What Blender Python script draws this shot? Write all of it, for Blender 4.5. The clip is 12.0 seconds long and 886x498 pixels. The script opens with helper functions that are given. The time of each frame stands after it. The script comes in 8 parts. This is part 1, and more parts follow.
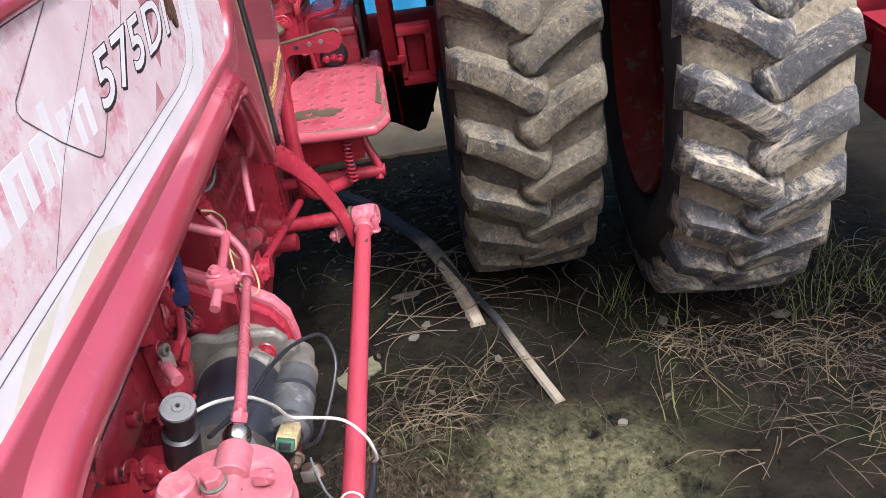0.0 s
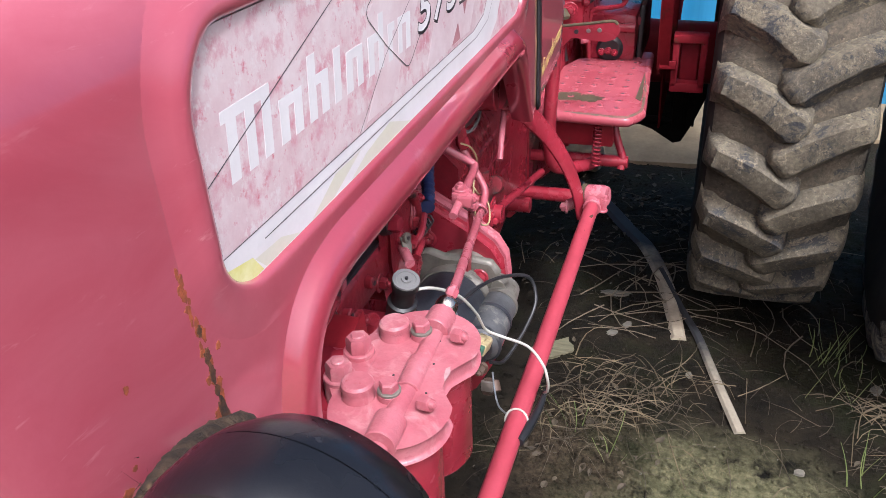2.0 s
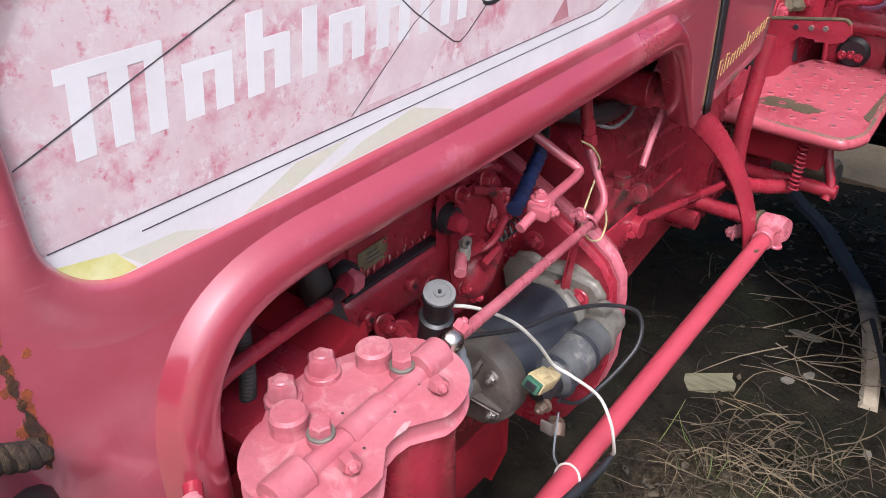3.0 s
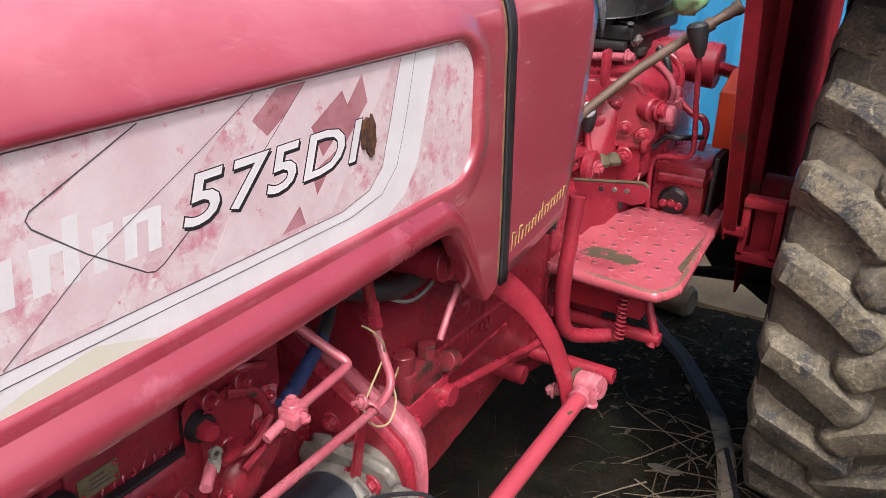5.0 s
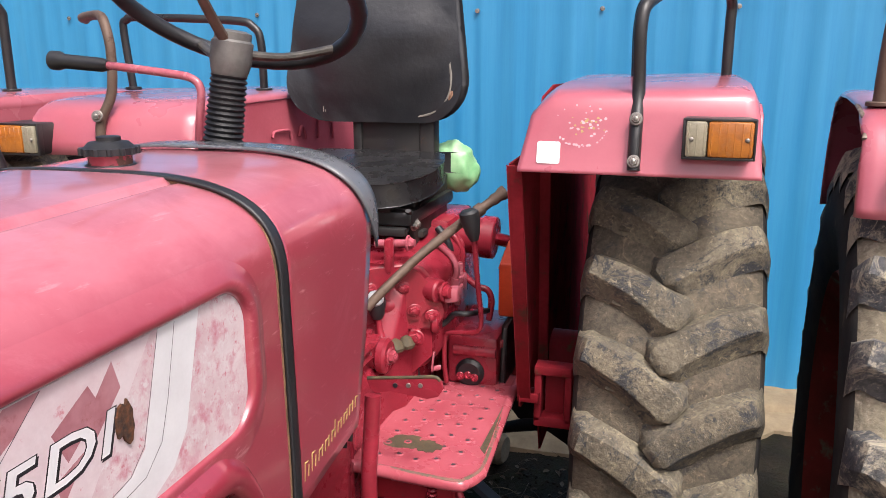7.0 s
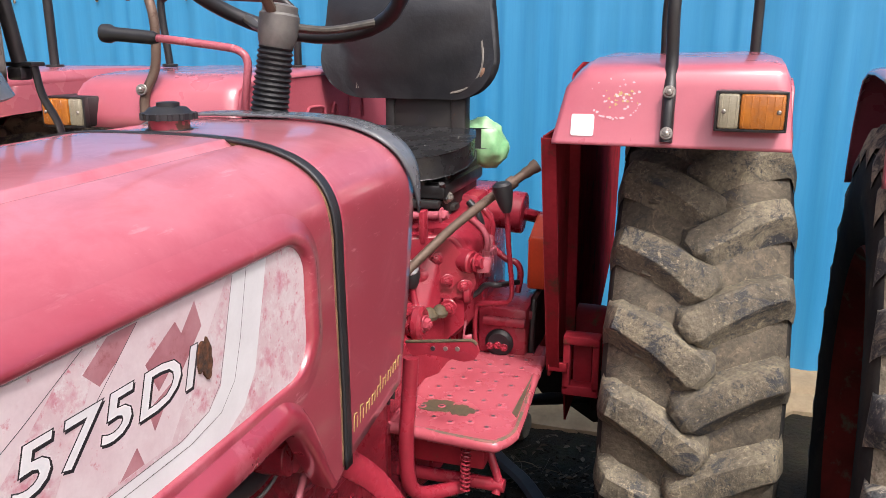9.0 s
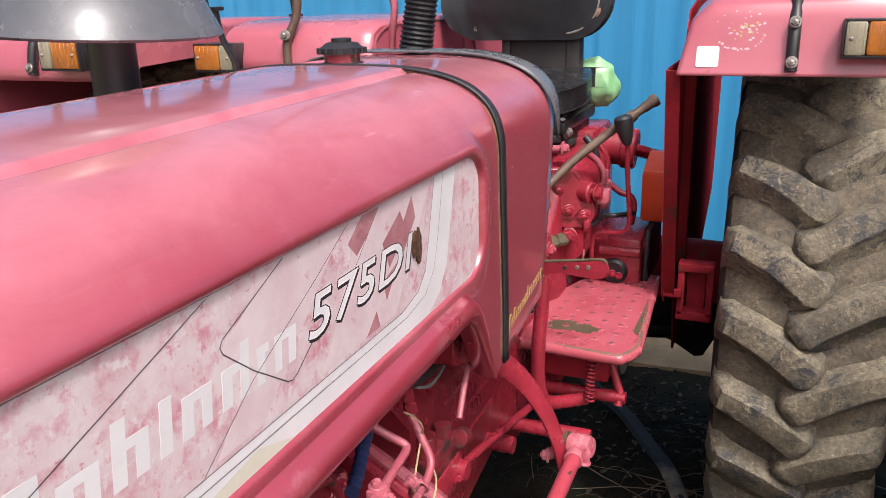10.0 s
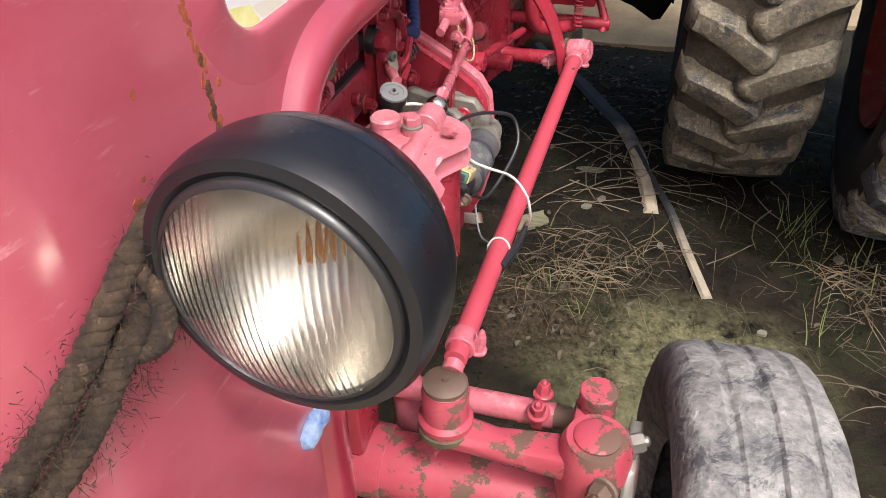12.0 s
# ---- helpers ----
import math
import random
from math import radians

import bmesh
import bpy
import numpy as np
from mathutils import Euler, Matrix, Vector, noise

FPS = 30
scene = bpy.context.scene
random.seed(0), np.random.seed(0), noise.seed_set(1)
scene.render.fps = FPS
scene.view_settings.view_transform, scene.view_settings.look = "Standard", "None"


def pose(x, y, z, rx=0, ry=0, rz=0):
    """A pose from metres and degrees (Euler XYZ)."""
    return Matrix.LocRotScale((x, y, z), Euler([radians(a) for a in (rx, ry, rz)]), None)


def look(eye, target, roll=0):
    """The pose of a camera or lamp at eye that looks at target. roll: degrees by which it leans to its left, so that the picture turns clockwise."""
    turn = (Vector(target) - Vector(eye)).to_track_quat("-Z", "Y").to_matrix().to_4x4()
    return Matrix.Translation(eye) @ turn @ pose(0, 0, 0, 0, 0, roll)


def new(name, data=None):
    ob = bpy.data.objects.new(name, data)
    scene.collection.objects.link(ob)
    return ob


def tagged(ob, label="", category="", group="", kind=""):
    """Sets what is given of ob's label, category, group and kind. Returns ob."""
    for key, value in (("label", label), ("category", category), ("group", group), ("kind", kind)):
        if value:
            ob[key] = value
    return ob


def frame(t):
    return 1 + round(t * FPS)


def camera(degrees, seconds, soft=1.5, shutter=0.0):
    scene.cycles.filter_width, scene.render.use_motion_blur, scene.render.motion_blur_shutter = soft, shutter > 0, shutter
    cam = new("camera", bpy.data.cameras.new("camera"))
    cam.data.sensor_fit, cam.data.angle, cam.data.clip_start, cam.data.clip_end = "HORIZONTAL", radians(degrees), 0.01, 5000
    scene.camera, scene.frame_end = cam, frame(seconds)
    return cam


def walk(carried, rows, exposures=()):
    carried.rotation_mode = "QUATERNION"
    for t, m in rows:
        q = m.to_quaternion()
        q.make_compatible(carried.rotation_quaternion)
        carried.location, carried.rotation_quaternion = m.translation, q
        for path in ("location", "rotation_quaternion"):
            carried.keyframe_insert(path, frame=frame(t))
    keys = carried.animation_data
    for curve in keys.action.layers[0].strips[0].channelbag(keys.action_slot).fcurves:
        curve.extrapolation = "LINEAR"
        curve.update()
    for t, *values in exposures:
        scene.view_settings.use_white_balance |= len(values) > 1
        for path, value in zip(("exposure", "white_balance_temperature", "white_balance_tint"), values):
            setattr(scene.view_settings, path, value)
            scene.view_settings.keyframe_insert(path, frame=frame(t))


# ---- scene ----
cam = camera(58.7, 12.0, soft=0.6)
PATH = [
    (0, (0.496, -0.414, 1.378), (0.481, 1.297, 0.344), -8.7),
    (0.5, (0.483, -0.419, 1.37), (0.302, 1.262, 0.302), -7.2),
    (1, (0.497, -0.447, 1.376), (0.21, 1.222, 0.312), -5.9),
    (1.5, (0.525, -0.492, 1.376), (0.181, 1.195, 0.358), -4.2),
    (2, (0.521, -0.555, 1.385), (-0.051, 1.09, 0.402), -2.7),
    (2.5, (0.54, -0.45, 1.362), (-0.366, 1.012, 0.341), -1.7),
    (2.7, (0.57, -0.401, 1.358), (-0.45, 0.97, 0.319), -1.5),
    (4.3, (0.655, -0.275, 1.332), (-0.401, 1.044, 0.262), 1.6),
    (4.5, (0.658, -0.258, 1.34), (-0.38, 1.119, 0.327), 1.9),
    (5, (0.7, -0.219, 1.421), (-0.234, 1.359, 0.622), 1.3),
    (5.5, (0.711, -0.185, 1.496), (-0.1, 1.542, 0.896), 0.5),
    (6, (0.701, -0.168, 1.516), (-0.006, 1.626, 0.987), 0.1),
    (6.5, (0.703, -0.159, 1.522), (0.079, 1.673, 1.018), 0.0),
    (7, (0.712, -0.157, 1.529), (0.162, 1.707, 1.055), -0.1),
    (7.2, (0.712, -0.159, 1.534), (0.185, 1.714, 1.071), -0.1),
    (8.8, (0.692, -0.211, 1.51), (0.142, 1.647, 1.015), 0.3),
    (9, (0.686, -0.221, 1.506), (0.107, 1.626, 1.002), 0.1),
    (9.5, (0.652, -0.273, 1.498), (0.014, 1.554, 0.995), -0.1),
    (10, (0.617, -0.391, 1.48), (-0.122, 1.367, 0.876), -1.5),
    (10.5, (0.593, -0.478, 1.386), (-0.165, 1.183, 0.569), -3.3),
    (11, (0.569, -0.509, 1.318), (-0.157, 1.096, 0.371), -3.5),
    (11.5, (0.537, -0.545, 1.318), (-0.109, 1.016, 0.249), -3.5),
    (12, (0.519, -0.617, 1.306), (0.051, 0.924, 0.121), -1.0),
]
walk(cam, [(t, look(eye, target, roll)) for t, eye, target, roll in PATH], exposures=[(0.0, 1.18, 5700, 11), (1.0, 1.0, 5700, 11), (2.5, 0.97, 5700, 11), (4.5, 0.93, 6050, 10), (5.5, 0.93, 6200, 11), (9.5, 0.95, 6250, 11), (10.5, 0.75, 6250, 11), (11.0, 1.05, 6250, 11), (12.0, 1.12, 6250, 10)])

# ---- world, sun ----
world = bpy.data.worlds.new("overcast_sky")
scene.world = world
world.use_nodes = True
wn = world.node_tree
sky = wn.nodes.new("ShaderNodeTexSky")
sky.sky_type = "NISHITA"
sky.sun_disc = False
sky.sun_elevation = radians(57)
sky.sun_rotation = radians(141)
sky.air_density, sky.dust_density, sky.ozone_density = 0.4, 8.0, 0.3
bg = wn.nodes["Background"]
bg.inputs["Strength"].default_value = 0.15
wn.links.new(sky.outputs[0], bg.inputs["Color"])
sun = new("sun", bpy.data.lights.new("sun", "SUN"))
sun.data.energy, sun.data.angle, sun.data.color = 1.45, radians(6.0), (1.0, 0.975, 0.94)
sun.matrix_world = look((0.34, -0.42, 0.84), (0, 0, 0))

# ---- materials ----
def ramp(nt, fac, stops):
    n = nt.nodes.new("ShaderNodeValToRGB")
    while len(n.color_ramp.elements) < len(stops):
        n.color_ramp.elements.new(0.5)
    for e, (p, c) in zip(n.color_ramp.elements, stops):
        e.position = p
        e.color = (*c, 1) if len(c) == 3 else c
    nt.links.new(fac, n.inputs["Fac"])
    return n.outputs["Color"]


def noise_tex(nt, coord, scale, detail=6, rough=0.6, stretch=None, warp=0.0):
    n = nt.nodes.new("ShaderNodeTexNoise")
    n.inputs["Distortion"].default_value = warp
    n.inputs["Scale"].default_value, n.inputs["Detail"].default_value, n.inputs["Roughness"].default_value = scale, detail, rough
    if stretch:
        m = nt.nodes.new("ShaderNodeMapping")
        m.inputs["Scale"].default_value = stretch
        nt.links.new(coord, m.inputs["Vector"])
        coord = m.outputs[0]
    nt.links.new(coord, n.inputs["Vector"])
    return n.outputs["Fac"]


def mixc(nt, fac, a, b, blend="MIX"):
    n = nt.nodes.new("ShaderNodeMixRGB")
    n.blend_type = blend
    for sock, v in zip(n.inputs, (fac, a, b)):
        if isinstance(v, (int, float)):
            sock.default_value = v
        elif isinstance(v, tuple):
            sock.default_value = (*v, 1)
        else:
            nt.links.new(v, sock)
    return n.outputs[0]


BW = [(0.35, (0, 0, 0)), (0.65, (1, 1, 1))]


def mat(name, a, b=None, scale=9, rough=0.5, rvar=0.12, metal=0.0, bump=0.15, bscale=90, spots=(), coat=0.0, stretch=None, grain=0.12, piece=0.0, spec=0.5, warp=0.0, frac=0.68, deep=0.002, film=0.07):
    """Two tones by a broad noise, a fine grain, any number of spots (colour, scale, from, to, roughness) and a bump."""
    m = bpy.data.materials.new(name)
    m.use_nodes = True
    nt = m.node_tree
    p = nt.nodes["Principled BSDF"]
    co = nt.nodes.new("ShaderNodeTexCoord").outputs["Object"]
    b = b or tuple(v * 0.75 for v in a)
    if piece:
        # each piece takes its own part of the pattern
        rv = nt.nodes.new("ShaderNodeVectorMath")
        rv.operation = "MULTIPLY_ADD"
        nt.links.new(nt.nodes.new("ShaderNodeObjectInfo").outputs["Random"], rv.inputs[0])
        rv.inputs[1].default_value = (7.0, 13.0, 5.0)
        nt.links.new(co, rv.inputs[2])
        co = rv.outputs[0]
    broad = noise_tex(nt, co, scale, 5, 0.6, stretch)
    fine = noise_tex(nt, co, bscale, 4, 0.65, stretch)
    col = mixc(nt, ramp(nt, broad, BW), a, b)
    col = mixc(nt, grain, col, ramp(nt, fine, [(0.3, (0.15, 0.15, 0.15)), (0.7, (1, 1, 1))]), "MULTIPLY")
    if piece:
        rnd = nt.nodes.new("ShaderNodeObjectInfo").outputs["Random"]
        col = mixc(nt, piece, col, ramp(nt, rnd, [(0, (0.35, 0.35, 0.35)), (1, (1.3, 1.3, 1.3))]), "MULTIPLY")
    rg = ramp(nt, broad, [(0.3, (max(rough - rvar, 0.02),) * 3), (0.7, (min(rough + rvar, 1),) * 3)])
    for k, (c, sc, lo, hi, r) in enumerate(spots):
        f = ramp(nt, noise_tex(nt, co, sc, 9, frac, None, warp), [(lo, (0, 0, 0)), (hi, (1, 1, 1))])
        col = mixc(nt, f, col, c)
        rg = mixc(nt, f, rg, (r, r, r))
    nt.links.new(col, p.inputs["Base Color"])
    nt.links.new(rg, p.inputs["Roughness"])
    p.inputs["Metallic"].default_value = metal
    p.inputs["Coat Weight"].default_value = coat
    p.inputs["Coat Roughness"].default_value = film
    p.inputs["Specular IOR Level"].default_value = spec
    if bump:
        bn = nt.nodes.new("ShaderNodeBump")
        bn.inputs["Strength"].default_value, bn.inputs["Distance"].default_value = bump, deep
        nt.links.new(fine, bn.inputs["Height"])
        nt.links.new(bn.outputs[0], p.inputs["Normal"])
    return m


RUST = (0.10, 0.035, 0.012)
hood_red = mat("hood_paint", (0.240, 0.022, 0.040), (0.285, 0.036, 0.058), 3.5, 0.36, 0.05, 0, 0.025, 190, [((0.36, 0.090, 0.118), 6.0, 0.52, 0.74, 0.44), ((0.42, 0.155, 0.18), 30, 0.68, 0.80, 0.5)], coat=1.0, grain=0.07, spec=0.6, film=0.08, warp=0.9, frac=0.78)
hood_red.node_tree.nodes["Principled BSDF"].inputs["Coat IOR"].default_value = 1.65
hood_red.node_tree.nodes["Principled BSDF"].inputs["Sheen Weight"].default_value = 0.03
hood_red.node_tree.nodes["Principled BSDF"].inputs["Sheen Roughness"].default_value = 0.45


def sheen_fade(m, colour, z0, z1, amount, axis="Z"):
    """Paler paint towards one end of an axis, broken up by a noise: sky sheen put into the colour, with some fading."""
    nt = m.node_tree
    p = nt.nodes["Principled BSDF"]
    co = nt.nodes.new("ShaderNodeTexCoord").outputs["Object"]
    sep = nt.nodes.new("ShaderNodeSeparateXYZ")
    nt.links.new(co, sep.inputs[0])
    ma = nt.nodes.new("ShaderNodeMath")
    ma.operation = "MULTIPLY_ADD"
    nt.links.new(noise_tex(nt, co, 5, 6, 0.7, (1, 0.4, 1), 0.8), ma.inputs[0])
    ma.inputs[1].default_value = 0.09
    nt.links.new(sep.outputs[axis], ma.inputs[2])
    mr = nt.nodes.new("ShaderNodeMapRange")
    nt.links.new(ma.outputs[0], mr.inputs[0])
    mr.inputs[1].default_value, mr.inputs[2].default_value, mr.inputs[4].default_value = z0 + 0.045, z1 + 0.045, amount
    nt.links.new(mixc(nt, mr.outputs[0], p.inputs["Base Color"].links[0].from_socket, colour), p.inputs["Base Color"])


def scuffs(m, colour, amount):
    """Long thin chalky rubs along the bonnet, in patches."""
    nt = m.node_tree
    p = nt.nodes["Principled BSDF"]
    co = nt.nodes.new("ShaderNodeTexCoord").outputs["Object"]
    rub = ramp(nt, noise_tex(nt, co, 12, 5, 0.7, (9, 1.3, 7), 0.3), [(0.60, (0, 0, 0)), (0.70, (1, 1, 1))])
    spot = ramp(nt, noise_tex(nt, co, 7, 3, 0.6), [(0.45, (0, 0, 0)), (0.60, (1, 1, 1))])
    f = mixc(nt, amount, (0, 0, 0), mixc(nt, 1.0, rub, spot, "MULTIPLY"))
    # cloudy patches where the old colour holds
    kept = ramp(nt, noise_tex(nt, co, 8, 6, 0.65, (1, 1, 1.4), 0.8), [(0.44, (0, 0, 0)), (0.66, (1, 1, 1))])
    col = mixc(nt, mixc(nt, 0.45, (0, 0, 0), kept), p.inputs["Base Color"].links[0].from_socket, (0.255, 0.024, 0.044))
    nt.links.new(mixc(nt, f, col, colour), p.inputs["Base Color"])


# chalky nose: faded paint, with sky glare added to the colour
sheen_fade(hood_red, (0.385, 0.085, 0.118), 0.04, -0.22, 0.75, "Y")
# paler top: the sky's reflection painted into the base colour
sheen_fade(hood_red, (0.52, 0.180, 0.218), 1.30, 1.375, 0.80)
scuffs(hood_red, (0.56, 0.27, 0.29), 0.6)
edge_red = mat("glossy_edge_paint", (0.235, 0.020, 0.038), (0.275, 0.034, 0.055), 5, 0.30, 0.05, 0, 0.025, 190, [((0.40, 0.12, 0.15), 14, 0.60, 0.78, 0.44)], coat=1.0, grain=0.08, spec=0.6, film=0.09)
edge_red.node_tree.nodes["Principled BSDF"].inputs["Coat IOR"].default_value = 1.75
seam_brown = mat("seam_rust", (0.17, 0.095, 0.045), (0.06, 0.030, 0.016), 40, 0.9, 0.05, 0, 0.5, 160)
trim_grey = mat("grey_rubber_trim", (0.075, 0.079, 0.088), (0.110, 0.115, 0.125), 9, 0.27, 0.08, 0, 0.1, 160, [((0.12, 0.115, 0.11), 16, 0.62, 0.80, 0.6)], grain=0.1)
grimy_red = mat("grimy_cast_paint", (0.25, 0.018, 0.030), (0.18, 0.012, 0.021), 14, 0.30, 0.12, 0, 0.5, 110, [((0.035, 0.022, 0.018), 24, 0.60, 0.68, 0.8), ((0.36, 0.07, 0.09), 40, 0.68, 0.74, 0.5)], grain=0.3)
cast_red = mat("cast_paint", (0.29, 0.022, 0.039), (0.22, 0.016, 0.028), 12, 0.28, 0.10, 0, 0.25, 120, [((0.16, 0.045, 0.03), 26, 0.66, 0.74, 0.8)], grain=0.15)
pale_red = mat("faded_paint", (0.41, 0.120, 0.150), (0.35, 0.070, 0.095), 12, 0.30, 0.10, 0, 0.25, 140, [((0.50, 0.22, 0.24), 26, 0.58, 0.74, 0.6), ((0.24, 0.035, 0.048), 30, 0.64, 0.74, 0.5)], grain=0.18)
head_pink = mat("chalky_faded_paint", (0.40, 0.135, 0.160), (0.36, 0.090, 0.115), 24, 0.36, 0.10, 0, 0.3, 150, [((0.47, 0.235, 0.245), 34, 0.52, 0.70, 0.6), ((0.30, 0.055, 0.072), 60, 0.62, 0.72, 0.5), ((0.22, 0.15, 0.10), 90, 0.72, 0.76, 0.8)], grain=0.2, warp=0.6)
brown_cast = mat("oily_brown_casting", (0.115, 0.098, 0.084), (0.070, 0.060, 0.052), 22, 0.50, 0.12, 0.3, 0.35, 130, [((0.20, 0.175, 0.145), 30, 0.60, 0.72, 0.7), ((0.03, 0.025, 0.022), 40, 0.62, 0.70, 0.6)], grain=0.25)
# darker copies of the red, with shade under fenders and castings in the colour
plate_shade = mat("shaded_plate_red", (0.23, 0.020, 0.028), (0.15, 0.016, 0.020), 7, 0.98, 0.02, 0, 0.3, 80, [((0.05, 0.032, 0.022), 14, 0.55, 0.70, 1.0)], grain=0.2, spec=0.0)
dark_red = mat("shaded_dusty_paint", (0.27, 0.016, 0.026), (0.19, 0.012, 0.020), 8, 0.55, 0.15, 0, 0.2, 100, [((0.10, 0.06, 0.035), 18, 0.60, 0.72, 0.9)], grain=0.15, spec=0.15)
chip_red = mat("chipped_paint", (0.34, 0.056, 0.080), (0.28, 0.034, 0.052), 12, 0.36, 0.12, 0, 0.3, 120, [((0.095, 0.052, 0.036), 22, 0.53, 0.55, 0.85), ((0.20, 0.12, 0.06), 60, 0.64, 0.68, 0.9)], grain=0.1)
orange_red = mat("orange_paint", (0.62, 0.075, 0.018), (0.52, 0.055, 0.014), 9, 0.42, 0.08, 0, 0.1, 120)
decal_white = mat("sun_bleached_decal", (0.56, 0.49, 0.50), (0.49, 0.36, 0.38), 22, 0.45, 0.08, 0, 0.04, 220, [((0.43, 0.185, 0.225), 34, 0.50, 0.66, 0.5), ((0.54, 0.49, 0.50), 75, 0.55, 0.64, 0.5), ((0.42, 0.12, 0.16), 120, 0.58, 0.70, 0.5)], grain=0.08)
decal_clean = mat("white_decal_film", (0.60, 0.595, 0.605), (0.55, 0.54, 0.55), 16, 0.42, 0.06, 0, 0.03, 220, [((0.6, 0.35, 0.38), 60, 0.70, 0.80, 0.5)], grain=0.04)
decal_grey = mat("pale_pink_decal_film", (0.56, 0.48, 0.495), (0.50, 0.39, 0.41), 20, 0.42, 0.06, 0, 0.03, 220, [((0.45, 0.15, 0.18), 60, 0.62, 0.72, 0.5)], grain=0.05)
decal_mauve = mat("mauve_decal_film", (0.28, 0.105, 0.125), (0.38, 0.185, 0.205), 24, 0.42, 0.06, 0, 0.03, 220, [((0.25, 0.08, 0.09), 70, 0.55, 0.7, 0.5)], grain=0.05)
decal_straw = mat("faint_lime_decal_film", (0.50, 0.495, 0.40), (0.52, 0.51, 0.44), 30, 0.42, 0.05, 0, 0.03, 220, grain=0.05)
decal_lime = mat("lime_decal_film", (0.48, 0.46, 0.10), (0.62, 0.62, 0.34), 30, 0.42, 0.05, 0, 0.03, 220, grain=0.05)
ink = mat("black_ink", (0.02, 0.018, 0.022), None, 20, 0.45, 0.05, 0, 0, 200)
line_ink = mat("grey_line_ink", (0.075, 0.066, 0.072), None, 20, 0.45, 0.05, 0, 0, 200)
gold_ink = mat("gold_ink", (0.46, 0.34, 0.13), (0.36, 0.24, 0.09), 60, 0.4, 0.05, 0.2, 0, 200)
rubber = mat("black_rubber", (0.011, 0.012, 0.014), (0.018, 0.018, 0.020), 14, 0.45, 0.1, 0, 0.1, 180, grain=0.1)
dusty_rubber = mat("dusty_rubber", (0.018, 0.018, 0.020), (0.045, 0.040, 0.034), 7, 0.93, 0.05, 0, 0.25, 110, [((0.13, 0.105, 0.075), 9, 0.62, 0.85, 0.95)], grain=0.15, spec=0.15)
mud_tyre = mat("muddy_tyre", (0.140, 0.115, 0.079), (0.062, 0.052, 0.039), 11, 0.92, 0.05, 0, 0.9, 110, [((0.185, 0.148, 0.096), 20, 0.55, 0.66, 0.95), ((0.026, 0.025, 0.026), 13, 0.55, 0.63, 0.75), ((0.21, 0.168, 0.112), 90, 0.58, 0.64, 0.95), ((0.024, 0.022, 0.021), 60, 0.62, 0.67, 0.9)], grain=0.6, warp=0.9, frac=0.84, deep=0.0035)
mud_lug = mat("muddy_lug", (0.222, 0.188, 0.128), (0.096, 0.083, 0.061), 10, 0.86, 0.06, 0, 0.9, 120, [((0.025, 0.026, 0.029), 9, 0.52, 0.58, 0.7), ((0.27, 0.226, 0.150), 30, 0.56, 0.63, 0.95), ((0.034, 0.034, 0.036), 55, 0.56, 0.61, 0.75), ((0.31, 0.26, 0.175), 120, 0.58, 0.63, 0.95)], grain=0.6, piece=0.2, warp=1.0, frac=0.84, deep=0.0035)
dark_lug = mat("scuffed_black_lug", (0.050, 0.053, 0.062), (0.105, 0.102, 0.098), 14, 0.82, 0.06, 0, 0.9, 100, [((0.31, 0.275, 0.205), 7, 0.49, 0.58, 0.95), ((0.34, 0.305, 0.235), 60, 0.57, 0.64, 0.95), ((0.034, 0.036, 0.044), 24, 0.60, 0.67, 0.8)], grain=0.6, piece=0.25, warp=0.9, frac=0.84, deep=0.0035)
pale_tyre = mat("bleached_tyre", (0.30, 0.295, 0.28), (0.17, 0.168, 0.162), 12, 0.8, 0.1, 0, 1.0, 70, [((0.045, 0.046, 0.050), 14, 0.51, 0.58, 0.6), ((0.36, 0.35, 0.33), 30, 0.58, 0.66, 0.9)], grain=0.7, warp=0.8, frac=0.84, deep=0.005)
vinyl = mat("black_vinyl", (0.014, 0.015, 0.018), (0.022, 0.023, 0.026), 10, 0.38, 0.08, 0, 0.45, 60, [((0.03, 0.03, 0.03), 22, 0.68, 0.85, 0.5)], grain=0.15, spec=0.5)
worn_vinyl = mat("worn_vinyl", (0.012, 0.012, 0.013), (0.024, 0.024, 0.025), 14, 0.27, 0.08, 0, 0.5, 70, [((0.16, 0.155, 0.145), 18, 0.64, 0.74, 0.5), ((0.004, 0.004, 0.004), 12, 0.70, 0.72, 0.6)], grain=0.2)
thread = mat("grey_thread", (0.24, 0.22, 0.19), None, 60, 0.8, 0.05, 0, 0.1, 300)
black_metal = mat("black_metal", (0.011, 0.011, 0.012), (0.018, 0.017, 0.017), 12, 0.38, 0.12, 0, 0.12, 140, [((0.06, 0.03, 0.018), 34, 0.70, 0.76, 0.8)])
rusty = mat("rusty_tube", (0.095, 0.060, 0.042), (0.145, 0.100, 0.076), 14, 0.6, 0.12, 0.35, 0.3, 120, [((0.06, 0.03, 0.02), 30, 0.58, 0.7, 0.85)])
steel = mat("worn_steel", (0.33, 0.31, 0.28), (0.22, 0.20, 0.175), 20, 0.42, 0.14, 0.75, 0.2, 160, [(RUST, 40, 0.64, 0.74, 0.85)])
bright_steel = mat("bright_steel", (0.62, 0.60, 0.56), (0.5, 0.47, 0.42), 30, 0.2, 0.06, 1.0, 0.04, 200)
alloy = mat("dirty_cast_alloy", (0.235, 0.220, 0.190), (0.135, 0.124, 0.105), 16, 0.55, 0.1, 0.35, 0.35, 110, [((0.12, 0.10, 0.075), 26, 0.58, 0.72, 0.85)], grain=0.2)
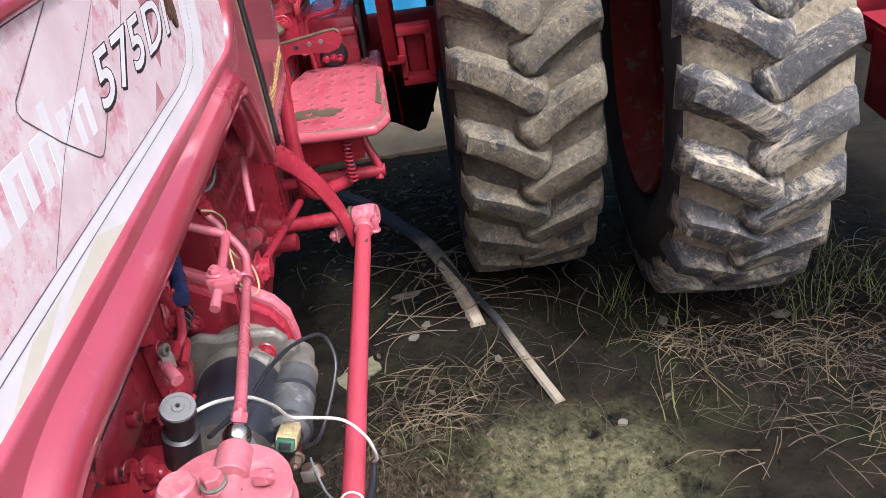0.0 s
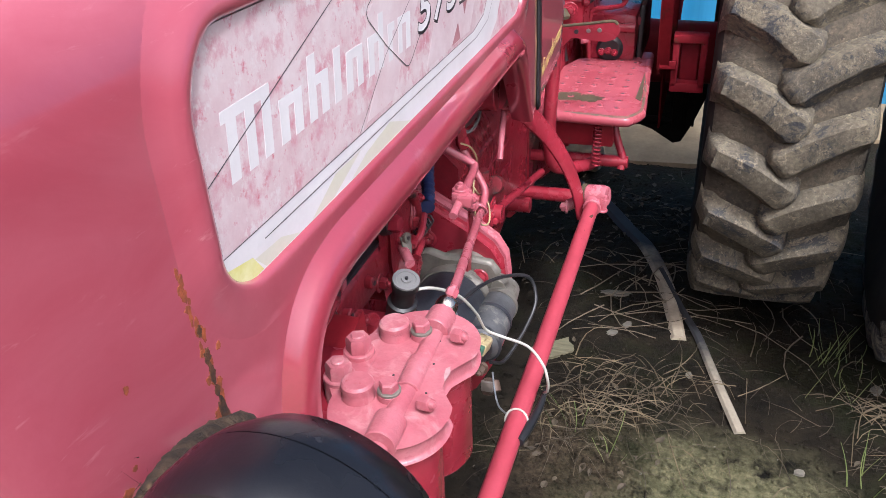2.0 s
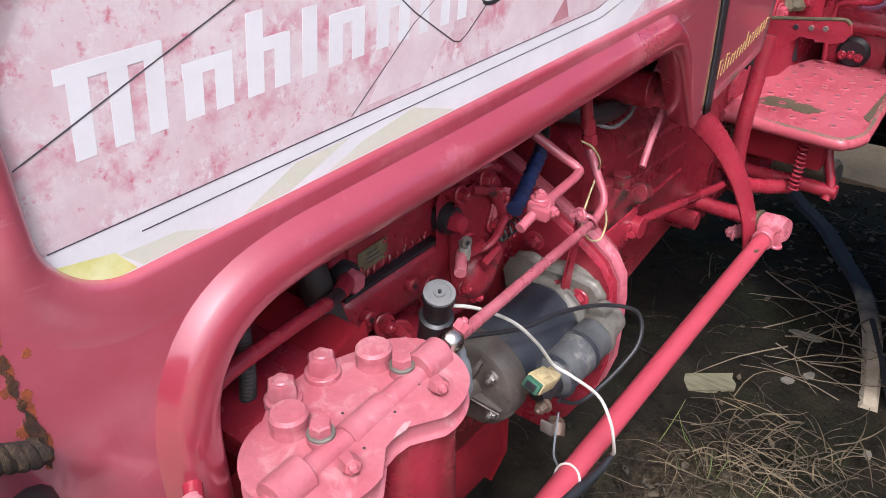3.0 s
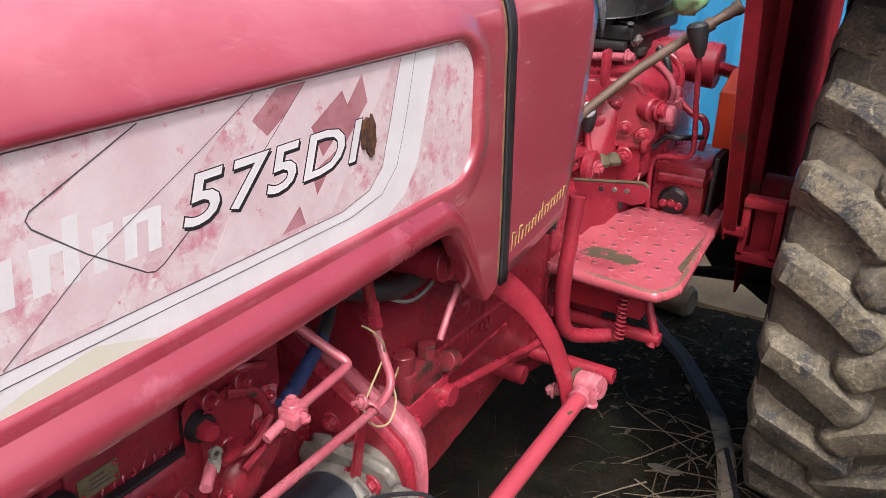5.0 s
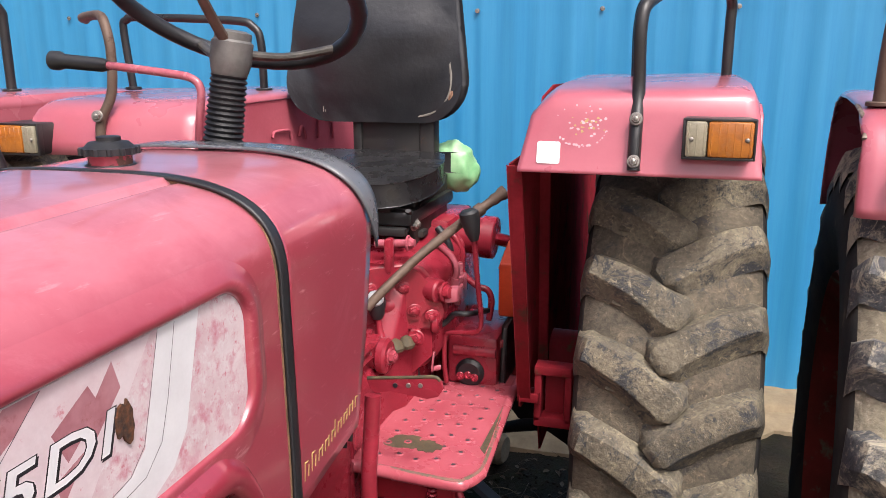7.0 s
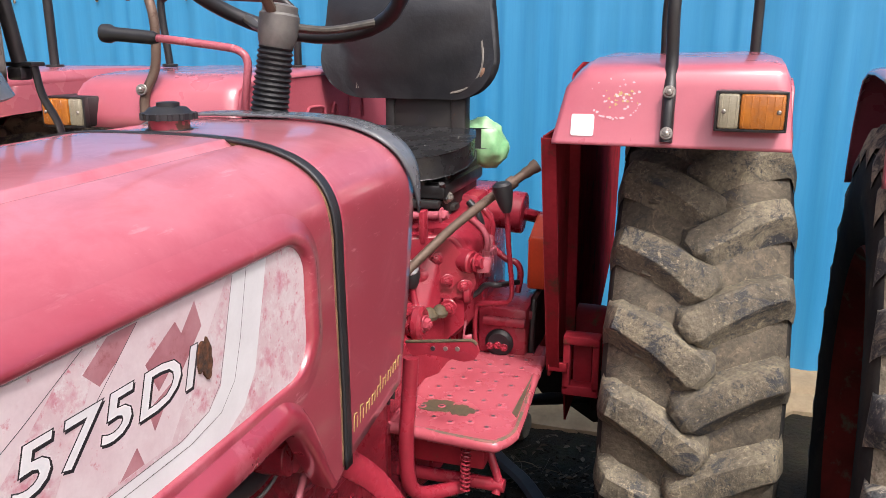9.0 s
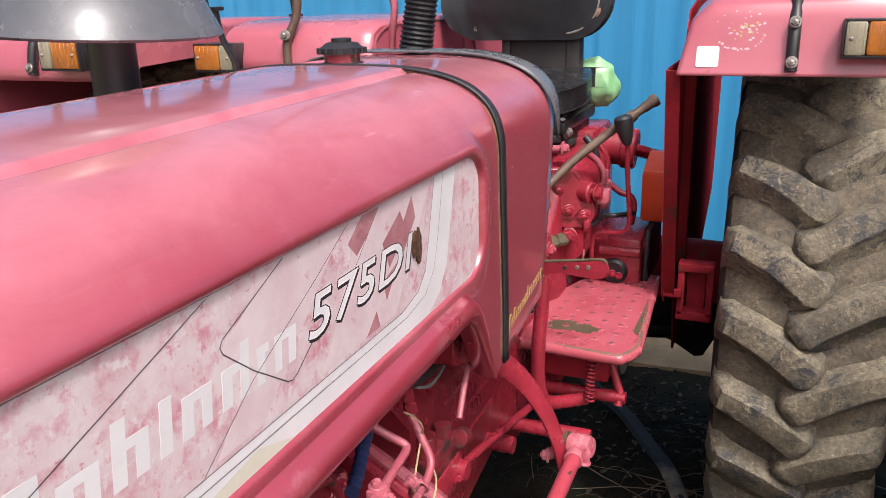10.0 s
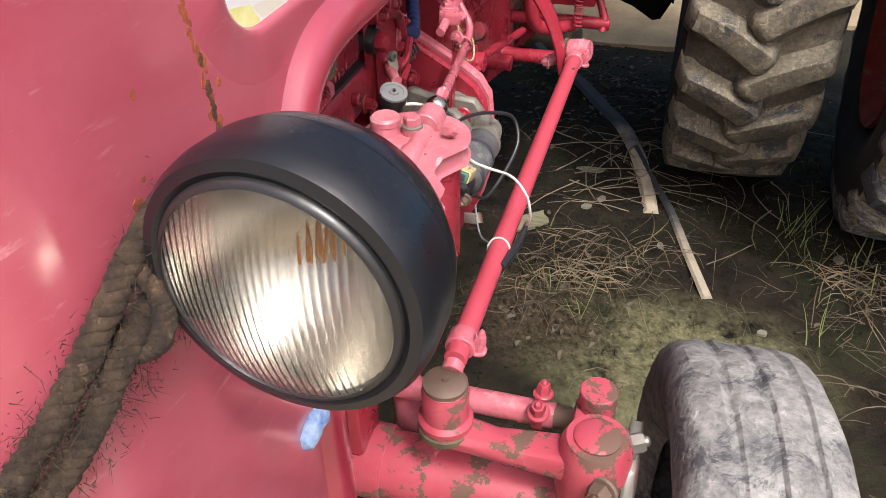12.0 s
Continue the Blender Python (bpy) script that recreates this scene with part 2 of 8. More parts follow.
starter_blue = mat("blue_black_enamel", (0.014, 0.017, 0.025), (0.030, 0.033, 0.040), 12, 0.45, 0.12, 0, 0.15, 140, [((0.16, 0.15, 0.13), 20, 0.55, 0.72, 0.85)], grain=0.3)
grey_plastic = mat("bleached_grey_plastic", (0.13, 0.13, 0.13), (0.19, 0.188, 0.185), 8, 0.55, 0.08, 0, 0.15, 140, [((0.05, 0.05, 0.05), 30, 0.66, 0.74, 0.6)])
yellow_plastic = mat("yellow_plastic", (0.46, 0.38, 0.20), (0.30, 0.24, 0.13), 60, 0.45, 0.08, 0, 0.1, 200)
green_plastic = mat("green_plastic", (0.04, 0.13, 0.08), None, 60, 0.45, 0.08, 0, 0.1, 200)
white_wire = mat("white_insulation", (0.52, 0.51, 0.46), None, 40, 0.45, 0.06, 0, 0.05, 200)
blue_cloth = mat("blue_tape", (0.008, 0.016, 0.065), (0.016, 0.032, 0.12), 40, 0.6, 0.1, 0, 0.4, 160)
pale_blue = mat("pale_blue_cloth", (0.08, 0.20, 0.52), (0.38, 0.50, 0.66), 70, 0.85, 0.05, 0, 0.6, 160)
amber = mat("amber_lens", (0.40, 0.135, 0.012), (0.27, 0.085, 0.012), 34, 0.26, 0.05, 0, 0.3, 260, coat=0.3)
clear_lens = mat("cloudy_clear_lens", (0.27, 0.245, 0.175), (0.19, 0.17, 0.115), 34, 0.28, 0.05, 0, 0.3, 260, coat=0.3)
bag_green = mat("green_polythene", (0.16, 0.42, 0.19), (0.34, 0.56, 0.30), 14, 0.35, 0.1, 0, 0.3, 60)
paper = mat("white_sticker", (0.80, 0.78, 0.76), None, 30, 0.6, 0.05, 0, 0.03, 200)
rope_brown = mat("coir_rope", (0.062, 0.038, 0.020), (0.014, 0.008, 0.0045), 90, 0.95, 0.03, 0, 1.0, 300, [((0.105, 0.066, 0.034), 130, 0.58, 0.70, 0.95)], grain=0.75, stretch=(1, 1, 0.4))
lamp_rubber = mat("blue_black_lamp_rubber", (0.0045, 0.0053, 0.0072), (0.008, 0.009, 0.0115), 9, 0.31, 0.08, 0, 0.10, 160, [((0.045, 0.048, 0.054), 22, 0.64, 0.76, 0.45), ((0.16, 0.13, 0.10), 60, 0.72, 0.75, 0.8)], grain=0.08, spec=0.55)
wall_blue = mat("blue_sheet_paint", (0.027, 0.200, 0.395), (0.042, 0.240, 0.440), 3.5, 0.38, 0.07, 0, 0.03, 120, [((0.06, 0.17, 0.30), 22, 0.66, 0.78, 0.6), ((0.16, 0.26, 0.36), 60, 0.74, 0.78, 0.7)], grain=0.06, stretch=(6, 6, 0.25))
concrete = mat("pale_concrete", (0.235, 0.180, 0.108), (0.165, 0.126, 0.076), 7, 0.9, 0.05, 0, 0.5, 60, [((0.20, 0.17, 0.12), 6, 0.6, 0.8, 0.95)], grain=0.2)
wood = mat("weathered_log", (0.12, 0.092, 0.06), (0.19, 0.155, 0.105), 24, 0.9, 0.05, 0, 0.8, 90, grain=0.3)
straw_m = mat("dry_straw", (0.150, 0.114, 0.062), (0.026, 0.019, 0.011), 12, 0.8, 0.1, 0, 0.2, 120, grain=0.2)
leaf_m = mat("dead_leaf", (0.042, 0.031, 0.020), (0.095, 0.074, 0.048), 9, 0.85, 0.08, 0, 0.4, 120, grain=0.25)
grass_m = mat("green_grass", (0.075, 0.115, 0.025), (0.13, 0.15, 0.04), 9, 0.6, 0.1, 0, 0.1, 120)
chip_m = mat("pale_chip", (0.17, 0.155, 0.125), (0.085, 0.077, 0.060), 20, 0.85, 0.05, 0, 0.4, 120)
fender_red = mat("fender_paint", (0.41, 0.112, 0.142), (0.36, 0.080, 0.108), 4, 0.30, 0.06, 0, 0.03, 160, [((0.46, 0.20, 0.22), 16, 0.66, 0.80, 0.5)], coat=0.8, grain=0.05)
fender_matte = mat("dusty_fender_paint", (0.38, 0.085, 0.112), (0.33, 0.065, 0.090), 5, 0.92, 0.05, 0, 0.05, 140, grain=0.1, spec=0.1)
rust_m = mat("rust_scab", (0.11, 0.038, 0.012), (0.025, 0.014, 0.010), 120, 0.95, 0.03, 0, 0.9, 200, grain=0.4)
rust_orange = mat("rust_bloom", (0.36, 0.085, 0.022), (0.17, 0.042, 0.018), 150, 0.9, 0.05, 0, 0.5, 260, grain=0.3)
moss_worn = mat("worn_to_olive_metal", (0.058, 0.048, 0.028), (0.105, 0.078, 0.042), 60, 0.75, 0.08, 0.2, 0.4, 160)

glass = bpy.data.materials.new("lamp_glass")
glass.use_nodes = True
gp = glass.node_tree.nodes["Principled BSDF"]
gp.inputs["Base Color"].default_value = (0.97, 0.96, 0.92, 1)
gp.inputs["Transmission Weight"].default_value, gp.inputs["Roughness"].default_value, gp.inputs["IOR"].default_value = 1.0, 0.10, 1.48
mirror = bpy.data.materials.new("reflector_silver")
mirror.use_nodes = True
mp = mirror.node_tree.nodes["Principled BSDF"]
mp.inputs["Metallic"].default_value, mp.inputs["Roughness"].default_value = 1.0, 0.27
mp.inputs["Base Color"].default_value = (0.40, 0.38, 0.345, 1)


def soil_material():
    m = bpy.data.materials.new("damp_shaded_soil")
    m.use_nodes = True
    nt = m.node_tree
    p = nt.nodes["Principled BSDF"]
    co = nt.nodes.new("ShaderNodeTexCoord").outputs["Object"]
    big, mid, fine = noise_tex(nt, co, 1.6, 6, 0.6), noise_tex(nt, co, 9, 8, 0.7), noise_tex(nt, co, 55, 6, 0.7)
    # near-black base: the shade between the tractors is put into the soil's colour
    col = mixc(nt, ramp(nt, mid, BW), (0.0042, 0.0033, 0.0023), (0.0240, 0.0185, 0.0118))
    # olive algal patch, its paleness a pool of sunlight put into the colour
    grad = nt.nodes.new("ShaderNodeVectorMath")
    grad.operation = "DISTANCE"
    nt.links.new(co, grad.inputs[0])
    grad.inputs[1].default_value = (0.67, 0.77, 0)
    add = nt.nodes.new("ShaderNodeMath")
    add.operation = "MULTIPLY_ADD"
    nt.links.new(big, add.inputs[0])
    add.inputs[1].default_value = -0.42
    nt.links.new(grad.outputs["Value"], add.inputs[2])
    lit_algae = ramp(nt, add.outputs[0], [(0.0, (1, 1, 1)), (0.16, (0, 0, 0))])
    crumb = ramp(nt, mid, [(0.36, (0, 0, 0)), (0.52, (1, 1, 1))])
    both = mixc(nt, 1.0, lit_algae, crumb, "MULTIPLY")
    col = mixc(nt, both, col, mixc(nt, ramp(nt, fine, BW), (0.085, 0.084, 0.042), (0.160, 0.150, 0.085)))
    # loose drier crumbs thrown up beside the engine
    heap = nt.nodes.new("ShaderNodeVectorMath")
    heap.operation = "DISTANCE"
    nt.links.new(co, heap.inputs[0])
    heap.inputs[1].default_value = (0.32, 0.89, 0)
    rim = nt.nodes.new("ShaderNodeMath")
    rim.operation = "MULTIPLY_ADD"
    nt.links.new(mid, rim.inputs[0])
    rim.inputs[1].default_value = -0.22
    nt.links.new(heap.outputs["Value"], rim.inputs[2])
    loose = ramp(nt, rim.outputs[0], [(0.0, (1, 1, 1)), (0.12, (0, 0, 0))])
    col = mixc(nt, loose, col, mixc(nt, ramp(nt, fine, BW), (0.020, 0.0145, 0.0090), (0.070, 0.052, 0.033)))
    moss = ramp(nt, noise_tex(nt, co, 3.4, 6, 0.65), [(0.50, (0, 0, 0)), (0.66, (1, 1, 1))])
    col = mixc(nt, mixc(nt, 0.50, (0, 0, 0), moss), col, (0.020, 0.026, 0.0085))
    col = mixc(nt, 0.35, col, ramp(nt, fine, [(0.3, (0.2, 0.2, 0.2)), (0.7, (1.1, 1.1, 1.1))]), "MULTIPLY")
    # unseen yard ground made pale, added to bounce light onto the front faces
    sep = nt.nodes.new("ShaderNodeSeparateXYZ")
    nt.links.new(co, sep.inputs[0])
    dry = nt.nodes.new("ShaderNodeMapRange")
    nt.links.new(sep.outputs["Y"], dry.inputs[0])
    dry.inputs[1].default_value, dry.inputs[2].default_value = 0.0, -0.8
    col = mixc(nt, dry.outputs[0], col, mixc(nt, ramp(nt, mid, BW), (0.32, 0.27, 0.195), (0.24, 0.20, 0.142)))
    nt.links.new(col, p.inputs["Base Color"])
    nt.links.new(ramp(nt, mid, [(0.3, (0.75, 0.75, 0.75)), (0.7, (0.97, 0.97, 0.97))]), p.inputs["Roughness"])
    bn = nt.nodes.new("ShaderNodeBump")
    p.inputs["Specular IOR Level"].default_value = 0.14
    bn.inputs["Strength"].default_value, bn.inputs["Distance"].default_value = 1.0, 0.016
    nt.links.new(mixc(nt, 0.5, mid, fine), bn.inputs["Height"])
    nt.links.new(bn.outputs[0], p.inputs["Normal"])
    return m


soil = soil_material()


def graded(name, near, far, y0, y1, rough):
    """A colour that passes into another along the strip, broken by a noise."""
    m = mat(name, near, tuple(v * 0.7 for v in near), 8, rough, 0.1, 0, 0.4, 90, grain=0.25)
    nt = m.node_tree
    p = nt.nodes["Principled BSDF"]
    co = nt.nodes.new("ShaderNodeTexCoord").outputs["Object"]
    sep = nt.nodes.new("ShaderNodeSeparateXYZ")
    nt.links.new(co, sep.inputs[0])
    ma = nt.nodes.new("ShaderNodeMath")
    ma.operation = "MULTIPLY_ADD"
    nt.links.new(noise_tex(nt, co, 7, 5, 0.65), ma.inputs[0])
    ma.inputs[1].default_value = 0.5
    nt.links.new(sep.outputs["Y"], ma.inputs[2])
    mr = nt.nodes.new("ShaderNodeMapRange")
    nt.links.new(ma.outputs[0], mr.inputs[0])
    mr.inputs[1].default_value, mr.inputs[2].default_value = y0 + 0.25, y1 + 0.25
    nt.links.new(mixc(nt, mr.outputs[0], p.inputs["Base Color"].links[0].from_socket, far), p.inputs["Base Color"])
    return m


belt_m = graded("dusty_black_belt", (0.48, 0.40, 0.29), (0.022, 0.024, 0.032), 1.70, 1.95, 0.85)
wheel_grime = mat("muddy_rim_paint", (0.22, 0.028, 0.022), (0.13, 0.024, 0.018), 10, 0.85, 0.1, 0, 0.5, 80, [((0.13, 0.10, 0.07), 14, 0.56, 0.66, 0.95)], grain=0.3, spec=0.2)
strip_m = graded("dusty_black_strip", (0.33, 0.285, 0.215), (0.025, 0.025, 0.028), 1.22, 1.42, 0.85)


# ---- building helpers ----
def link(name, bm, material, parent=None, label="", sharp=38, kind=""):
    me = bpy.data.meshes.new(name)
    bmesh.ops.recalc_face_normals(bm, faces=bm.faces[:])
    bm.to_mesh(me)
    bm.free()
    for f in me.polygons:
        f.use_smooth = True
    me.set_sharp_from_angle(angle=radians(sharp))
    me.materials.append(material)
    ob = new(name, me)
    if parent is not None:
        ob.parent = parent
    return tagged(ob, label, kind=kind)


def part(name, bm, material, parent, label="", sharp=38):
    return link(name, bm, material, parent, label, sharp)


def thing(name, label, category, group=""):
    e = new(name)
    e.empty_display_size = 0.1
    return tagged(e, label, category, group)


def raw(verts, faces):
    bm = bmesh.new()
    vs = [bm.verts.new(v) for v in verts]
    for f in faces:
        try:
            bm.faces.new([vs[i] for i in f])
        except ValueError:
            pass
    return bm


def join(*bms):
    out = bms[0]
    for b in bms[1:]:
        off = {}
        for v in b.verts:
            off[v] = out.verts.new(v.co)
        for f in b.faces:
            try:
                out.faces.new([off[v] for v in f.verts])
            except ValueError:
                pass
        b.free()
    return out


def moved(bm, m):
    bmesh.ops.transform(bm, matrix=m, verts=bm.verts[:])
    return bm


def bevel(bm, w, seg=2, ang=30):
    bm.normal_update()
    es = [e for e in bm.edges if e.is_manifold and e.calc_face_angle(0) > radians(ang)]
    if es and w:
        bmesh.ops.bevel(bm, geom=es, offset=w, segments=seg, affect="EDGES", profile=0.5, clamp_overlap=True)
    return bm


def box(x0, x1, y0, y1, z0, z1, r=0.004, seg=2):
    v = [(x, y, z) for x in (x0, x1) for y in (y0, y1) for z in (z0, z1)]
    f = [(0, 1, 3, 2), (4, 6, 7, 5), (0, 4, 5, 1), (2, 3, 7, 6), (0, 2, 6, 4), (1, 5, 7, 3)]
    return bevel(raw(v, f), r, seg)


def prism(outline, axis, d0, d1, r=0.003, seg=2):
    """A flat outline pushed along an axis; the outline's two numbers are the other two axes in order."""
    def at(p, d):
        q = list(p)
        q.insert("xyz".index(axis), d)
        return q
    n = len(outline)
    v = [at(p, d0) for p in outline] + [at(p, d1) for p in outline]
    f = [tuple(range(n)), tuple(range(2 * n - 1, n - 1, -1))] + [(i, (i + 1) % n, n + (i + 1) % n, n + i) for i in range(n)]
    return bevel(raw(v, f), r, seg)


def smooth_path(pts, sub=8):
    p = [Vector(q) for q in pts]
    if len(p) < 3:
        return p
    p = [2 * p[0] - p[1]] + p + [2 * p[-1] - p[-2]]
    out = []
    for i in range(1, len(p) - 2):
        a, b, c, d = p[i - 1:i + 3]
        for k in range(sub):
            t = k / sub
            out.append(0.5 * ((2 * b) + (c - a) * t + (2 * a - 5 * b + 4 * c - d) * t * t + (3 * b - a - 3 * c + d) * t ** 3))
    return out + [p[-2]]


def tube(pts, r, n=10, sub=8, flat=1.0, closed=False, curl=0.0, up=None):
    """A round (or flattened) bar along a smooth path; r is a number or one radius a path point."""
    path = smooth_path(pts, sub) if sub else [Vector(q) for q in pts]
    m = len(path)
    rad = [r] * m if isinstance(r, (int, float)) else [float(np.interp(i / (m - 1), np.linspace(0, 1, len(r)), r)) for i in range(m)]
    verts, faces, nrm = [], [], None
    for i, c in enumerate(path):
        if closed:
            t = (path[(i + 1) % m] - path[i - 1]).normalized()
        else:
            t = (path[min(i + 1, m - 1)] - path[max(i - 1, 0)]).normalized()
        if nrm is None:
            nrm = Vector(up) if up else (Vector((0, 0, 1)) if abs(t.z) < 0.9 else Vector((1, 0, 0)))
        nrm = (nrm - t * nrm.dot(t)).normalized()
        bi = t.cross(nrm)
        for k in range(n):
            a = 2 * math.pi * k / n + curl * i
            verts.append(c + rad[i] * (flat * math.cos(a) * nrm + math.sin(a) * bi))
    for i in range(m if closed else m - 1):
        j = (i + 1) % m
        for k in range(n):
            faces.append((i * n + k, i * n + (k + 1) % n, j * n + (k + 1) % n, j * n + k))
    if not closed:
        faces += [tuple(range(n)), tuple(range((m - 1) * n, m * n))]
    return raw(verts, faces)


def frame_to(a, b):
    """A pose at a whose z axis points to b."""
    a, b = Vector(a), Vector(b)
    return Matrix.Translation(a) @ (b - a).to_track_quat("Z", "Y").to_matrix().to_4x4()


def lathe(a, b, profile, n=24, spin=0.0, caps=True):
    """A turned body on the axis from a to b: profile of (radius, part of the way)."""
    length = (Vector(b) - Vector(a)).length
    verts, faces = [], []
    for r, h in profile:
        verts += [(r * math.cos(2 * math.pi * k / n + spin), r * math.sin(2 * math.pi * k / n + spin), h * length) for k in range(n)]
    for i in range(len(profile) - 1):
        faces += [(i * n + k, i * n + (k + 1) % n, (i + 1) * n + (k + 1) % n, (i + 1) * n + k) for k in range(n)]
    if caps:
        faces += [tuple(range(n)), tuple(range((len(profile) - 1) * n, len(profile) * n))]
    return moved(raw(verts, faces), frame_to(a, b))


def cyl(a, b, r, n=20, c=0.06, r2=None):
    r2 = r if r2 is None else r2
    ln = (Vector(b) - Vector(a)).length
    k = min(r, r2) * c
    return lathe(a, b, [(r - k, 0), (r, min(k / ln, 0.4)), (r2, 1 - min(k / ln, 0.4)), (r2 - k, 1)], n)


def hexbolt(at, way, w=0.009, h=0.008, washer=True, dome=True):
    at, way = Vector(at), Vector(way).normalized()
    bm = lathe(at, at + way * h, [(w, 0), (w, 0.75), (w * 0.82, 1)], 6, 0.3)
    if washer:
        bm = join(cyl(at - way * 0.003, at + way * 0.002, w * 1.45, 16, 0.1), bm)
    if dome:
        bm = join(bm, lathe(at + way * h * 0.9, at + way * h * 1.35, [(w * 0.55, 0), (w * 0.5, 0.7), (w * 0.3, 1)], 10))
    return bm


def rounded(y0, y1, z0, z1, r, n=6):
    pts = []
    for cy, cz, a0 in ((y1 - r, z1 - r, 0), (y0 + r, z1 - r, 90), (y0 + r, z0 + r, 180), (y1 - r, z0 + r, 270)):
        pts += [(cy + r * math.cos(radians(a0 + 90 * k / n)), cz + r * math.sin(radians(a0 + 90 * k / n))) for k in range(n + 1)]
    return pts


def text_mesh(body, size, shear=0.0, offset=0.0, spacing=1.0):
    cu = bpy.data.curves.new("lettering", "FONT")
    cu.body, cu.size, cu.shear, cu.offset, cu.space_character = body, size, shear, offset, spacing
    cu.extrude = 0.0004
    cu.resolution_u = 3
    tmp = new("lettering", cu)
    bpy.context.view_layer.update()
    me = bpy.data.meshes.new_from_object(tmp.evaluated_get(bpy.context.evaluated_depsgraph_get()))
    bm = bmesh.new()
    bm.from_mesh(me)
    bpy.data.objects.remove(tmp)
    bpy.data.curves.remove(cu)
    bpy.data.meshes.remove(me)
    return bm

# ---- the place ----
def ground_height(x, y):
    h = 0.016 * noise.noise(Vector((x * 1.7, y * 1.7, 0))) + 0.010 * noise.noise(Vector((x * 6, y * 6, 3))) + 0.006 * noise.noise(Vector((x * 17, y * 17, 7)))
    h += 0.0042 * noise.noise(Vector((x * 45, y * 45, 9))) + 0.0030 * abs(noise.noise(Vector((x * 88, y * 88, 5))))
    # a low crumbling heap beside the engine
    heap = math.exp(-((x - 0.32) / 0.16) ** 2 - ((y - 0.89) / 0.11) ** 2)
    h += heap * (0.022 + 0.016 * noise.noise(Vector((x * 26, y * 26, 2))) + 0.009 * abs(noise.noise(Vector((x * 60, y * 60, 4)))))
    far = max(abs(x - 0.6), abs(y - 1.2))
    return h * max(0.0, min(1.0, (5 - far) / 2)) - 0.004


def ground():
    def steps(c):
        near = [c - 1.2 + 0.0105 * i for i in range(229)]
        lo, hi = near[0], near[-1]
        out = [0.06, 0.16, 0.35, 0.7, 1.3, 2.5, 5, 10, 25, 60, 150, 400, 900]
        return [lo - d for d in reversed(out)] + near + [hi + d for d in out]
    xs, ys = steps(0.65), steps(1.2)
    n = len(ys)
    verts = [(x, y, ground_height(x, y)) for x in xs for y in ys]
    faces = [(i * n + j, (i + 1) * n + j, (i + 1) * n + j + 1, i * n + j + 1) for i in range(len(xs) - 1) for j in range(n - 1)]
    me = bpy.data.meshes.new("ground")
    me.from_pydata(verts, [], faces)
    for f in me.polygons:
        f.use_smooth = True
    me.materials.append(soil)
    tagged(new("ground", me), "damp soil coloured with shade and a sunlit algal patch, with straw litter", "ground", kind="structure")


ground()
WALL_Y = 3.45


def sheet_wall():
    """Upright trapezoid-profile sheeting, one sheet a part, on a low plinth."""
    wall = tagged(new("wall_north"), "bright blue profiled metal sheet wall", "wall", kind="structure")
    w = 1.02
    prof = []
    for k in range(4):
        o = k * w / 4
        prof += [(o, 0.0), (o + 0.018, 0.0), (o + 0.050, -0.0085), (o + 0.080, -0.0085), (o + 0.112, 0.0), (o + 0.150, 0.0), (o + 0.162, -0.0025), (o + 0.176, -0.0025), (o + 0.188, 0.0)]
    prof.append((w, 0.0))
    n = len(prof)
    v = [(x, d, z) for z in (0.06, 2.15) for x, d in prof] + [(x, d + 0.004, z) for z in (0.06, 2.15) for x, d in prof]
    f = [(i, i + 1, n + i + 1, n + i) for i in range(n - 1)] + [(2 * n + i, 3 * n + i, 3 * n + i + 1, 2 * n + i + 1) for i in range(n - 1)]
    f += [(n + i, n + i + 1, 3 * n + i + 1, 3 * n + i) for i in range(n - 1)]
    bm = raw(v, f)
    first = part("sheet", bm, wall_blue, wall, sharp=20)
    first.location = (-6.2, WALL_Y, 0)
    rivet = part("rivet", lathe((0, -0.002, 0), (0, -0.010, 0), [(0.011, 0), (0.011, 0.3), (0.005, 0.35), (0.005, 1)], 10), bright_steel, wall)
    rivet.location = (-6.29, WALL_Y - 0.009, 1.730)
    for i in range(1, 13):
        o = new("sheet", first.data)
        o.parent, o.location = wall, (-6.2 + i * w, WALL_Y - 0.0015 * (i % 2), 0)
    for i in range(1, 24):
        o = new("rivet", rivet.data)
        o.parent, o.location = wall, (-6.29 + i * 0.5550, WALL_Y - 0.009, 1.730)
    back = box(-6.3, 7.2, WALL_Y + 0.02, WALL_Y + 0.10, 0.0, 2.13, 0)
    tagged(link("wall_backing", back, concrete), "plain grey backing behind the blue sheets", "wall", kind="structure")


sheet_wall()
# sloping concrete apron at the foot of the wall
v = [(x, y, z) for x in np.linspace(-6.2, 7.0, 60) for y, z in ((2.66, -0.04), (2.68, 0.015), (2.74, 0.030), (3.00, 0.040), (3.03, 0.062), (3.08, 0.070), (3.46, 0.075))]
v = [(x, (3.46 - (3.46 - y) * float(np.interp(x, (0.65, 0.95, 1.2), (1.0, 0.80, 0.42)))) + 0.012 * noise.noise(Vector((x * 4, y * 3, 0))), z + (0.012 * noise.noise(Vector((x * 5, y * 9, 4))) if z > 0 else 0)) for x, y, z in v]
f = [(i * 7 + j, i * 7 + j + 1, i * 7 + j + 8, i * 7 + j + 7) for i in range(59) for j in range(6)]
tagged(link("plinth", raw(v, f), concrete), "pale rough concrete plinth below the sheet wall", "plinth", kind="structure")

# ---- the tractor: bonnet ----
tractor = thing("tractor", "faded pinkish-red farm tractor with muddy rear tyres standing on soil", "tractor")


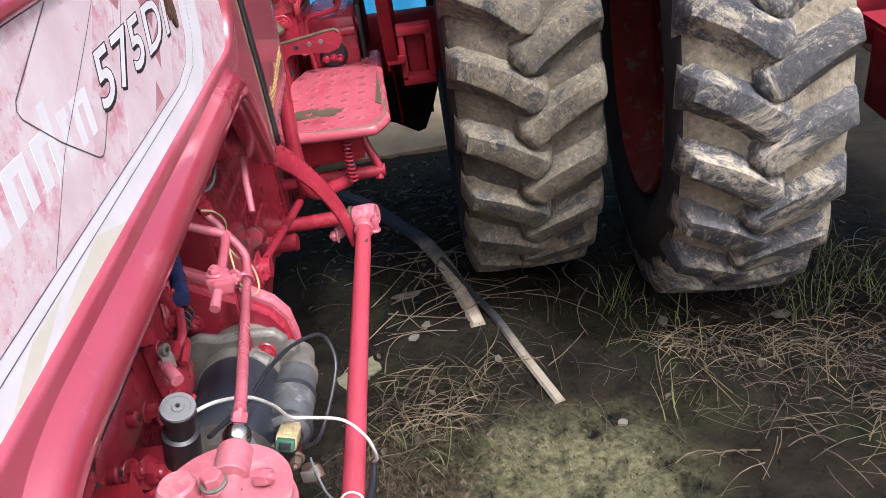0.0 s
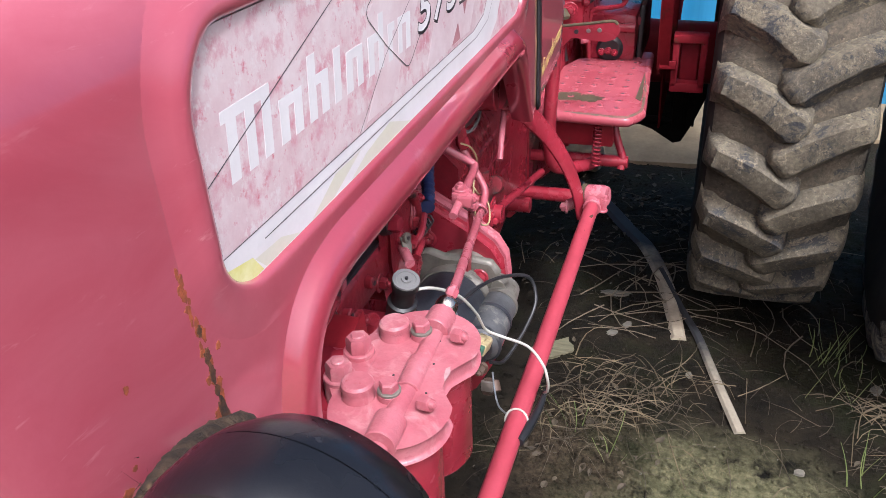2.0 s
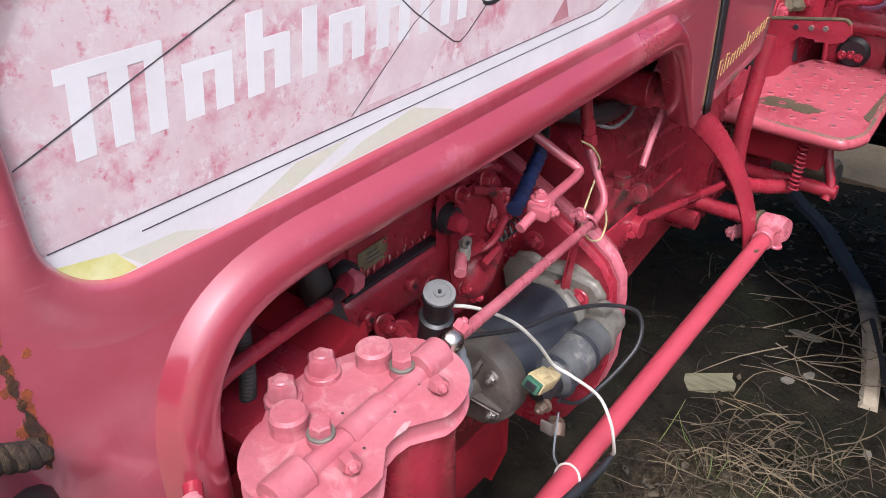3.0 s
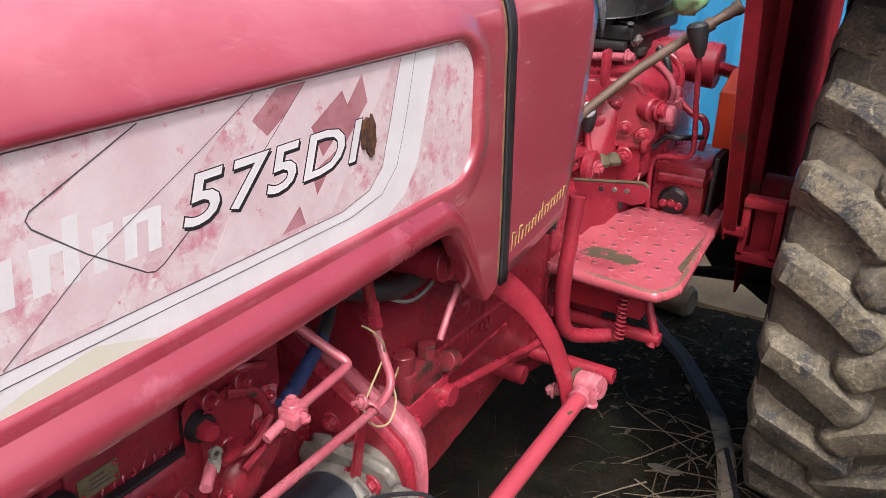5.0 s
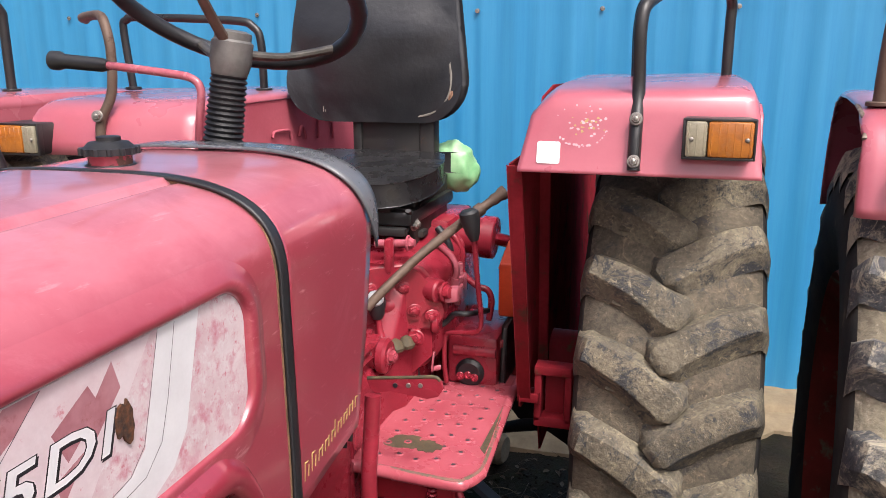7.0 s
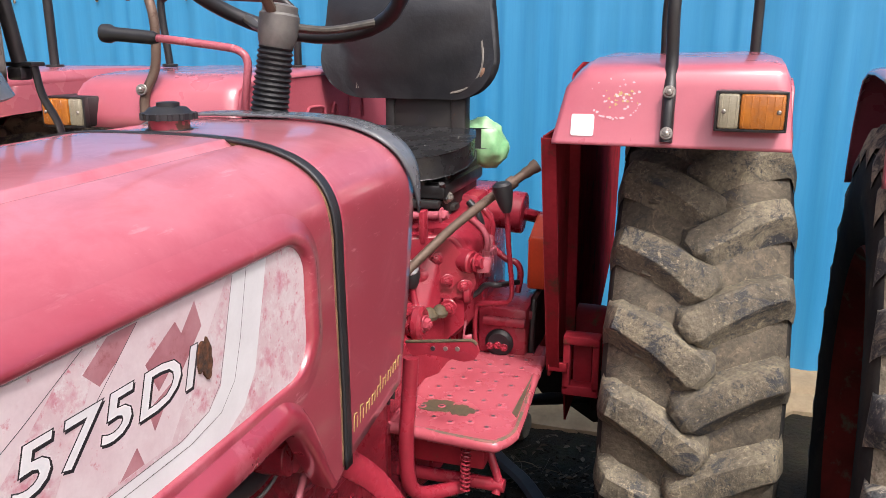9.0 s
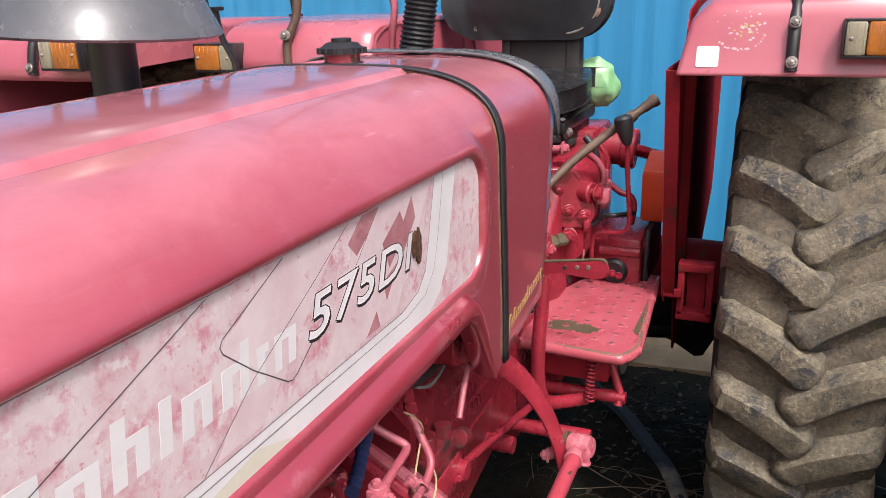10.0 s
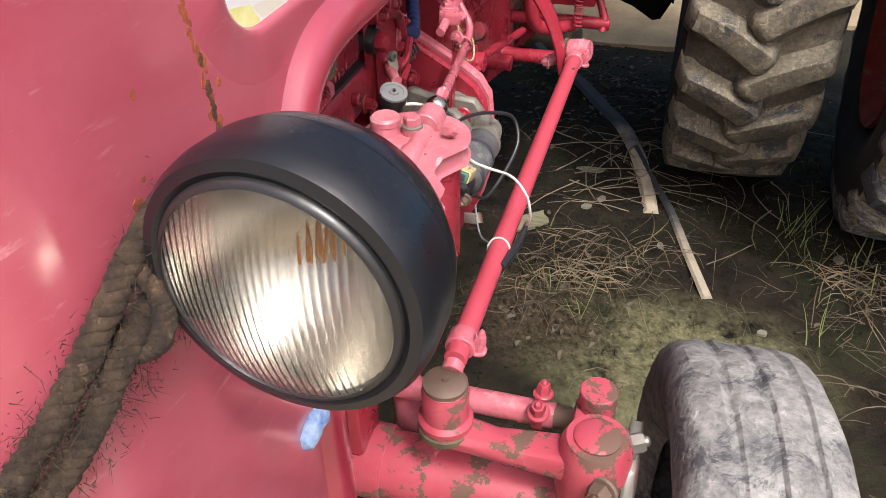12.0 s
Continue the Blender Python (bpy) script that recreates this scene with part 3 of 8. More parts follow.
def hood_x(y, z):
    """Half width of the bonnet at a height."""
    a, b, z0, n = 0.2655, 0.146 - 0.022 * max(0.0, (0.66 - y)) * 0.8, 1.24, 3.4
    side = a + 0.004 * max(0.0, min(1.0, (1.24 - z) / 0.2))
    if z <= z0:
        x = side
    else:
        x = a * max(0.0, 1 - ((z - z0) / b) ** n) ** (1 / n)
    if y < -0.36:
        x *= max(0.0, 1 - ((-0.36 - y) / 0.17) ** 2.6) ** (1 / 2.6)
    return x


def hood_top(y):
    return 1.24 + 0.146 - 0.022 * max(0.0, 0.66 - y) * 0.8


def sd_round(y, z, cy, cz, hy, hz, r):
    qy, qz = abs(y - cy) - hy + r, abs(z - cz) - hz + r
    return math.hypot(max(qy, 0), max(qz, 0)) + min(max(qy, qz), 0) - r


EDGE = [(-0.150, 0.60), (-0.150, 1.00), (-0.144, 1.030), (-0.128, 1.052), (-0.104, 1.064), (-0.07, 1.068), (0.10, 1.068), (0.50, 1.072), (0.525, 1.064), (0.548, 1.040), (0.618, 0.938), (0.640, 0.936), (0.661, 0.946)]


def edge_z(y):
    """Lower edge of the bonnet's side at y."""
    if y < -0.150:
        return 0.60
    return float(np.interp(y, [p[0] for p in EDGE[1:]], [p[1] for p in EDGE[1:]]))


def edge_gap(y, z):
    best, at = 9, 0
    for (a, b), (c, d) in zip(EDGE[:-1], EDGE[1:]):
        t = max(0, min(1, ((y - a) * (c - a) + (z - b) * (d - b)) / ((c - a) ** 2 + (d - b) ** 2)))
        g = math.hypot(y - a - t * (c - a), z - b - t * (d - b))
        if g < best:
            best, at = g, a + t * (c - a)
    return best, at


def hood_out(y, z):
    """Pressings: the raised frame round the decal, its recess, and the rolled edge of the opening."""
    s = sd_round(y, z, 0.180, 1.2045, 0.400, 0.0815, 0.045)
    d = -0.007 * max(0.0, min(1.0, (0.024 - s) / 0.010))
    g, at = edge_gap(y, z)
    if y < 0.60:
        fade = 1.0 if at < 0.515 else max(0.0, 1 - (at - 0.515) / 0.03)
        d -= fade * 0.007 * max(0.0, min(1.0, (0.026 - g) / 0.008))
    d -= 0.004 * math.exp(-((g - 0.046) / 0.012) ** 2) * max(0.0, min(1.0, (y + 0.14) / 0.12, (0.53 - y) / 0.06))
    return d


def bonnet():
    ys = sorted(set([round(v, 4) for v in (*np.arange(-0.53, -0.34, 0.012), *np.arange(-0.34, -0.19, 0.010), *np.arange(-0.19, -0.10, 0.004), *np.arange(-0.10, 0.48, 0.012), *np.arange(0.48, 0.662, 0.006), -0.150, 0.660)]))
    top = 0.146
    zs = [*np.arange(0.60, 0.94, 0.03), *np.arange(0.935, 1.336, 0.0055)]
    turns, z_arc = 70, 1.336
    rows = len(zs) + turns
    verts, idx = [], {}

    def vert(i, j, mir):
        y = ys[i]
        if j < len(zs):
            z = max(zs[j], edge_z(y))
        else:
            h = hood_top(y) - 1.24
            a0 = math.asin(((z_arc - 1.24) / h) ** 1.7)
            z = 1.24 + h * math.sin(a0 + (math.pi / 2 - a0) * (j - len(zs) + 1) / turns) ** (2 / 3.4)
        x = hood_x(y, z)
        if j == rows - 1:
            x = 0.0
        else:
            x += hood_out(y, z) * (1 if x > 0.2 else 0)
        if z > 1.3:
            z += 0.0045 * max(0.0, min(1.0, (0.124 - x) / 0.004)) - 0.003 * math.exp(-((x - 0.128) / 0.005) ** 2)
        key = (round(-x if mir else x, 5), round(y, 4), round(z, 5))
        if key not in idx:
            idx[key] = len(verts)
            verts.append(key)
        return idx[key]
    faces = []
    for mir in (False, True):
        for i in range(len(ys) - 1):
            ym = (ys[i] + ys[i + 1]) / 2
            for j in range(rows - 1):
                if j < len(zs) - 1 and zs[j + 1] <= min(edge_z(ys[i]), edge_z(ys[i + 1])) + (0.0 if ym > -0.15 else -1):
                    continue
                if ym > -0.15 and j < len(zs) - 1 and zs[j + 1] < max(edge_z(ym), 0.9):
                    continue
                q = [vert(i, j, mir), vert(i + 1, j, mir), vert(i + 1, j + 1, mir), vert(i, j + 1, mir)]
                q = list(dict.fromkeys(q))
                if len(q) > 2:
                    faces.append(q if not mir else q[::-1])
    bm = raw(verts, faces)
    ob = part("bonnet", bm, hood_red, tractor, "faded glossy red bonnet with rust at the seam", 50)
    so = ob.modifiers.new("thickness", "SOLIDIFY")
    so.thickness, so.offset = 0.003, -1
    return ob


hood = bonnet()


def pressed_bead(name, path, profile, size, closed, material):
    """A bead of the side panel: a section swept along a line on the panel, its width and height scaled on the way."""
    n, m = len(path), len(profile)
    verts = []
    for i, (y, z) in enumerate(path):
        a, b = (path[i - 1], path[(i + 1) % n]) if closed else (path[max(i - 1, 0)], path[min(i + 1, n - 1)])
        ty, tz = b[0] - a[0], b[1] - a[1]
        ln = math.hypot(ty, tz)
        for g, h in profile:
            k, kh = size(y, z)
            py, pz = y - tz / ln * g * k, z + ty / ln * g * k
            verts.append((hood_x(min(max(py, -0.36), 0.66), pz) + (h * kh if h > 0 else h), py, pz))
    faces = [(i * m + j, i * m + j + 1, (i + 1) % n * m + j + 1, (i + 1) % n * m + j) for i in range(n if closed else n - 1) for j in range(m - 1)]
    return part(name, raw(verts, faces), material, tractor, "", 60)


def dense(pts, step):
    out = []
    for a, b in zip(pts[:-1], pts[1:]):
        k = max(1, int(math.hypot(b[0] - a[0], b[1] - a[1]) / step))
        out += [(a[0] + (b[0] - a[0]) * i / k, a[1] + (b[1] - a[1]) * i / k) for i in range(k)]
    return out + [pts[-1]]


def eased(pts, times):
    for _ in range(times):
        pts = [pts[0]] + [tuple((pts[i - 1][k] + 2 * pts[i][k] + pts[i + 1][k]) / 4 for k in (0, 1)) for i in range(1, len(pts) - 1)] + [pts[-1]]
    return pts


ring = [(-0.175 + 0.045 * math.cos(radians(a)), 1.168 + 0.045 * math.sin(radians(a))) for a in range(270, 179, -6)]
ring += [(-0.175 + 0.045 * math.cos(radians(a)), 1.241 + 0.045 * math.sin(radians(a))) for a in range(180, 89, -6)]
ring += [(0.535 + 0.045 * math.cos(radians(a)), 1.241 + 0.045 * math.sin(radians(a))) for a in range(90, -1, -6)]
ring += [(0.535 + 0.045 * math.cos(radians(a)), 1.168 + 0.045 * math.sin(radians(a))) for a in range(0, -91, -6)]
pressed_bead("decal_frame", ring, [(-0.003, -0.014), (-0.001, -0.006), (0.0, -0.0012), (0.0015, 0.0024), (0.004, 0.0054), (0.008, 0.0072), (0.012, 0.0076), (0.016, 0.0068), (0.021, 0.0046), (0.027, 0.0022), (0.034, 0.0006), (0.041, -0.001)], lambda y, z: (1.0, float(np.interp(z, (1.125, 1.168), (0.12, 1.0)))), True, hood_red)
pressed_bead("rolled_edge", eased(dense(EDGE[:-2], 0.008), 3), [(0.008, -0.030), (0.002, -0.020), (-0.001, -0.009)] + [(0.0190 - 0.0195 * math.cos(radians(a)), 0.0150 * math.sin(radians(a))) for a in range(4, 160, 12)] + [(0.0405, 0.0022), (0.046, -0.002)], lambda y, z: (float(np.interp(y, (0.50, 0.60), (1.0, 0.35))),) * 2, False, edge_red)


def at_z(zz, yy):
    return lambda z: float(np.interp(z, zz, yy))


def shell_band(name, ya, yb, grow, zlow, material, label="", steps=3):
    """A hoop of the bonnet's own section between two edges whose stations depend on the height."""
    ang = np.linspace(0, math.pi / 2, 40)
    verts, m = [], 0
    for s in np.linspace(0, 1, steps):
        ring = [(hood_x(0.66, z) + grow, z) for z in np.linspace(zlow(s), 1.235, 18) if zlow(s) < 1.235]
        ring += [(hood_x(0.66, 1.24 + 0.1458 * math.sin(a) ** (2 / 3.4)) + grow * math.cos(a), 1.24 + (0.146 + grow) * math.sin(a) ** (2 / 3.4)) for a in ang[:-1]]
        ring += [(0, 1.386 + grow)] + [(-x, z) for x, z in reversed(ring)]
        m = len(ring)
        verts += [(x, ya(z) + s * (yb(z) - ya(z)), z) for x, z in ring]
    faces = [(i * m + k, i * m + k + 1, (i + 1) * m + k + 1, (i + 1) * m + k) for i in range(steps - 1) for k in range(m - 1)]
    ob = part(name, raw(verts, faces), material, tractor, label, 50)
    so = ob.modifiers.new("thickness", "SOLIDIFY")
    so.thickness, so.offset = 0.004, -1
    return ob


rake = at_z((0.95, 1.04, 1.11, 1.25, 1.32, 1.39), (0.868, 0.894, 0.921, 0.957, 0.962, 0.955))
shell_band("seam_strip", at_z((0, 2), (0.657, 0.657)), at_z((0, 2), (0.676, 0.676)), 0.0055, lambda s: 0.945, rubber, "black rubber seam strip", 5)
shell_band("seam_rust", at_z((0, 1.2, 1.3, 1.35, 2), (0.6545, 0.6545, 0.653, 0.659, 0.659)), at_z((0, 2), (0.6600, 0.6600)), 0.0012, lambda s: 0.95, seam_brown, "brown rust line along the seam", 3)
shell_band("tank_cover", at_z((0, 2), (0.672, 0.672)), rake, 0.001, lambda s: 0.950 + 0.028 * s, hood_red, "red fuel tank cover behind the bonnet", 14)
shell_band("rear_trim", at_z((1.24, 1.26, 1.32, 1.36, 1.386), (0.966, 0.958, 0.930, 0.918, 0.915)), at_z((1.24, 1.26, 1.33, 1.386), (0.967, 0.970, 0.980, 0.985)), 0.009, lambda s: 1.241, trim_grey, "grey-black rubber trim over the tank's rear edge", 5)
bm = prism([(0.262, 0.96), (0.262, 1.25), (0.245, 1.33), (0.18, 1.37), (0, 1.385), (-0.18, 1.37), (-0.245, 1.33), (-0.262, 1.25), (-0.262, 0.96)], "y", -0.03, -0.008, 0.004)
for v in bm.verts:
    v.co.y += rake(v.co.z)
part("dash_panel", bm, black_metal, tractor)

DX = 0.2625


def flat(name, pts, lift, material, label="", parent=None):
    """A thin film on the bonnet's side."""
    return part(name, prism(pts, "x", DX - 0.003, DX + 0.00045 + 0.1 * lift, 0), material, parent or decal, label)


decal = part("decal_panel", prism(rounded(-0.2195, 0.5795, 1.1235, 1.2855, 0.042), "x", DX - 0.004, DX + 0.0004, 0), decal_white, tractor, "sun-bleached white and pink decal panel")
# white lower band with the upturned rear, and its yellow-green front corner
arc = [(-0.1775 + 0.0418 * math.cos(radians(a)), 1.1655 + 0.0418 * math.sin(radians(a))) for a in range(198, 271, 9)]
flat("decal_stripe", arc + [(0.40, 1.1240), (0.437, 1.140), (0.462, 1.170), (0.497, 1.285), (0.430, 1.285), (0.411, 1.220), (0.398, 1.180), (0.376, 1.162), (0.335, 1.153), (-0.216, 1.153)], 0.0008, decal_clean)
flat("decal_corner", arc[1:8] + [(-0.172, 1.1245), (-0.182, 1.1385), (-0.212, 1.1445)], 0.0012, decal_lime, "yellow-green decal corner")
flat("decal_corner", [(-0.180, 1.136), (-0.145, 1.134), (-0.12, 1.1245), (-0.168, 1.1243)], 0.0011, decal_straw)
flat("decal_corner", [(-0.10, 1.1245), (-0.055, 1.1415), (-0.005, 1.1415), (-0.062, 1.1246)], 0.0013, decal_straw, "faint yellow decal facet")
flat("decal_corner", [(-0.03, 1.1245), (0.005, 1.1345), (0.06, 1.1415), (0.11, 1.1246)], 0.00125, decal_straw, "faint yellow decal facet")
flat("decal_band", [(0.012, 1.158), (0.070, 1.158), (0.215, 1.2845), (0.135, 1.2845)], 0.0007, decal_grey)
flat("decal_band", [(0.165, 1.158), (0.315, 1.158), (0.420, 1.2845), (0.25, 1.2845)], 0.00065, decal_grey)
flat("decal_band", [(0.028, 1.240), (0.108, 1.2845), (0.185, 1.2845), (0.095, 1.215), (0.06, 1.212)], 0.0006, decal_grey)
for o in ([(0.222, 1.264), (0.252, 1.2845), (0.288, 1.2845), (0.262, 1.262), (0.238, 1.248)], [(0.292, 1.244), (0.336, 1.268), (0.348, 1.245), (0.306, 1.214)], [(0.366, 1.278), (0.374, 1.251), (0.333, 1.213), (0.322, 1.232)], [(0.290, 1.203), (0.330, 1.217), (0.296, 1.181)], [(0.248, 1.1585), (0.272, 1.178), (0.279, 1.1585)]):
    flat("decal_patch", o, 0.0010 + 0.6 * o[0][0] * 0.001, decal_mauve, "mauve diamond on the decal")


def line(pts, w=0.0014):
    p = [Vector((0, *q)) for q in pts]
    v = []
    for i, c in enumerate(p):
        t = (p[min(i + 1, len(p) - 1)] - p[max(i - 1, 0)]).normalized()
        nn = Vector((0, -t.z, t.y)) * w * 0.4
        v += [(DX + 0.00075, *(c + nn)[1:]), (DX + 0.00075, *(c - nn)[1:])]
    part("decal_line", raw(v, [(2 * i, 2 * i + 2, 2 * i + 3, 2 * i + 1) for i in range(len(p) - 1)]), line_ink, decal)


line([(-0.215, 1.1535), (0.330, 1.1535), (0.375, 1.163), (0.397, 1.183), (0.411, 1.225), (0.430, 1.2845)], 0.0010)
line([(-0.165, 1.1435), (0.343, 1.1435), (0.395, 1.152), (0.422, 1.175), (0.437, 1.215), (0.456, 1.2845)], 0.0010)
line([(-0.2185, 1.199), (0.020, 1.2845)], 0.0011)
line([(0.116, 1.2845), (0.032, 1.248), (0.0285, 1.243), (0.031, 1.237), (0.065, 1.208), (0.108, 1.178), (0.115, 1.176), (0.123, 1.179), (0.155, 1.200)], 0.0014)
line([(-0.004, 1.155), (0.062, 1.201), (0.125, 1.232), (0.165, 1.252), (0.225, 1.2845)], 0.0009)
line([(0.215, 1.222), (0.287, 1.2845)], 0.0009)

# the maker's name as plain slanted strokes and blocks
for y0, y1, h in ((-0.189, -0.178, 0.044), (-0.168, -0.157, 0.044), (-0.148, -0.137, 0.044), (-0.126, -0.114, 0.030), (-0.106, -0.094, 0.030), (-0.084, -0.072, 0.046), (-0.064, -0.052, 0.030), (-0.042, -0.030, 0.040), (-0.020, -0.008, 0.031), (0.001, 0.012, 0.031), (0.024, 0.036, 0.031), (0.046, 0.057, 0.045), (0.068, 0.078, 0.031), (0.092, 0.102, 0.031), (0.112, 0.123, 0.031)):
    z0, sl = 1.1925, 0.12
    flat("name_block", [(y0, z0), (y1, z0), (y1 + sl * h, z0 + h), (y0 + sl * h, z0 + h)], 0.0014 + 0.0012 * (y0 + 0.186), decal_clean, "white stroke of the maker's name")
for y0, y1, z0 in ((-0.190, -0.133, 1.230), (-0.124, -0.092, 1.215), (-0.072, -0.052, 1.2155), (-0.016, 0.008, 1.2165), (0.026, 0.054, 1.2165), (0.07, 0.086, 1.2165), (0.094, 0.122, 1.2165)):
    flat("name_block", [(y0, z0), (y1, z0), (y1 + 0.001, z0 + 0.0075), (y0 + 0.001, z0 + 0.0075)], 0.0019, decal_clean, "white stroke of the maker's name")
# the number 575DI with a dark drop edge
for off, dz, lift, material, nm in ((0.026, -0.0026, 0.0013, ink, "lettering_shadow"), (0.030, 0.0, 0.0016, ink, "lettering_outline"), (0.012, 0.0, 0.0019, decal_clean, "lettering")):
    bm = text_mesh("575DI", 1.0, 0.22, off, 1.08)
    m = Matrix(((0, 0, 0.01, DX + 0.0007 + 0.1 * lift), (0.0815, 0, 0, 0.141 + (0.0012 if dz else 0)), (0, 0.0545, 0, 1.199 + dz), (0, 0, 0, 1)))
    part(nm, moved(bm, m), material, decal, "white italic lettering 575DI")
# the second name on the tank cover: plain thin gold bars
for k in range(17):
    y0, z0 = 0.692 + 0.0108 * k, 0.984 + 0.0018 * k
    h = 0.026 if k in (0, 2, 9) else 0.016
    part("gold_bar", prism([(y0, z0), (y0 + 0.0015, z0), (y0 + 0.0037, z0 + h), (y0 + 0.0022, z0 + h)], "x", 0.266, 0.2713 + 0.00001 * k, 0), gold_ink, tractor, "thin gold bar of lettering on the tank cover")
    if k % 2 == 0:
        part("gold_bar", prism([(y0 + 0.002, z0 + h - 0.0022), (y0 + 0.0115, z0 + h - 0.0026), (y0 + 0.0118, z0 + h - 0.0012), (y0 + 0.0024, z0 + h - 0.0010)], "x", 0.266, 0.2716, 0), gold_ink, tractor, "thin gold bar of lettering on the tank cover")


def scab(name, y, z, ry, rz, seed, x=None, n=18, label="flaking rust scab", material=None):
    rnd = random.Random(seed)
    pts = [(y + ry * math.cos(2 * math.pi * k / n) * rnd.uniform(0.55, 1.2), z + rz * math.sin(2 * math.pi * k / n) * rnd.uniform(0.55, 1.2)) for k in range(n)]
    xx = DX if x is None else x
    part(name, prism(pts, "x", xx - 0.003, xx + (0.0032 if x is None else 0.0), 0), material or rust_m, tractor, label)


scab("rust_scab", 0.374, 1.219, 0.013, 0.021, 3)
rust_line = at_z((1.045, 1.07, 1.105, 1.14, 1.165), (-0.248, -0.250, -0.2515, -0.2545, -0.258))
rnd = random.Random(41)
for k in range(34):
    z = 1.172 - 0.128 * (k / 33) ** 0.9
    scab("rust_halo", rust_line(z) + rnd.gauss(0, 0.0022), z, rnd.uniform(0.0012, 0.0035), rnd.uniform(0.002, 0.0055), 200 + k, hood_x(-0.25, z) + 0.0002 + 0.00005 * (k % 7), 17, "orange rust bloom on the paint", rust_orange)
for k, (z, a, b) in enumerate(((1.131, 0.0022, 0.004), (1.113, 0.0030, 0.007), (1.100, 0.0026, 0.008), (1.087, 0.0022, 0.005), (1.066, 0.0048, 0.015), (1.050, 0.0040, 0.008))):
    scab("rust_hole", rust_line(z) + 0.0004, z, a, b, 20 + k, hood_x(-0.25, z) + 0.0008, 22, "dark rusted-through hole", rust_m)
for k, (y, z, a, b) in enumerate(((-0.240, 1.112, 0.003, 0.003), (-0.315, 1.138, 0.002, 0.003), (-0.335, 1.085, 0.005, 0.004), (-0.338, 1.068, 0.004, 0.003), (-0.342, 1.050, 0.006, 0.003), (-0.325, 1.095, 0.002, 0.002))):
    scab("rust_halo", y, z, a, b, 60 + k, hood_x(y, z) + 0.0003, 17, "orange rust bloom on the paint", rust_orange)

# fuel cap, air pre-cleaner
cap = part("fuel_cap", lathe((-0.025, 0.742, 1.384), (-0.025, 0.742, 1.426), [(0.026, 0), (0.026, 0.42), (0.0365, 0.43), (0.0365, 0.64), (0.032, 0.68), (0.026, 0.82), (0.016, 0.86), (0.016, 0.98), (0.013, 1)], 32), rubber, tractor, "black ribbed fuel cap")
part("cap_neck", cyl((-0.025, 0.742, 1.375), (-0.025, 0.742, 1.404), 0.0285, 28), chip_red, cap, "rusty red filler neck")
part("neck_hole", cyl((-0.025, 0.742, 1.383), (-0.025, 0.742, 1.3885), 0.034, 28), ink, cap, "dark gap round the neck")
for k in range(14):
    a = 2 * math.pi * k / 14
    c = Vector((-0.025 + 0.0365 * math.cos(a), 0.742 + 0.0365 * math.sin(a), 1.402))
    part("cap_rib", cyl(c, c + Vector((0, 0, 0.009)), 0.0038, 8), rubber, cap)
pre = part("pre_cleaner", lathe((-0.218, 0.455, 1.355), (-0.218, 0.455, 1.47), [(0.0315, 0), (0.0315, 0.7), (0.034, 0.8), (0.034, 1)], 28), black_metal, tractor, "black air intake stack on the bonnet")
part("stack_cap", lathe((-0.235, 0.455, 1.448), (-0.229, 0.455, 1.54), [(0.06, 0.06), (0.158, 0.0), (0.163, 0.04), (0.140, 0.52), (0.128, 0.62), (0.09, 0.66)], 48), trim_grey, pre, "dark grey mushroom cap")
part("stack_bowl", lathe((-0.229, 0.455, 1.50), (-0.229, 0.455, 1.64), [(0.095, 0), (0.10, 0.1), (0.10, 0.8), (0.08, 1)], 32), clear_lens, pre, "cloudy plastic dust bowl")

# ---- wheels ----
def tyre_body(R, W, rim, name, material, parent, at, label):
    """Carcass of revolution about x."""
    h = W / 2
    prof = [(rim, -h * 0.62), (rim + 0.02, -h * 0.80), (R * 0.80, -h * 1.02), (R * 0.90, -h * 1.00), (R * 0.955, -h * 0.93), (R * 0.985, -h * 0.72), (R * 0.995, -h * 0.52), (R, -h * 0.35), (R * 1.003, -h * 0.16), (R * 1.004, 0)]
    prof = prof + [(r, -x) for r, x in reversed(prof[:-1])]
    n = 200
    verts = []
    for r, x in prof:
        for k in range(n):
            a = 2 * math.pi * k / n
            q = Vector((x * 9, math.cos(a) * r * 9, math.sin(a) * r * 9))
            rr = r + (0.004 * noise.noise(q) + 0.003 * noise.noise(q * 2.7) if r > R * 0.9 else 0)
            verts.append((x + at[0], at[1] - rr * math.cos(a), at[2] + rr * math.sin(a)))
    faces = [(i * n + k, i * n + (k + 1) % n, (i + 1) * n + (k + 1) % n, (i + 1) * n + k) for i in range(len(prof) - 1) for k in range(n)]
    ob = part(name, raw(verts, faces), material, parent, label, 60)
    ob.data.materials.append(dusty_rubber)
    for f in ob.data.polygons:
        if abs(f.center.x - at[0]) > h * 0.95 or math.hypot(f.center.y - at[1], f.center.z - at[2]) < R * 0.86:
            f.material_index = 1
    return ob


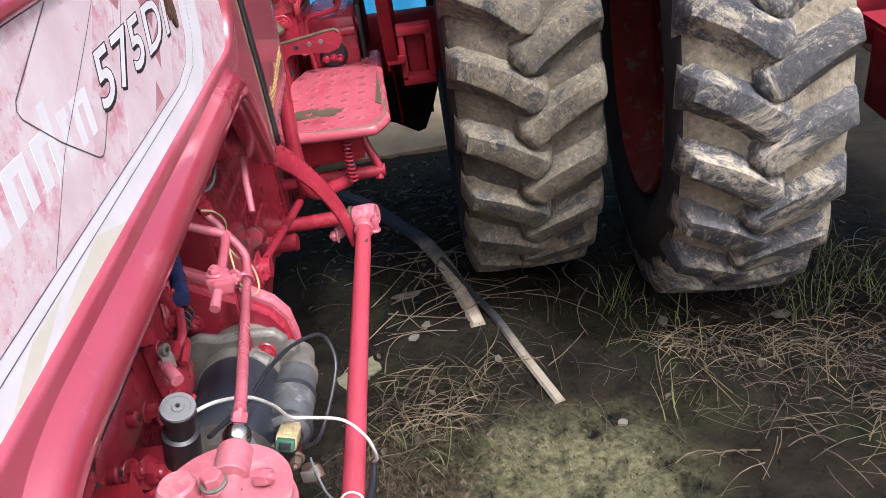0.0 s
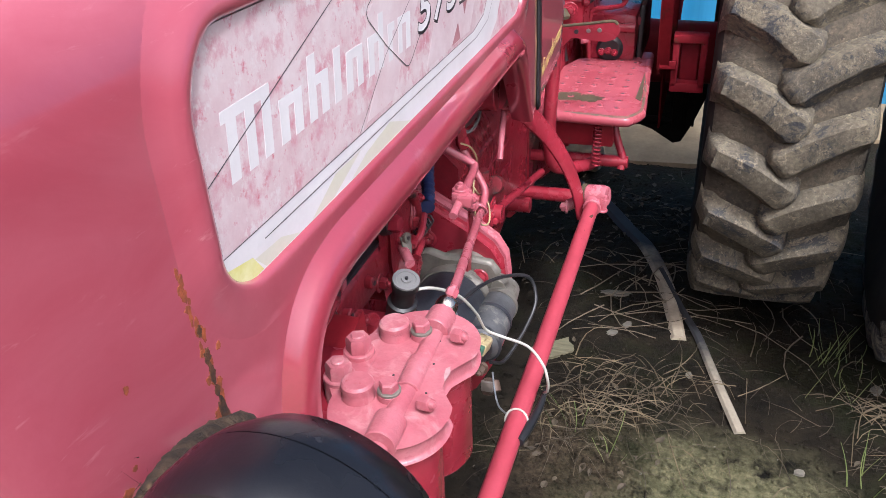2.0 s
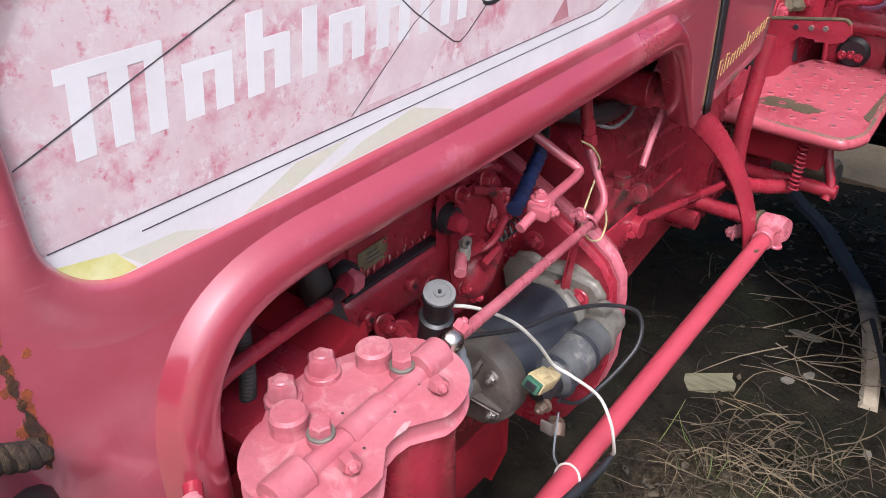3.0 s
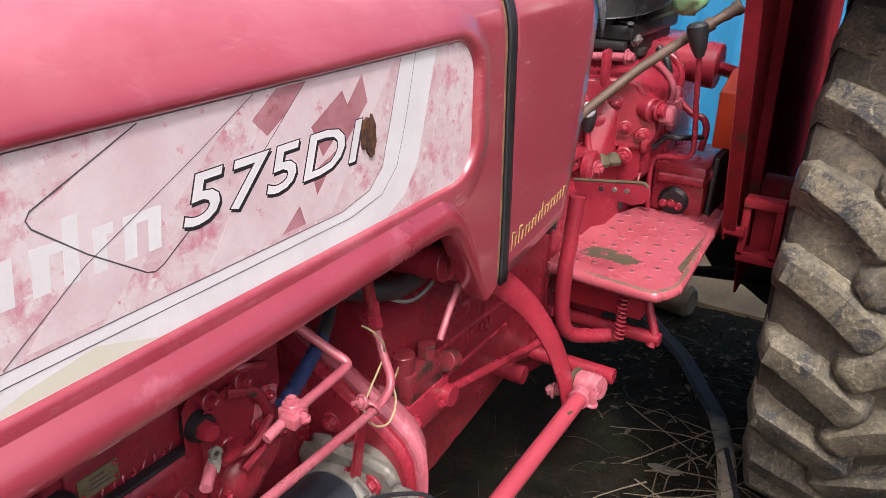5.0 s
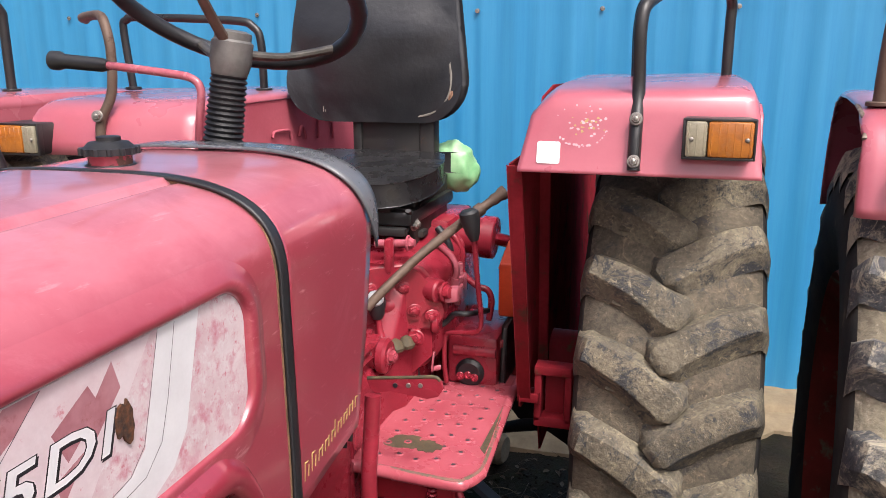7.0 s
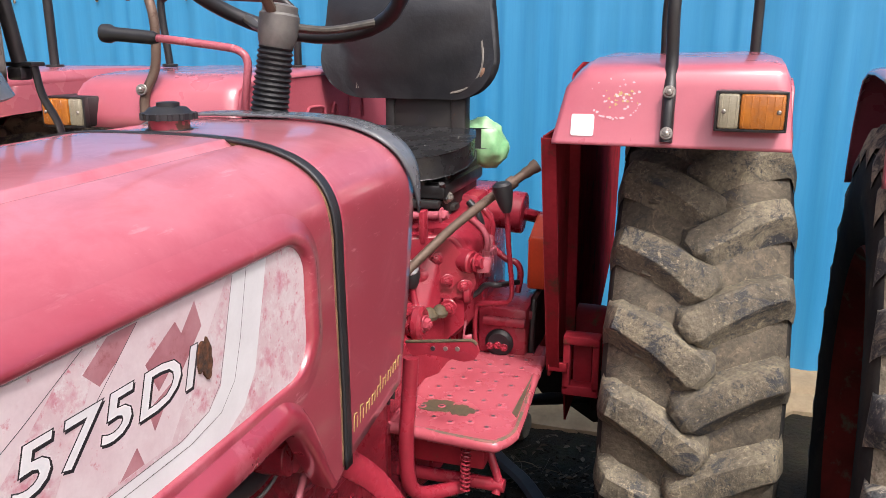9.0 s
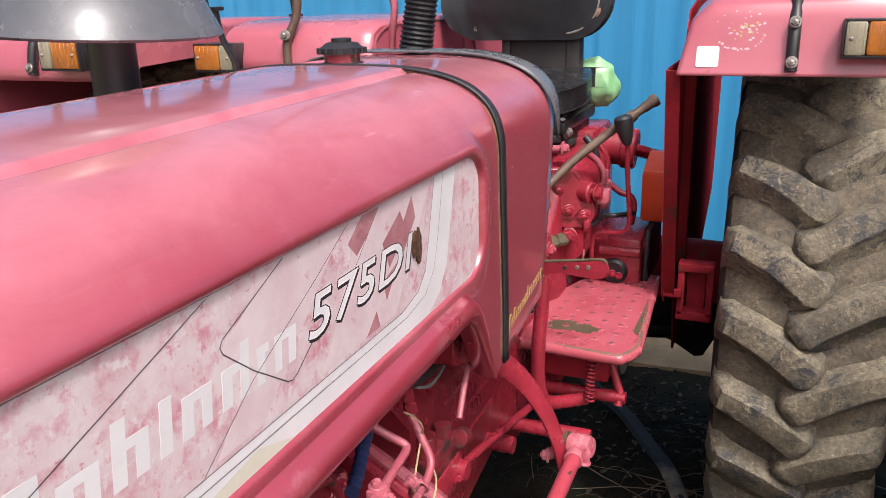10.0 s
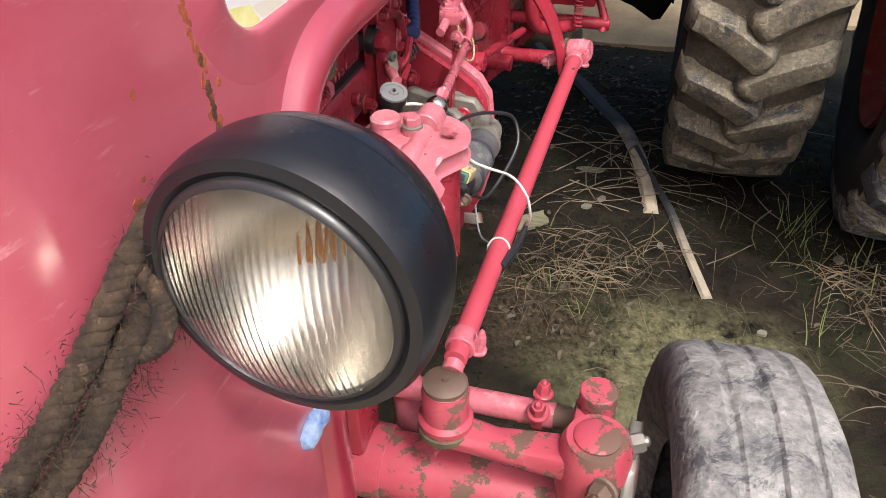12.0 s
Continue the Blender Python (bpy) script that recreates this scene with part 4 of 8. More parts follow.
def lug_mesh(R, W, side):
    """One curved tread bar at the tyre's front: flat-topped, steep above, sloping out below, blunt past the middle."""
    h = W / 2
    us = np.linspace(0, 1, 27)
    verts, faces = [], []
    for u in us:
        lat = h * (0.995 - 1.125 * u)
        v = -0.102 * u ** 1.55
        wd = 0.0215 + 0.0095 * u + (0.006 * (1 - u / 0.14) if u < 0.14 else 0)
        if u > 0.93:
            wd *= 1 - 0.34 * (u - 0.93) / 0.07
        t = Vector((-1.125 * h, -0.102 * 1.55 * max(u, 0.03) ** 0.55)).normalized()
        nn = Vector((t.y, -t.x))
        base = R * (1 - 0.018 * max(0, (abs(lat) / h - 0.35) / 0.65) ** 2) - 0.050 * max(0.0, (lat / h - 0.86) / 0.17)
        top = base + 0.039 - 0.008 * max(0, (u - 0.93) / 0.07) - 0.026 * max(0, (lat / h - 0.93) / 0.10)
        last = u == us[-1]
        for k, r in ((-1.95, base - 0.010), (-1.48, base + 0.007), (-1.20, base + 0.020), (-1.0, top - 0.0045), (-0.86, top - 0.0004), (0.84, top), (0.96, top - 0.0022), (1.24, base + 0.018), (1.62, base + 0.005), (2.10, base - 0.010)):
            p = Vector((lat, v)) - nn * wd * (k + 0.10 * noise.noise(Vector((u * 5.0, k * 0.6, side * 7 + 1))))
            th = p.y / R
            q = Vector((p.x * 26, p.y * 26, side * 3))
            r = (base - 0.012 if last and abs(k) > 1.2 else r) + 0.0014 * noise.noise(q) + 0.0010 * noise.noise(q * 3.3)
            verts.append((side * min(p.x, h * 1.005), -r * math.cos(th), r * math.sin(th)))
    m = 10
    # blunt inner end going down to the carcass
    for k in range(m):
        x, y, z = verts[(len(us) - 1) * m + k]
        r0 = math.hypot(y, z)
        f = (R - 0.012) / r0
        verts.append((x - side * 0.010, y * f, z * f - 0.006))
    for i in range(len(us)):
        faces += [(i * m + k, i * m + k + 1, (i + 1) * m + k + 1, (i + 1) * m + k) for k in range(m - 1)]
    faces += [tuple(range(m))]
    return raw(verts, faces)


def pad_mesh(R):
    """A low raised block with three bars, on the carcass between two tread bars."""
    bm = None
    for y0, y1, z0, z1, up in ((-0.024, 0.024, -0.016, 0.016, 0.0045), (-0.019, -0.009, -0.011, 0.011, 0.0062), (-0.004, 0.006, -0.011, 0.011, 0.0062), (0.011, 0.020, -0.011, 0.011, 0.0062)):
        b = box(y0, y1, -R - up, -R + 0.012, z0, z1, 0.0012, 1)
        bm = b if bm is None else join(bm, b)
    return moved(bm, Matrix.Rotation(radians(14), 4, "Y"))


LUGS = {}


def rear_wheel(parent, at, R=0.675, W=0.355, turn=0.0, rim_mat=None, low=26, lug_mat=None, skin=None):
    lug_mat = lug_mat or mud_lug
    t = tyre_body(R, W, 0.37, "rear_tyre", skin or mud_tyre, parent, at, "mud-caked rear tyre with chevron lugs")
    if (1, lug_mat.name) not in LUGS:
        for s in (-1, 1):
            o = part("lug", lug_mesh(R, W, s), lug_mat, t, sharp=42)
            LUGS[s, lug_mat.name] = o.data
            bpy.data.objects.remove(o)
    for s in (-1, 1):
        for k in range(low):
            o = new("lug", LUGS[s, lug_mat.name])
            o.parent = t
            o.matrix_basis = pose(*at) @ Matrix.Rotation(2 * math.pi * (k + (0.5 if s > 0 else 0)) / low + turn, 4, "X")
    if "pad" not in LUGS:
        o = part("tread_pad", pad_mesh(R), mud_tyre, t)
        LUGS["pad"] = o.data
        bpy.data.objects.remove(o)
    for k in range(low if skin is None else 0):
        o = new("tread_pad", LUGS["pad"])
        o.parent = t
        o.matrix_basis = pose(*at) @ Matrix.Rotation(2 * math.pi * (k - 0.62) / low + turn, 4, "X") @ pose(-0.085, 0, 0)
    rp = [(0.372, -0.125), (0.395, -0.150), (0.400, -0.142), (0.366, -0.105), (0.350, -0.06), (0.335, -0.03), (0.12, 0.0), (0.10, -0.05), (0.0, -0.05)]
    n = 48
    verts = [(at[0] + x * 1.05, at[1] - r * math.cos(2 * math.pi * k / n), at[2] + r * math.sin(2 * math.pi * k / n)) for r, x in rp for k in range(n)]
    faces = [(i * n + k, i * n + (k + 1) % n, (i + 1) * n + (k + 1) % n, (i + 1) * n + k) for i in range(len(rp) - 1) for k in range(n)]
    rim = part("rear_rim", raw(verts, faces), rim_mat or cast_red, parent, "red pressed-steel wheel rim with mud", 45)
    so = rim.modifiers.new("thickness", "SOLIDIFY")
    so.thickness = 0.012
    for k in range(8):
        a = 2 * math.pi * k / 8
        part("wheel_nut", hexbolt((at[0] - 0.03, at[1] + 0.16 * math.cos(a), at[2] + 0.16 * math.sin(a)), (-1, 0, 0), 0.016, 0.02), steel, rim)
    return t


AX_Y, AX_Z = 1.905, 0.705
rear_wheel(tractor, (0.724, AX_Y, AX_Z), turn=0.06)
rear_wheel(tractor, (-0.52, AX_Y, AX_Z), turn=0.02)


def front_wheel(parent, at, steer=0.0):
    R, W = 0.335, 0.176
    h = W / 2
    prof = [(0.20, -h * 0.70), (0.23, -h * 0.92), (0.27, -h * 1.02), (0.305, -h * 0.99), (0.322, -h * 0.90), (0.330, -h * 0.80)]
    for c in (-0.40, 0.06, 0.48):
        prof += [(0.3345, h * (c - 0.08)), (0.3315, h * (c - 0.03)), (0.3315, h * (c + 0.03)), (0.335, h * (c + 0.08))]
    prof += [(r, -x) for r, x in reversed(prof[:6])]
    n = 72
    rot = pose(*at) @ Matrix.Rotation(radians(steer), 4, "Z")
    n = 160
    verts = []
    for r, x in prof:
        for k in range(n):
            a = 2 * math.pi * k / n
            q = Vector((x * 20, math.cos(a) * r * 14, math.sin(a) * r * 14))
            rr = r + (0.0035 * noise.noise(q) + 0.0018 * noise.noise(q * 3.1) if r > 0.3 else 0)
            verts.append(rot @ Vector((x + 0.002 * noise.noise(q * 1.7), -rr * math.cos(a), rr * math.sin(a))))
    faces = [(i * n + k, i * n + (k + 1) % n, (i + 1) * n + (k + 1) % n, (i + 1) * n + k) for i in range(len(prof) - 1) for k in range(n)]
    t = part("front_tyre", raw(verts, faces), pale_tyre, parent, "worn ribbed front tyre bleached grey", 35)
    bm = lathe((-0.02, 0, 0), (0.06, 0, 0), [(0.205, 0), (0.20, 0.3), (0.19, 0.8), (0.205, 1)], 32)
    hub = lathe((-0.10, 0, 0), (0.05, 0, 0), [(0.05, 0), (0.07, 0.3), (0.07, 0.8), (0.05, 1)], 20)
    part("front_rim", moved(join(bm, hub), rot), cast_red, parent, "red front wheel rim")
    return t


front_wheel(tractor, (0.682, 0.0, 0.333), 6)
front_wheel(tractor, (-0.668, 0.0, 0.333), 6)


# ---- fenders, lamps, rails ----
def fender(parent, cx, side, material=None, rise=1.0):
    """Rear fender: front face sloping up to a crest, flat top running back, tall inner plate. side: +1 when the wheel stands at +x."""
    material = material or fender_red
    inner, outer = cx - 0.215 * side, cx + 0.215 * side

    def crown(off):
        # side view: y, z from the front lip up over the top and down behind
        return [(1.262 + off * 0.3, 1.322), (1.268 + off, 1.36), (1.282 + off, 1.425 - off * 0.3), (1.300 + off, 1.452 - off), (1.335 + off, 1.470 - off), (1.40, 1.478 - off), (1.80, 1.484 - off), (2.25, 1.470 - off), (2.50, 1.40 - off), (2.62 - off, 1.22), (2.66 - off, 1.0), (2.64 - off, 0.60)]
    lat = [(-1.0, 0.020), (-0.94, 0.006), (-0.82, 0.0), (0.86, 0.0), (0.95, 0.006), (0.985, 0.022), (1.0, 0.05)]
    verts = []
    for k, drop in lat:
        for j, (y, z) in enumerate(crown(drop)):
            verts.append((cx + side * k * 0.215, y, z if z < 1.322 else 1.322 + (z - 1.322) * rise))
    m = 12
    faces = [(i * m + j, (i + 1) * m + j, (i + 1) * m + j + 1, i * m + j + 1) for i in range(len(lat) - 1) for j in range(m - 1)]
    f = part("fender", raw(verts, faces), material, parent, "faded pink-red rear fender with a flat sloped front", 40)
    so = f.modifiers.new("thickness", "SOLIDIFY")
    so.thickness, so.offset = 0.004, -1
    plate = [(1.272, 1.318), (1.300, 1.440), (1.335, 1.460), (1.80, 1.475), (2.25, 1.460), (2.50, 1.39), (2.60, 1.22), (2.64, 1.0), (2.62, 0.60), (2.3, 0.52), (1.74, 0.52), (1.64, 0.72), (1.345, 0.770)]
    plate = [(y, z if z < 1.322 else 1.318 + (z - 1.322) * rise) for y, z in plate]
    part("inner_plate", prism(plate, "x", inner - 0.004, inner + 0.006 * side, 0.001, 1), fender_matte, f, "faded red inner fender plate", 30)
    skirt = [(1.262, 1.322), (1.30, 1.43), (1.34, 1.44), (1.8, 1.45), (2.25, 1.44), (2.50, 1.37), (2.62, 1.22), (2.56, 1.21), (2.3, 1.36), (1.8, 1.385), (1.36, 1.36), (1.33, 1.325)]
    skirt = [(y, z if z < 1.322 else 1.318 + (z - 1.322) * rise) for y, z in skirt]
    part("outer_skirt", prism(skirt, "x", outer - 0.005 * side, outer, 0.001, 1), material, f)
    return f


def near_fender(parent, cx):
    """The near fender: chamfered inner shoulder, open behind, its inner plate leaning back below the lip with a folded flange."""
    half, lip = 0.207, 1.331

    def crown(off):
        return [(1.260, lip - 0.006), (1.262, lip), (1.269 + off * 0.2, 1.365), (1.282 + off * 0.4, 1.430 - off * 0.15), (1.288 + off * 0.7, 1.452 - off * 0.7), (1.298 + off, 1.463 - off), (1.335 + off, 1.471 - off), (1.42, 1.480 - off), (1.80, 1.486 - off), (2.30, 1.478 - off), (2.46, 1.452 - off)]
    lat = [(-1.0, 0.030), (-0.955, 0.020), (-0.87, 0.009), (-0.70, 0.0), (-0.3, 0.0), (0.3, -0.002), (0.86, -0.005), (0.94, -0.001), (0.98, 0.012), (1.0, 0.040)]
    verts, m = [], 11
    for k, drop in lat:
        for y, z in crown(drop):
            lean = 0.022 * max(0.0, min(1.0, (z - lip) / 0.11)) * max(0.0, min(1.0, (-k - 0.7) / 0.2))
            out = 0.006 * max(0.0, min(1.0, (1.44 - z) / 0.1)) * max(0.0, k)
            verts.append((cx + k * half + lean + out, y + 0.0012 * noise.noise(Vector((k * 5, z * 20, 2))), z))
    faces = [(i * m + j, (i + 1) * m + j, (i + 1) * m + j + 1, i * m + j + 1) for i in range(len(lat) - 1) for j in range(m - 1)]
    f = part("fender", raw(verts, faces), fender_red, parent, "faded pink-red rear fender with a flat sloped front", 40)
    so = f.modifiers.new("thickness", "SOLIDIFY")
    so.thickness, so.offset = 0.004, -1
    x0 = cx - half - 0.020

    def front(z):
        return float(np.interp(z, (0.775, 1.335), (1.440, 1.272)))
    plate = [(front(1.335) + 0.012, 1.335), (1.58, 1.338), (1.64, 1.44), (1.80, 1.462), (2.62, 1.450), (2.78, 1.42), (2.98, 1.28), (3.00, 1.10), (2.94, 0.72), (2.36, 0.52), (1.74, 0.52), (1.66, 0.72), (1.52, 0.76), (front(0.775), 0.775)]
    part("inner_plate", prism(plate, "x", x0, x0 + 0.005, 0.001, 1), plate_shade, f, "dusty inner fender plate in shade-darkened red", 30)
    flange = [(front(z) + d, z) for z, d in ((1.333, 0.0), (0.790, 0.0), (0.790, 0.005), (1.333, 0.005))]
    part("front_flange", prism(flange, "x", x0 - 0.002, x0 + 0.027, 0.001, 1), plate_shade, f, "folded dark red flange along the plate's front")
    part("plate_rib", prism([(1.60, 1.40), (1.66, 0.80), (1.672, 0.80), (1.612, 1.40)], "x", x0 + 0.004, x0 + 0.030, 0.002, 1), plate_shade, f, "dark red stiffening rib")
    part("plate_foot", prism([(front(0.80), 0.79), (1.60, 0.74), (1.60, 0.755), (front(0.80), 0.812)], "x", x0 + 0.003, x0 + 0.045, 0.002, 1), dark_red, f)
    skirt = [(1.266, 1.335), (1.296, 1.43), (1.34, 1.446), (1.8, 1.456), (2.16, 1.445), (2.24, 1.43), (2.2, 1.40), (1.8, 1.40), (1.36, 1.375), (1.30, 1.335)]
    part("outer_skirt", prism(skirt, "x", cx + half - 0.002, cx + half + 0.003, 0.001, 1), fender_red, f)
    g0, g1 = 0.447, 0.529
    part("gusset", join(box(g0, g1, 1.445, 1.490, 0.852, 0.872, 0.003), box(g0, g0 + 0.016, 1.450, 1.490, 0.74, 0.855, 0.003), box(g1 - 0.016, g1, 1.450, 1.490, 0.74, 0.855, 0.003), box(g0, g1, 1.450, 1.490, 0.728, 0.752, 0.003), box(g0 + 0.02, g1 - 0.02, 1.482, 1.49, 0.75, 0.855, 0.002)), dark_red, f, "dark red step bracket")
    return f


def indicator(parent, cx, side, y=1.262, z=1.395, deep=0.0):
    a, b = cx - 0.054, cx + 0.054
    body = part("indicator", box(a - 0.003, b + 0.003, y - 0.028, y + 0.030, z - 0.034, z + 0.034, 0.006), black_metal, parent, "black-cased indicator lamp")
    if deep:
        hood = box(a - 0.003, b + 0.003, y + 0.02, y + 0.03 + deep, z - 0.034, z + 0.034, 0.004)
        for v in hood.verts:
            if v.co.y > y + 0.05:
                v.co.z += 0.018 if v.co.z < z else 0
        part("indicator_housing", hood, black_metal, body)
    split = cx - 0.018 * side
    part("amber_glass", box(min(split, b if side > 0 else a), max(split, b if side > 0 else a), y - 0.040, y - 0.02, z - 0.030, z + 0.030, 0.005), amber, body, "amber lens")
    lo, hi = (a, split - 0.001) if side > 0 else (split + 0.001, b)
    part("clear_glass", box(lo, hi, y - 0.040, y - 0.02, z - 0.030, z + 0.030, 0.005), clear_lens, body, "yellowed clear lens")
    for i in range(9):
        x = a + 0.006 + 0.012 * i
        part("lens_rib", box(x - 0.0012, x + 0.0012, y - 0.0404, y - 0.038, z - 0.027, z + 0.027, 0.0005, 1), amber if (x > split) == (side > 0) else clear_lens, body)
    part("lens_rim", join(box(a - 0.004, b + 0.004, y - 0.036, y - 0.020, z + 0.0295, z + 0.0345, 0.0015), box(a - 0.004, b + 0.004, y - 0.036, y - 0.020, z - 0.0345, z - 0.0295, 0.0015), box(a - 0.0045, a, y - 0.036, y - 0.020, z - 0.034, z + 0.034, 0.0015), box(b, b + 0.0045, y - 0.036, y - 0.020, z - 0.034, z + 0.034, 0.0015)), black_metal, body)
    for x in (a + 0.010, b - 0.010):
        part("screw", lathe((x, y - 0.036, z), (x, y - 0.0425, z), [(0.004, 0), (0.004, 0.7), (0.002, 1)], 10), steel, body)
    return body


near_fender(tractor, 0.642)
indicator(tractor, 0.780, 1)
st_bm = prism(rounded(0.470, 0.512, 1.341, 1.380, 0.004, 3), "y", -0.0007, 0.002, 0)
for v in st_bm.verts:
    v.co.y += 1.2671 + (v.co.z - 1.36) * 0.215
part("sticker", st_bm, paper, tractor, "blank white square sticker")
# worn round transfer on the fender: broken pale ring and yellow flecks
rnd = random.Random(5)
fleck_pale = mat("faded_transfer", (0.62, 0.42, 0.44), (0.55, 0.32, 0.35), 40, 0.5, 0.05, 0, 0.05, 200)
for k in range(70):
    a = rnd.uniform(0, 2 * math.pi) if k > 22 else rnd.uniform(math.pi * 1.05, math.pi * 1.95)
    r = 0.046 * (rnd.uniform(0.94, 1.04) if k < 30 else rnd.uniform(0.1, 0.7))
    x, z = 0.548 + r * math.cos(a) + (0.01 if k >= 30 else 0), 1.410 + 0.8 * r * math.sin(a)
    s = rnd.uniform(0.0012, 0.0034)
    yy = 1.2644 + (z - 1.365) * 0.2
    bm = raw([(x + s * rnd.uniform(0.6, 1.3) * math.cos(t), yy + 0.003 + s * math.sin(t) * 0.2, z + s * rnd.uniform(0.5, 1.0) * math.sin(t)) for t in np.linspace(0, 5.6, 7)] , [tuple(range(7))])
    part("transfer_fleck", bm, gold_ink if k >= 52 else fleck_pale, tractor, "worn fleck of a round transfer")


def rail(parent, cx, side, rear, mid, material=None, foot=1.482):
    """Hand rail: a front tube bolted to the fender's face, bending out and back to a rear post, and a second rear post."""
    material = material or black_metal
    r = part("hand_rail", tube([(cx, 1.255, 1.335), (cx, 1.268, 1.40), (cx, 1.30, 1.47), (cx - 0.002, 1.30, 1.585), (cx + 0.012 * side, 1.33, 1.625), (cx + 0.06 * side, 1.43, 1.655), (rear - 0.05 * side, 1.60, 1.668), (rear - 0.012 * side, 1.70, 1.665), (rear, 1.735, 1.64), (rear, 1.74, 1.60), (rear, 1.74, foot + 0.003)], 0.0115, 12, 6), material, parent, "tubular hand rail on the fender")
    part("rail_foot", cyl((rear, 1.74, foot), (rear, 1.74, foot + 0.007), 0.022, 16), black_metal, r)
    for z, yy in ((1.352, 1.246), (1.424, 1.259)):
        part("rail_bolt", hexbolt((cx, yy, z), (0, -1, 0.2), 0.008, 0.007), steel, r)
    part("rail_post", tube([(mid, 1.745, foot + 0.003), (mid, 1.74, 1.60), (mid + 0.02 * side, 1.72, 1.652), (rear - 0.09 * side, 1.70, 1.668)], 0.0105, 10, 6), black_metal, r)
    return r


rail(tractor, 0.643, 1, 0.809, 0.613)
fl = fender(tractor, -0.462, -1, rise=0.76)
indicator(tractor, -0.660, -1, 1.262, 1.357, 0.10)
lr = part("hand_rail", tube([(-0.470, 1.262, 1.340), (-0.470, 1.268, 1.395), (-0.450, 1.285, 1.455), (-0.446, 1.29, 1.54), (-0.462, 1.30, 1.596), (-0.50, 1.33, 1.617), (-0.60, 1.40, 1.617), (-0.66, 1.48, 1.617)], 0.0105, 12, 7), rusty, tractor, "rusty bent hand rail on the fender")
part("rail_bolt", hexbolt((-0.468, 1.255, 1.408), (0.2, -1, 0.2), 0.009, 0.008), steel, lr)
lb = part("rear_rail", tube([(-0.742, 1.74, 1.442), (-0.757, 1.74, 1.60), (-0.745, 1.74, 1.628), (-0.70, 1.74, 1.634), (-0.42, 1.74, 1.622), (-0.36, 1.74, 1.605), (-0.340, 1.74, 1.565), (-0.338, 1.74, 1.442)], 0.0105, 12, 6), black_metal, tractor, "black tubular rail behind the fender")
for x in (-0.742, -0.338):
    part("rail_foot", cyl((x, 1.74, 1.442), (x, 1.74, 1.450), 0.022, 16), black_metal, lb)
for y0, y1, z0, h in ((1.60, 1.70, 1.335, 0.012), (1.745, 1.785, 1.325, 0.022), (1.86, 1.96, 1.31, 0.055)):
    part("slot_pressing", tube([(-0.2445, y0, z0), (-0.2445, y0 + 0.01, z0 + h), (-0.2445, (y0 + y1) / 2, z0 + h * 1.15), (-0.2445, y1 - 0.01, z0 + h * 0.8), (-0.2445, y1, z0 - 0.01)], 0.004, 8, 6), fender_matte, fl)

# ---- engine bay ----
block = part("engine_block", box(-0.17, 0.125, -0.24, 0.43, 0.50, 0.87, 0.012), grimy_red, tractor, "red-painted cast engine block")
part("cylinder_head", box(-0.14, 0.10, -0.22, 0.40, 0.86, 1.04, 0.012), grimy_red, block, "red-painted cylinder head")
part("rocker_cover", box(-0.12, 0.085, -0.20, 0.38, 1.03, 1.11, 0.02), grimy_red, block, "red-painted rocker cover")
for k in range(5):
    part("core_plug", lathe((0.12, -0.15 + 0.13 * k, 0.80), (0.132, -0.15 + 0.13 * k, 0.80), [(0.024, 0), (0.024, 0.8), (0.018, 1)], 18), grimy_red, block)
for k in range(9):
    part("stud", hexbolt((0.10, -0.17 + 0.062 * k, 0.90 + 0.02 * (k % 2)), (1, 0, 0), 0.009, 0.010), grimy_red, block)
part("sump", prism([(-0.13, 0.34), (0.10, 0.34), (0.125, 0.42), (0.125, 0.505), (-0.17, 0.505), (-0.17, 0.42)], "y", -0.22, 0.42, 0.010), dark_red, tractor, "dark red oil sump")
# injection pump along the block: lower rail, ribbed upper body, governor end
pump_red = mat("pump_paint", (0.27, 0.020, 0.034), (0.20, 0.013, 0.023), 16, 0.32, 0.12, 0, 0.45, 120, [((0.030, 0.016, 0.014), 26, 0.61, 0.68, 0.7), ((0.36, 0.065, 0.085), 44, 0.66, 0.74, 0.5)], grain=0.3)
pump = part("injection_pump", box(0.118, 0.190, 0.044, 0.248, 0.884, 0.942, 0.016, 4), pump_red, tractor, "red diesel injection pump")
part("pump_body", join(box(0.118, 0.178, 0.042, 0.200, 0.940, 1.004, 0.010, 3), box(0.150, 0.182, 0.062, 0.182, 0.951, 0.992, 0.004)), pump_red, pump)
part("joint_gap", box(0.170, 0.1865, 0.050, 0.196, 0.9395, 0.9440, 0.001), ink, pump, "black oily joint")
part("maker_plate", prism([(0.072, 0.9595), (0.110, 0.9605), (0.110, 0.9805), (0.072, 0.9795)], "x", 0.181, 0.1838, 0.0005), mat("tarnished_plate", (0.22, 0.20, 0.11), (0.15, 0.13, 0.07), 90, 0.5, 0.1, 0.4, 0.2, 200), pump, "small tarnished metal rating plate")
for k in range(3):
    part("plate_bar", box(0.183, 0.1842, 0.082, 0.103 - 0.003 * k, 0.9645 + 0.0048 * k, 0.9660 + 0.0048 * k, 0), line_ink, pump, "dark bar of unreadable print")
for y, z in ((0.0748, 0.9625), (0.1072, 0.9775), (0.1072, 0.9640)):
    part("plate_rivet", lathe((0.1832, y, z), (0.1858, y, z), [(0.0026, 0), (0.0022, 0.6), (0.001, 1)], 10), pump_red, pump)
rn = random.Random(12)
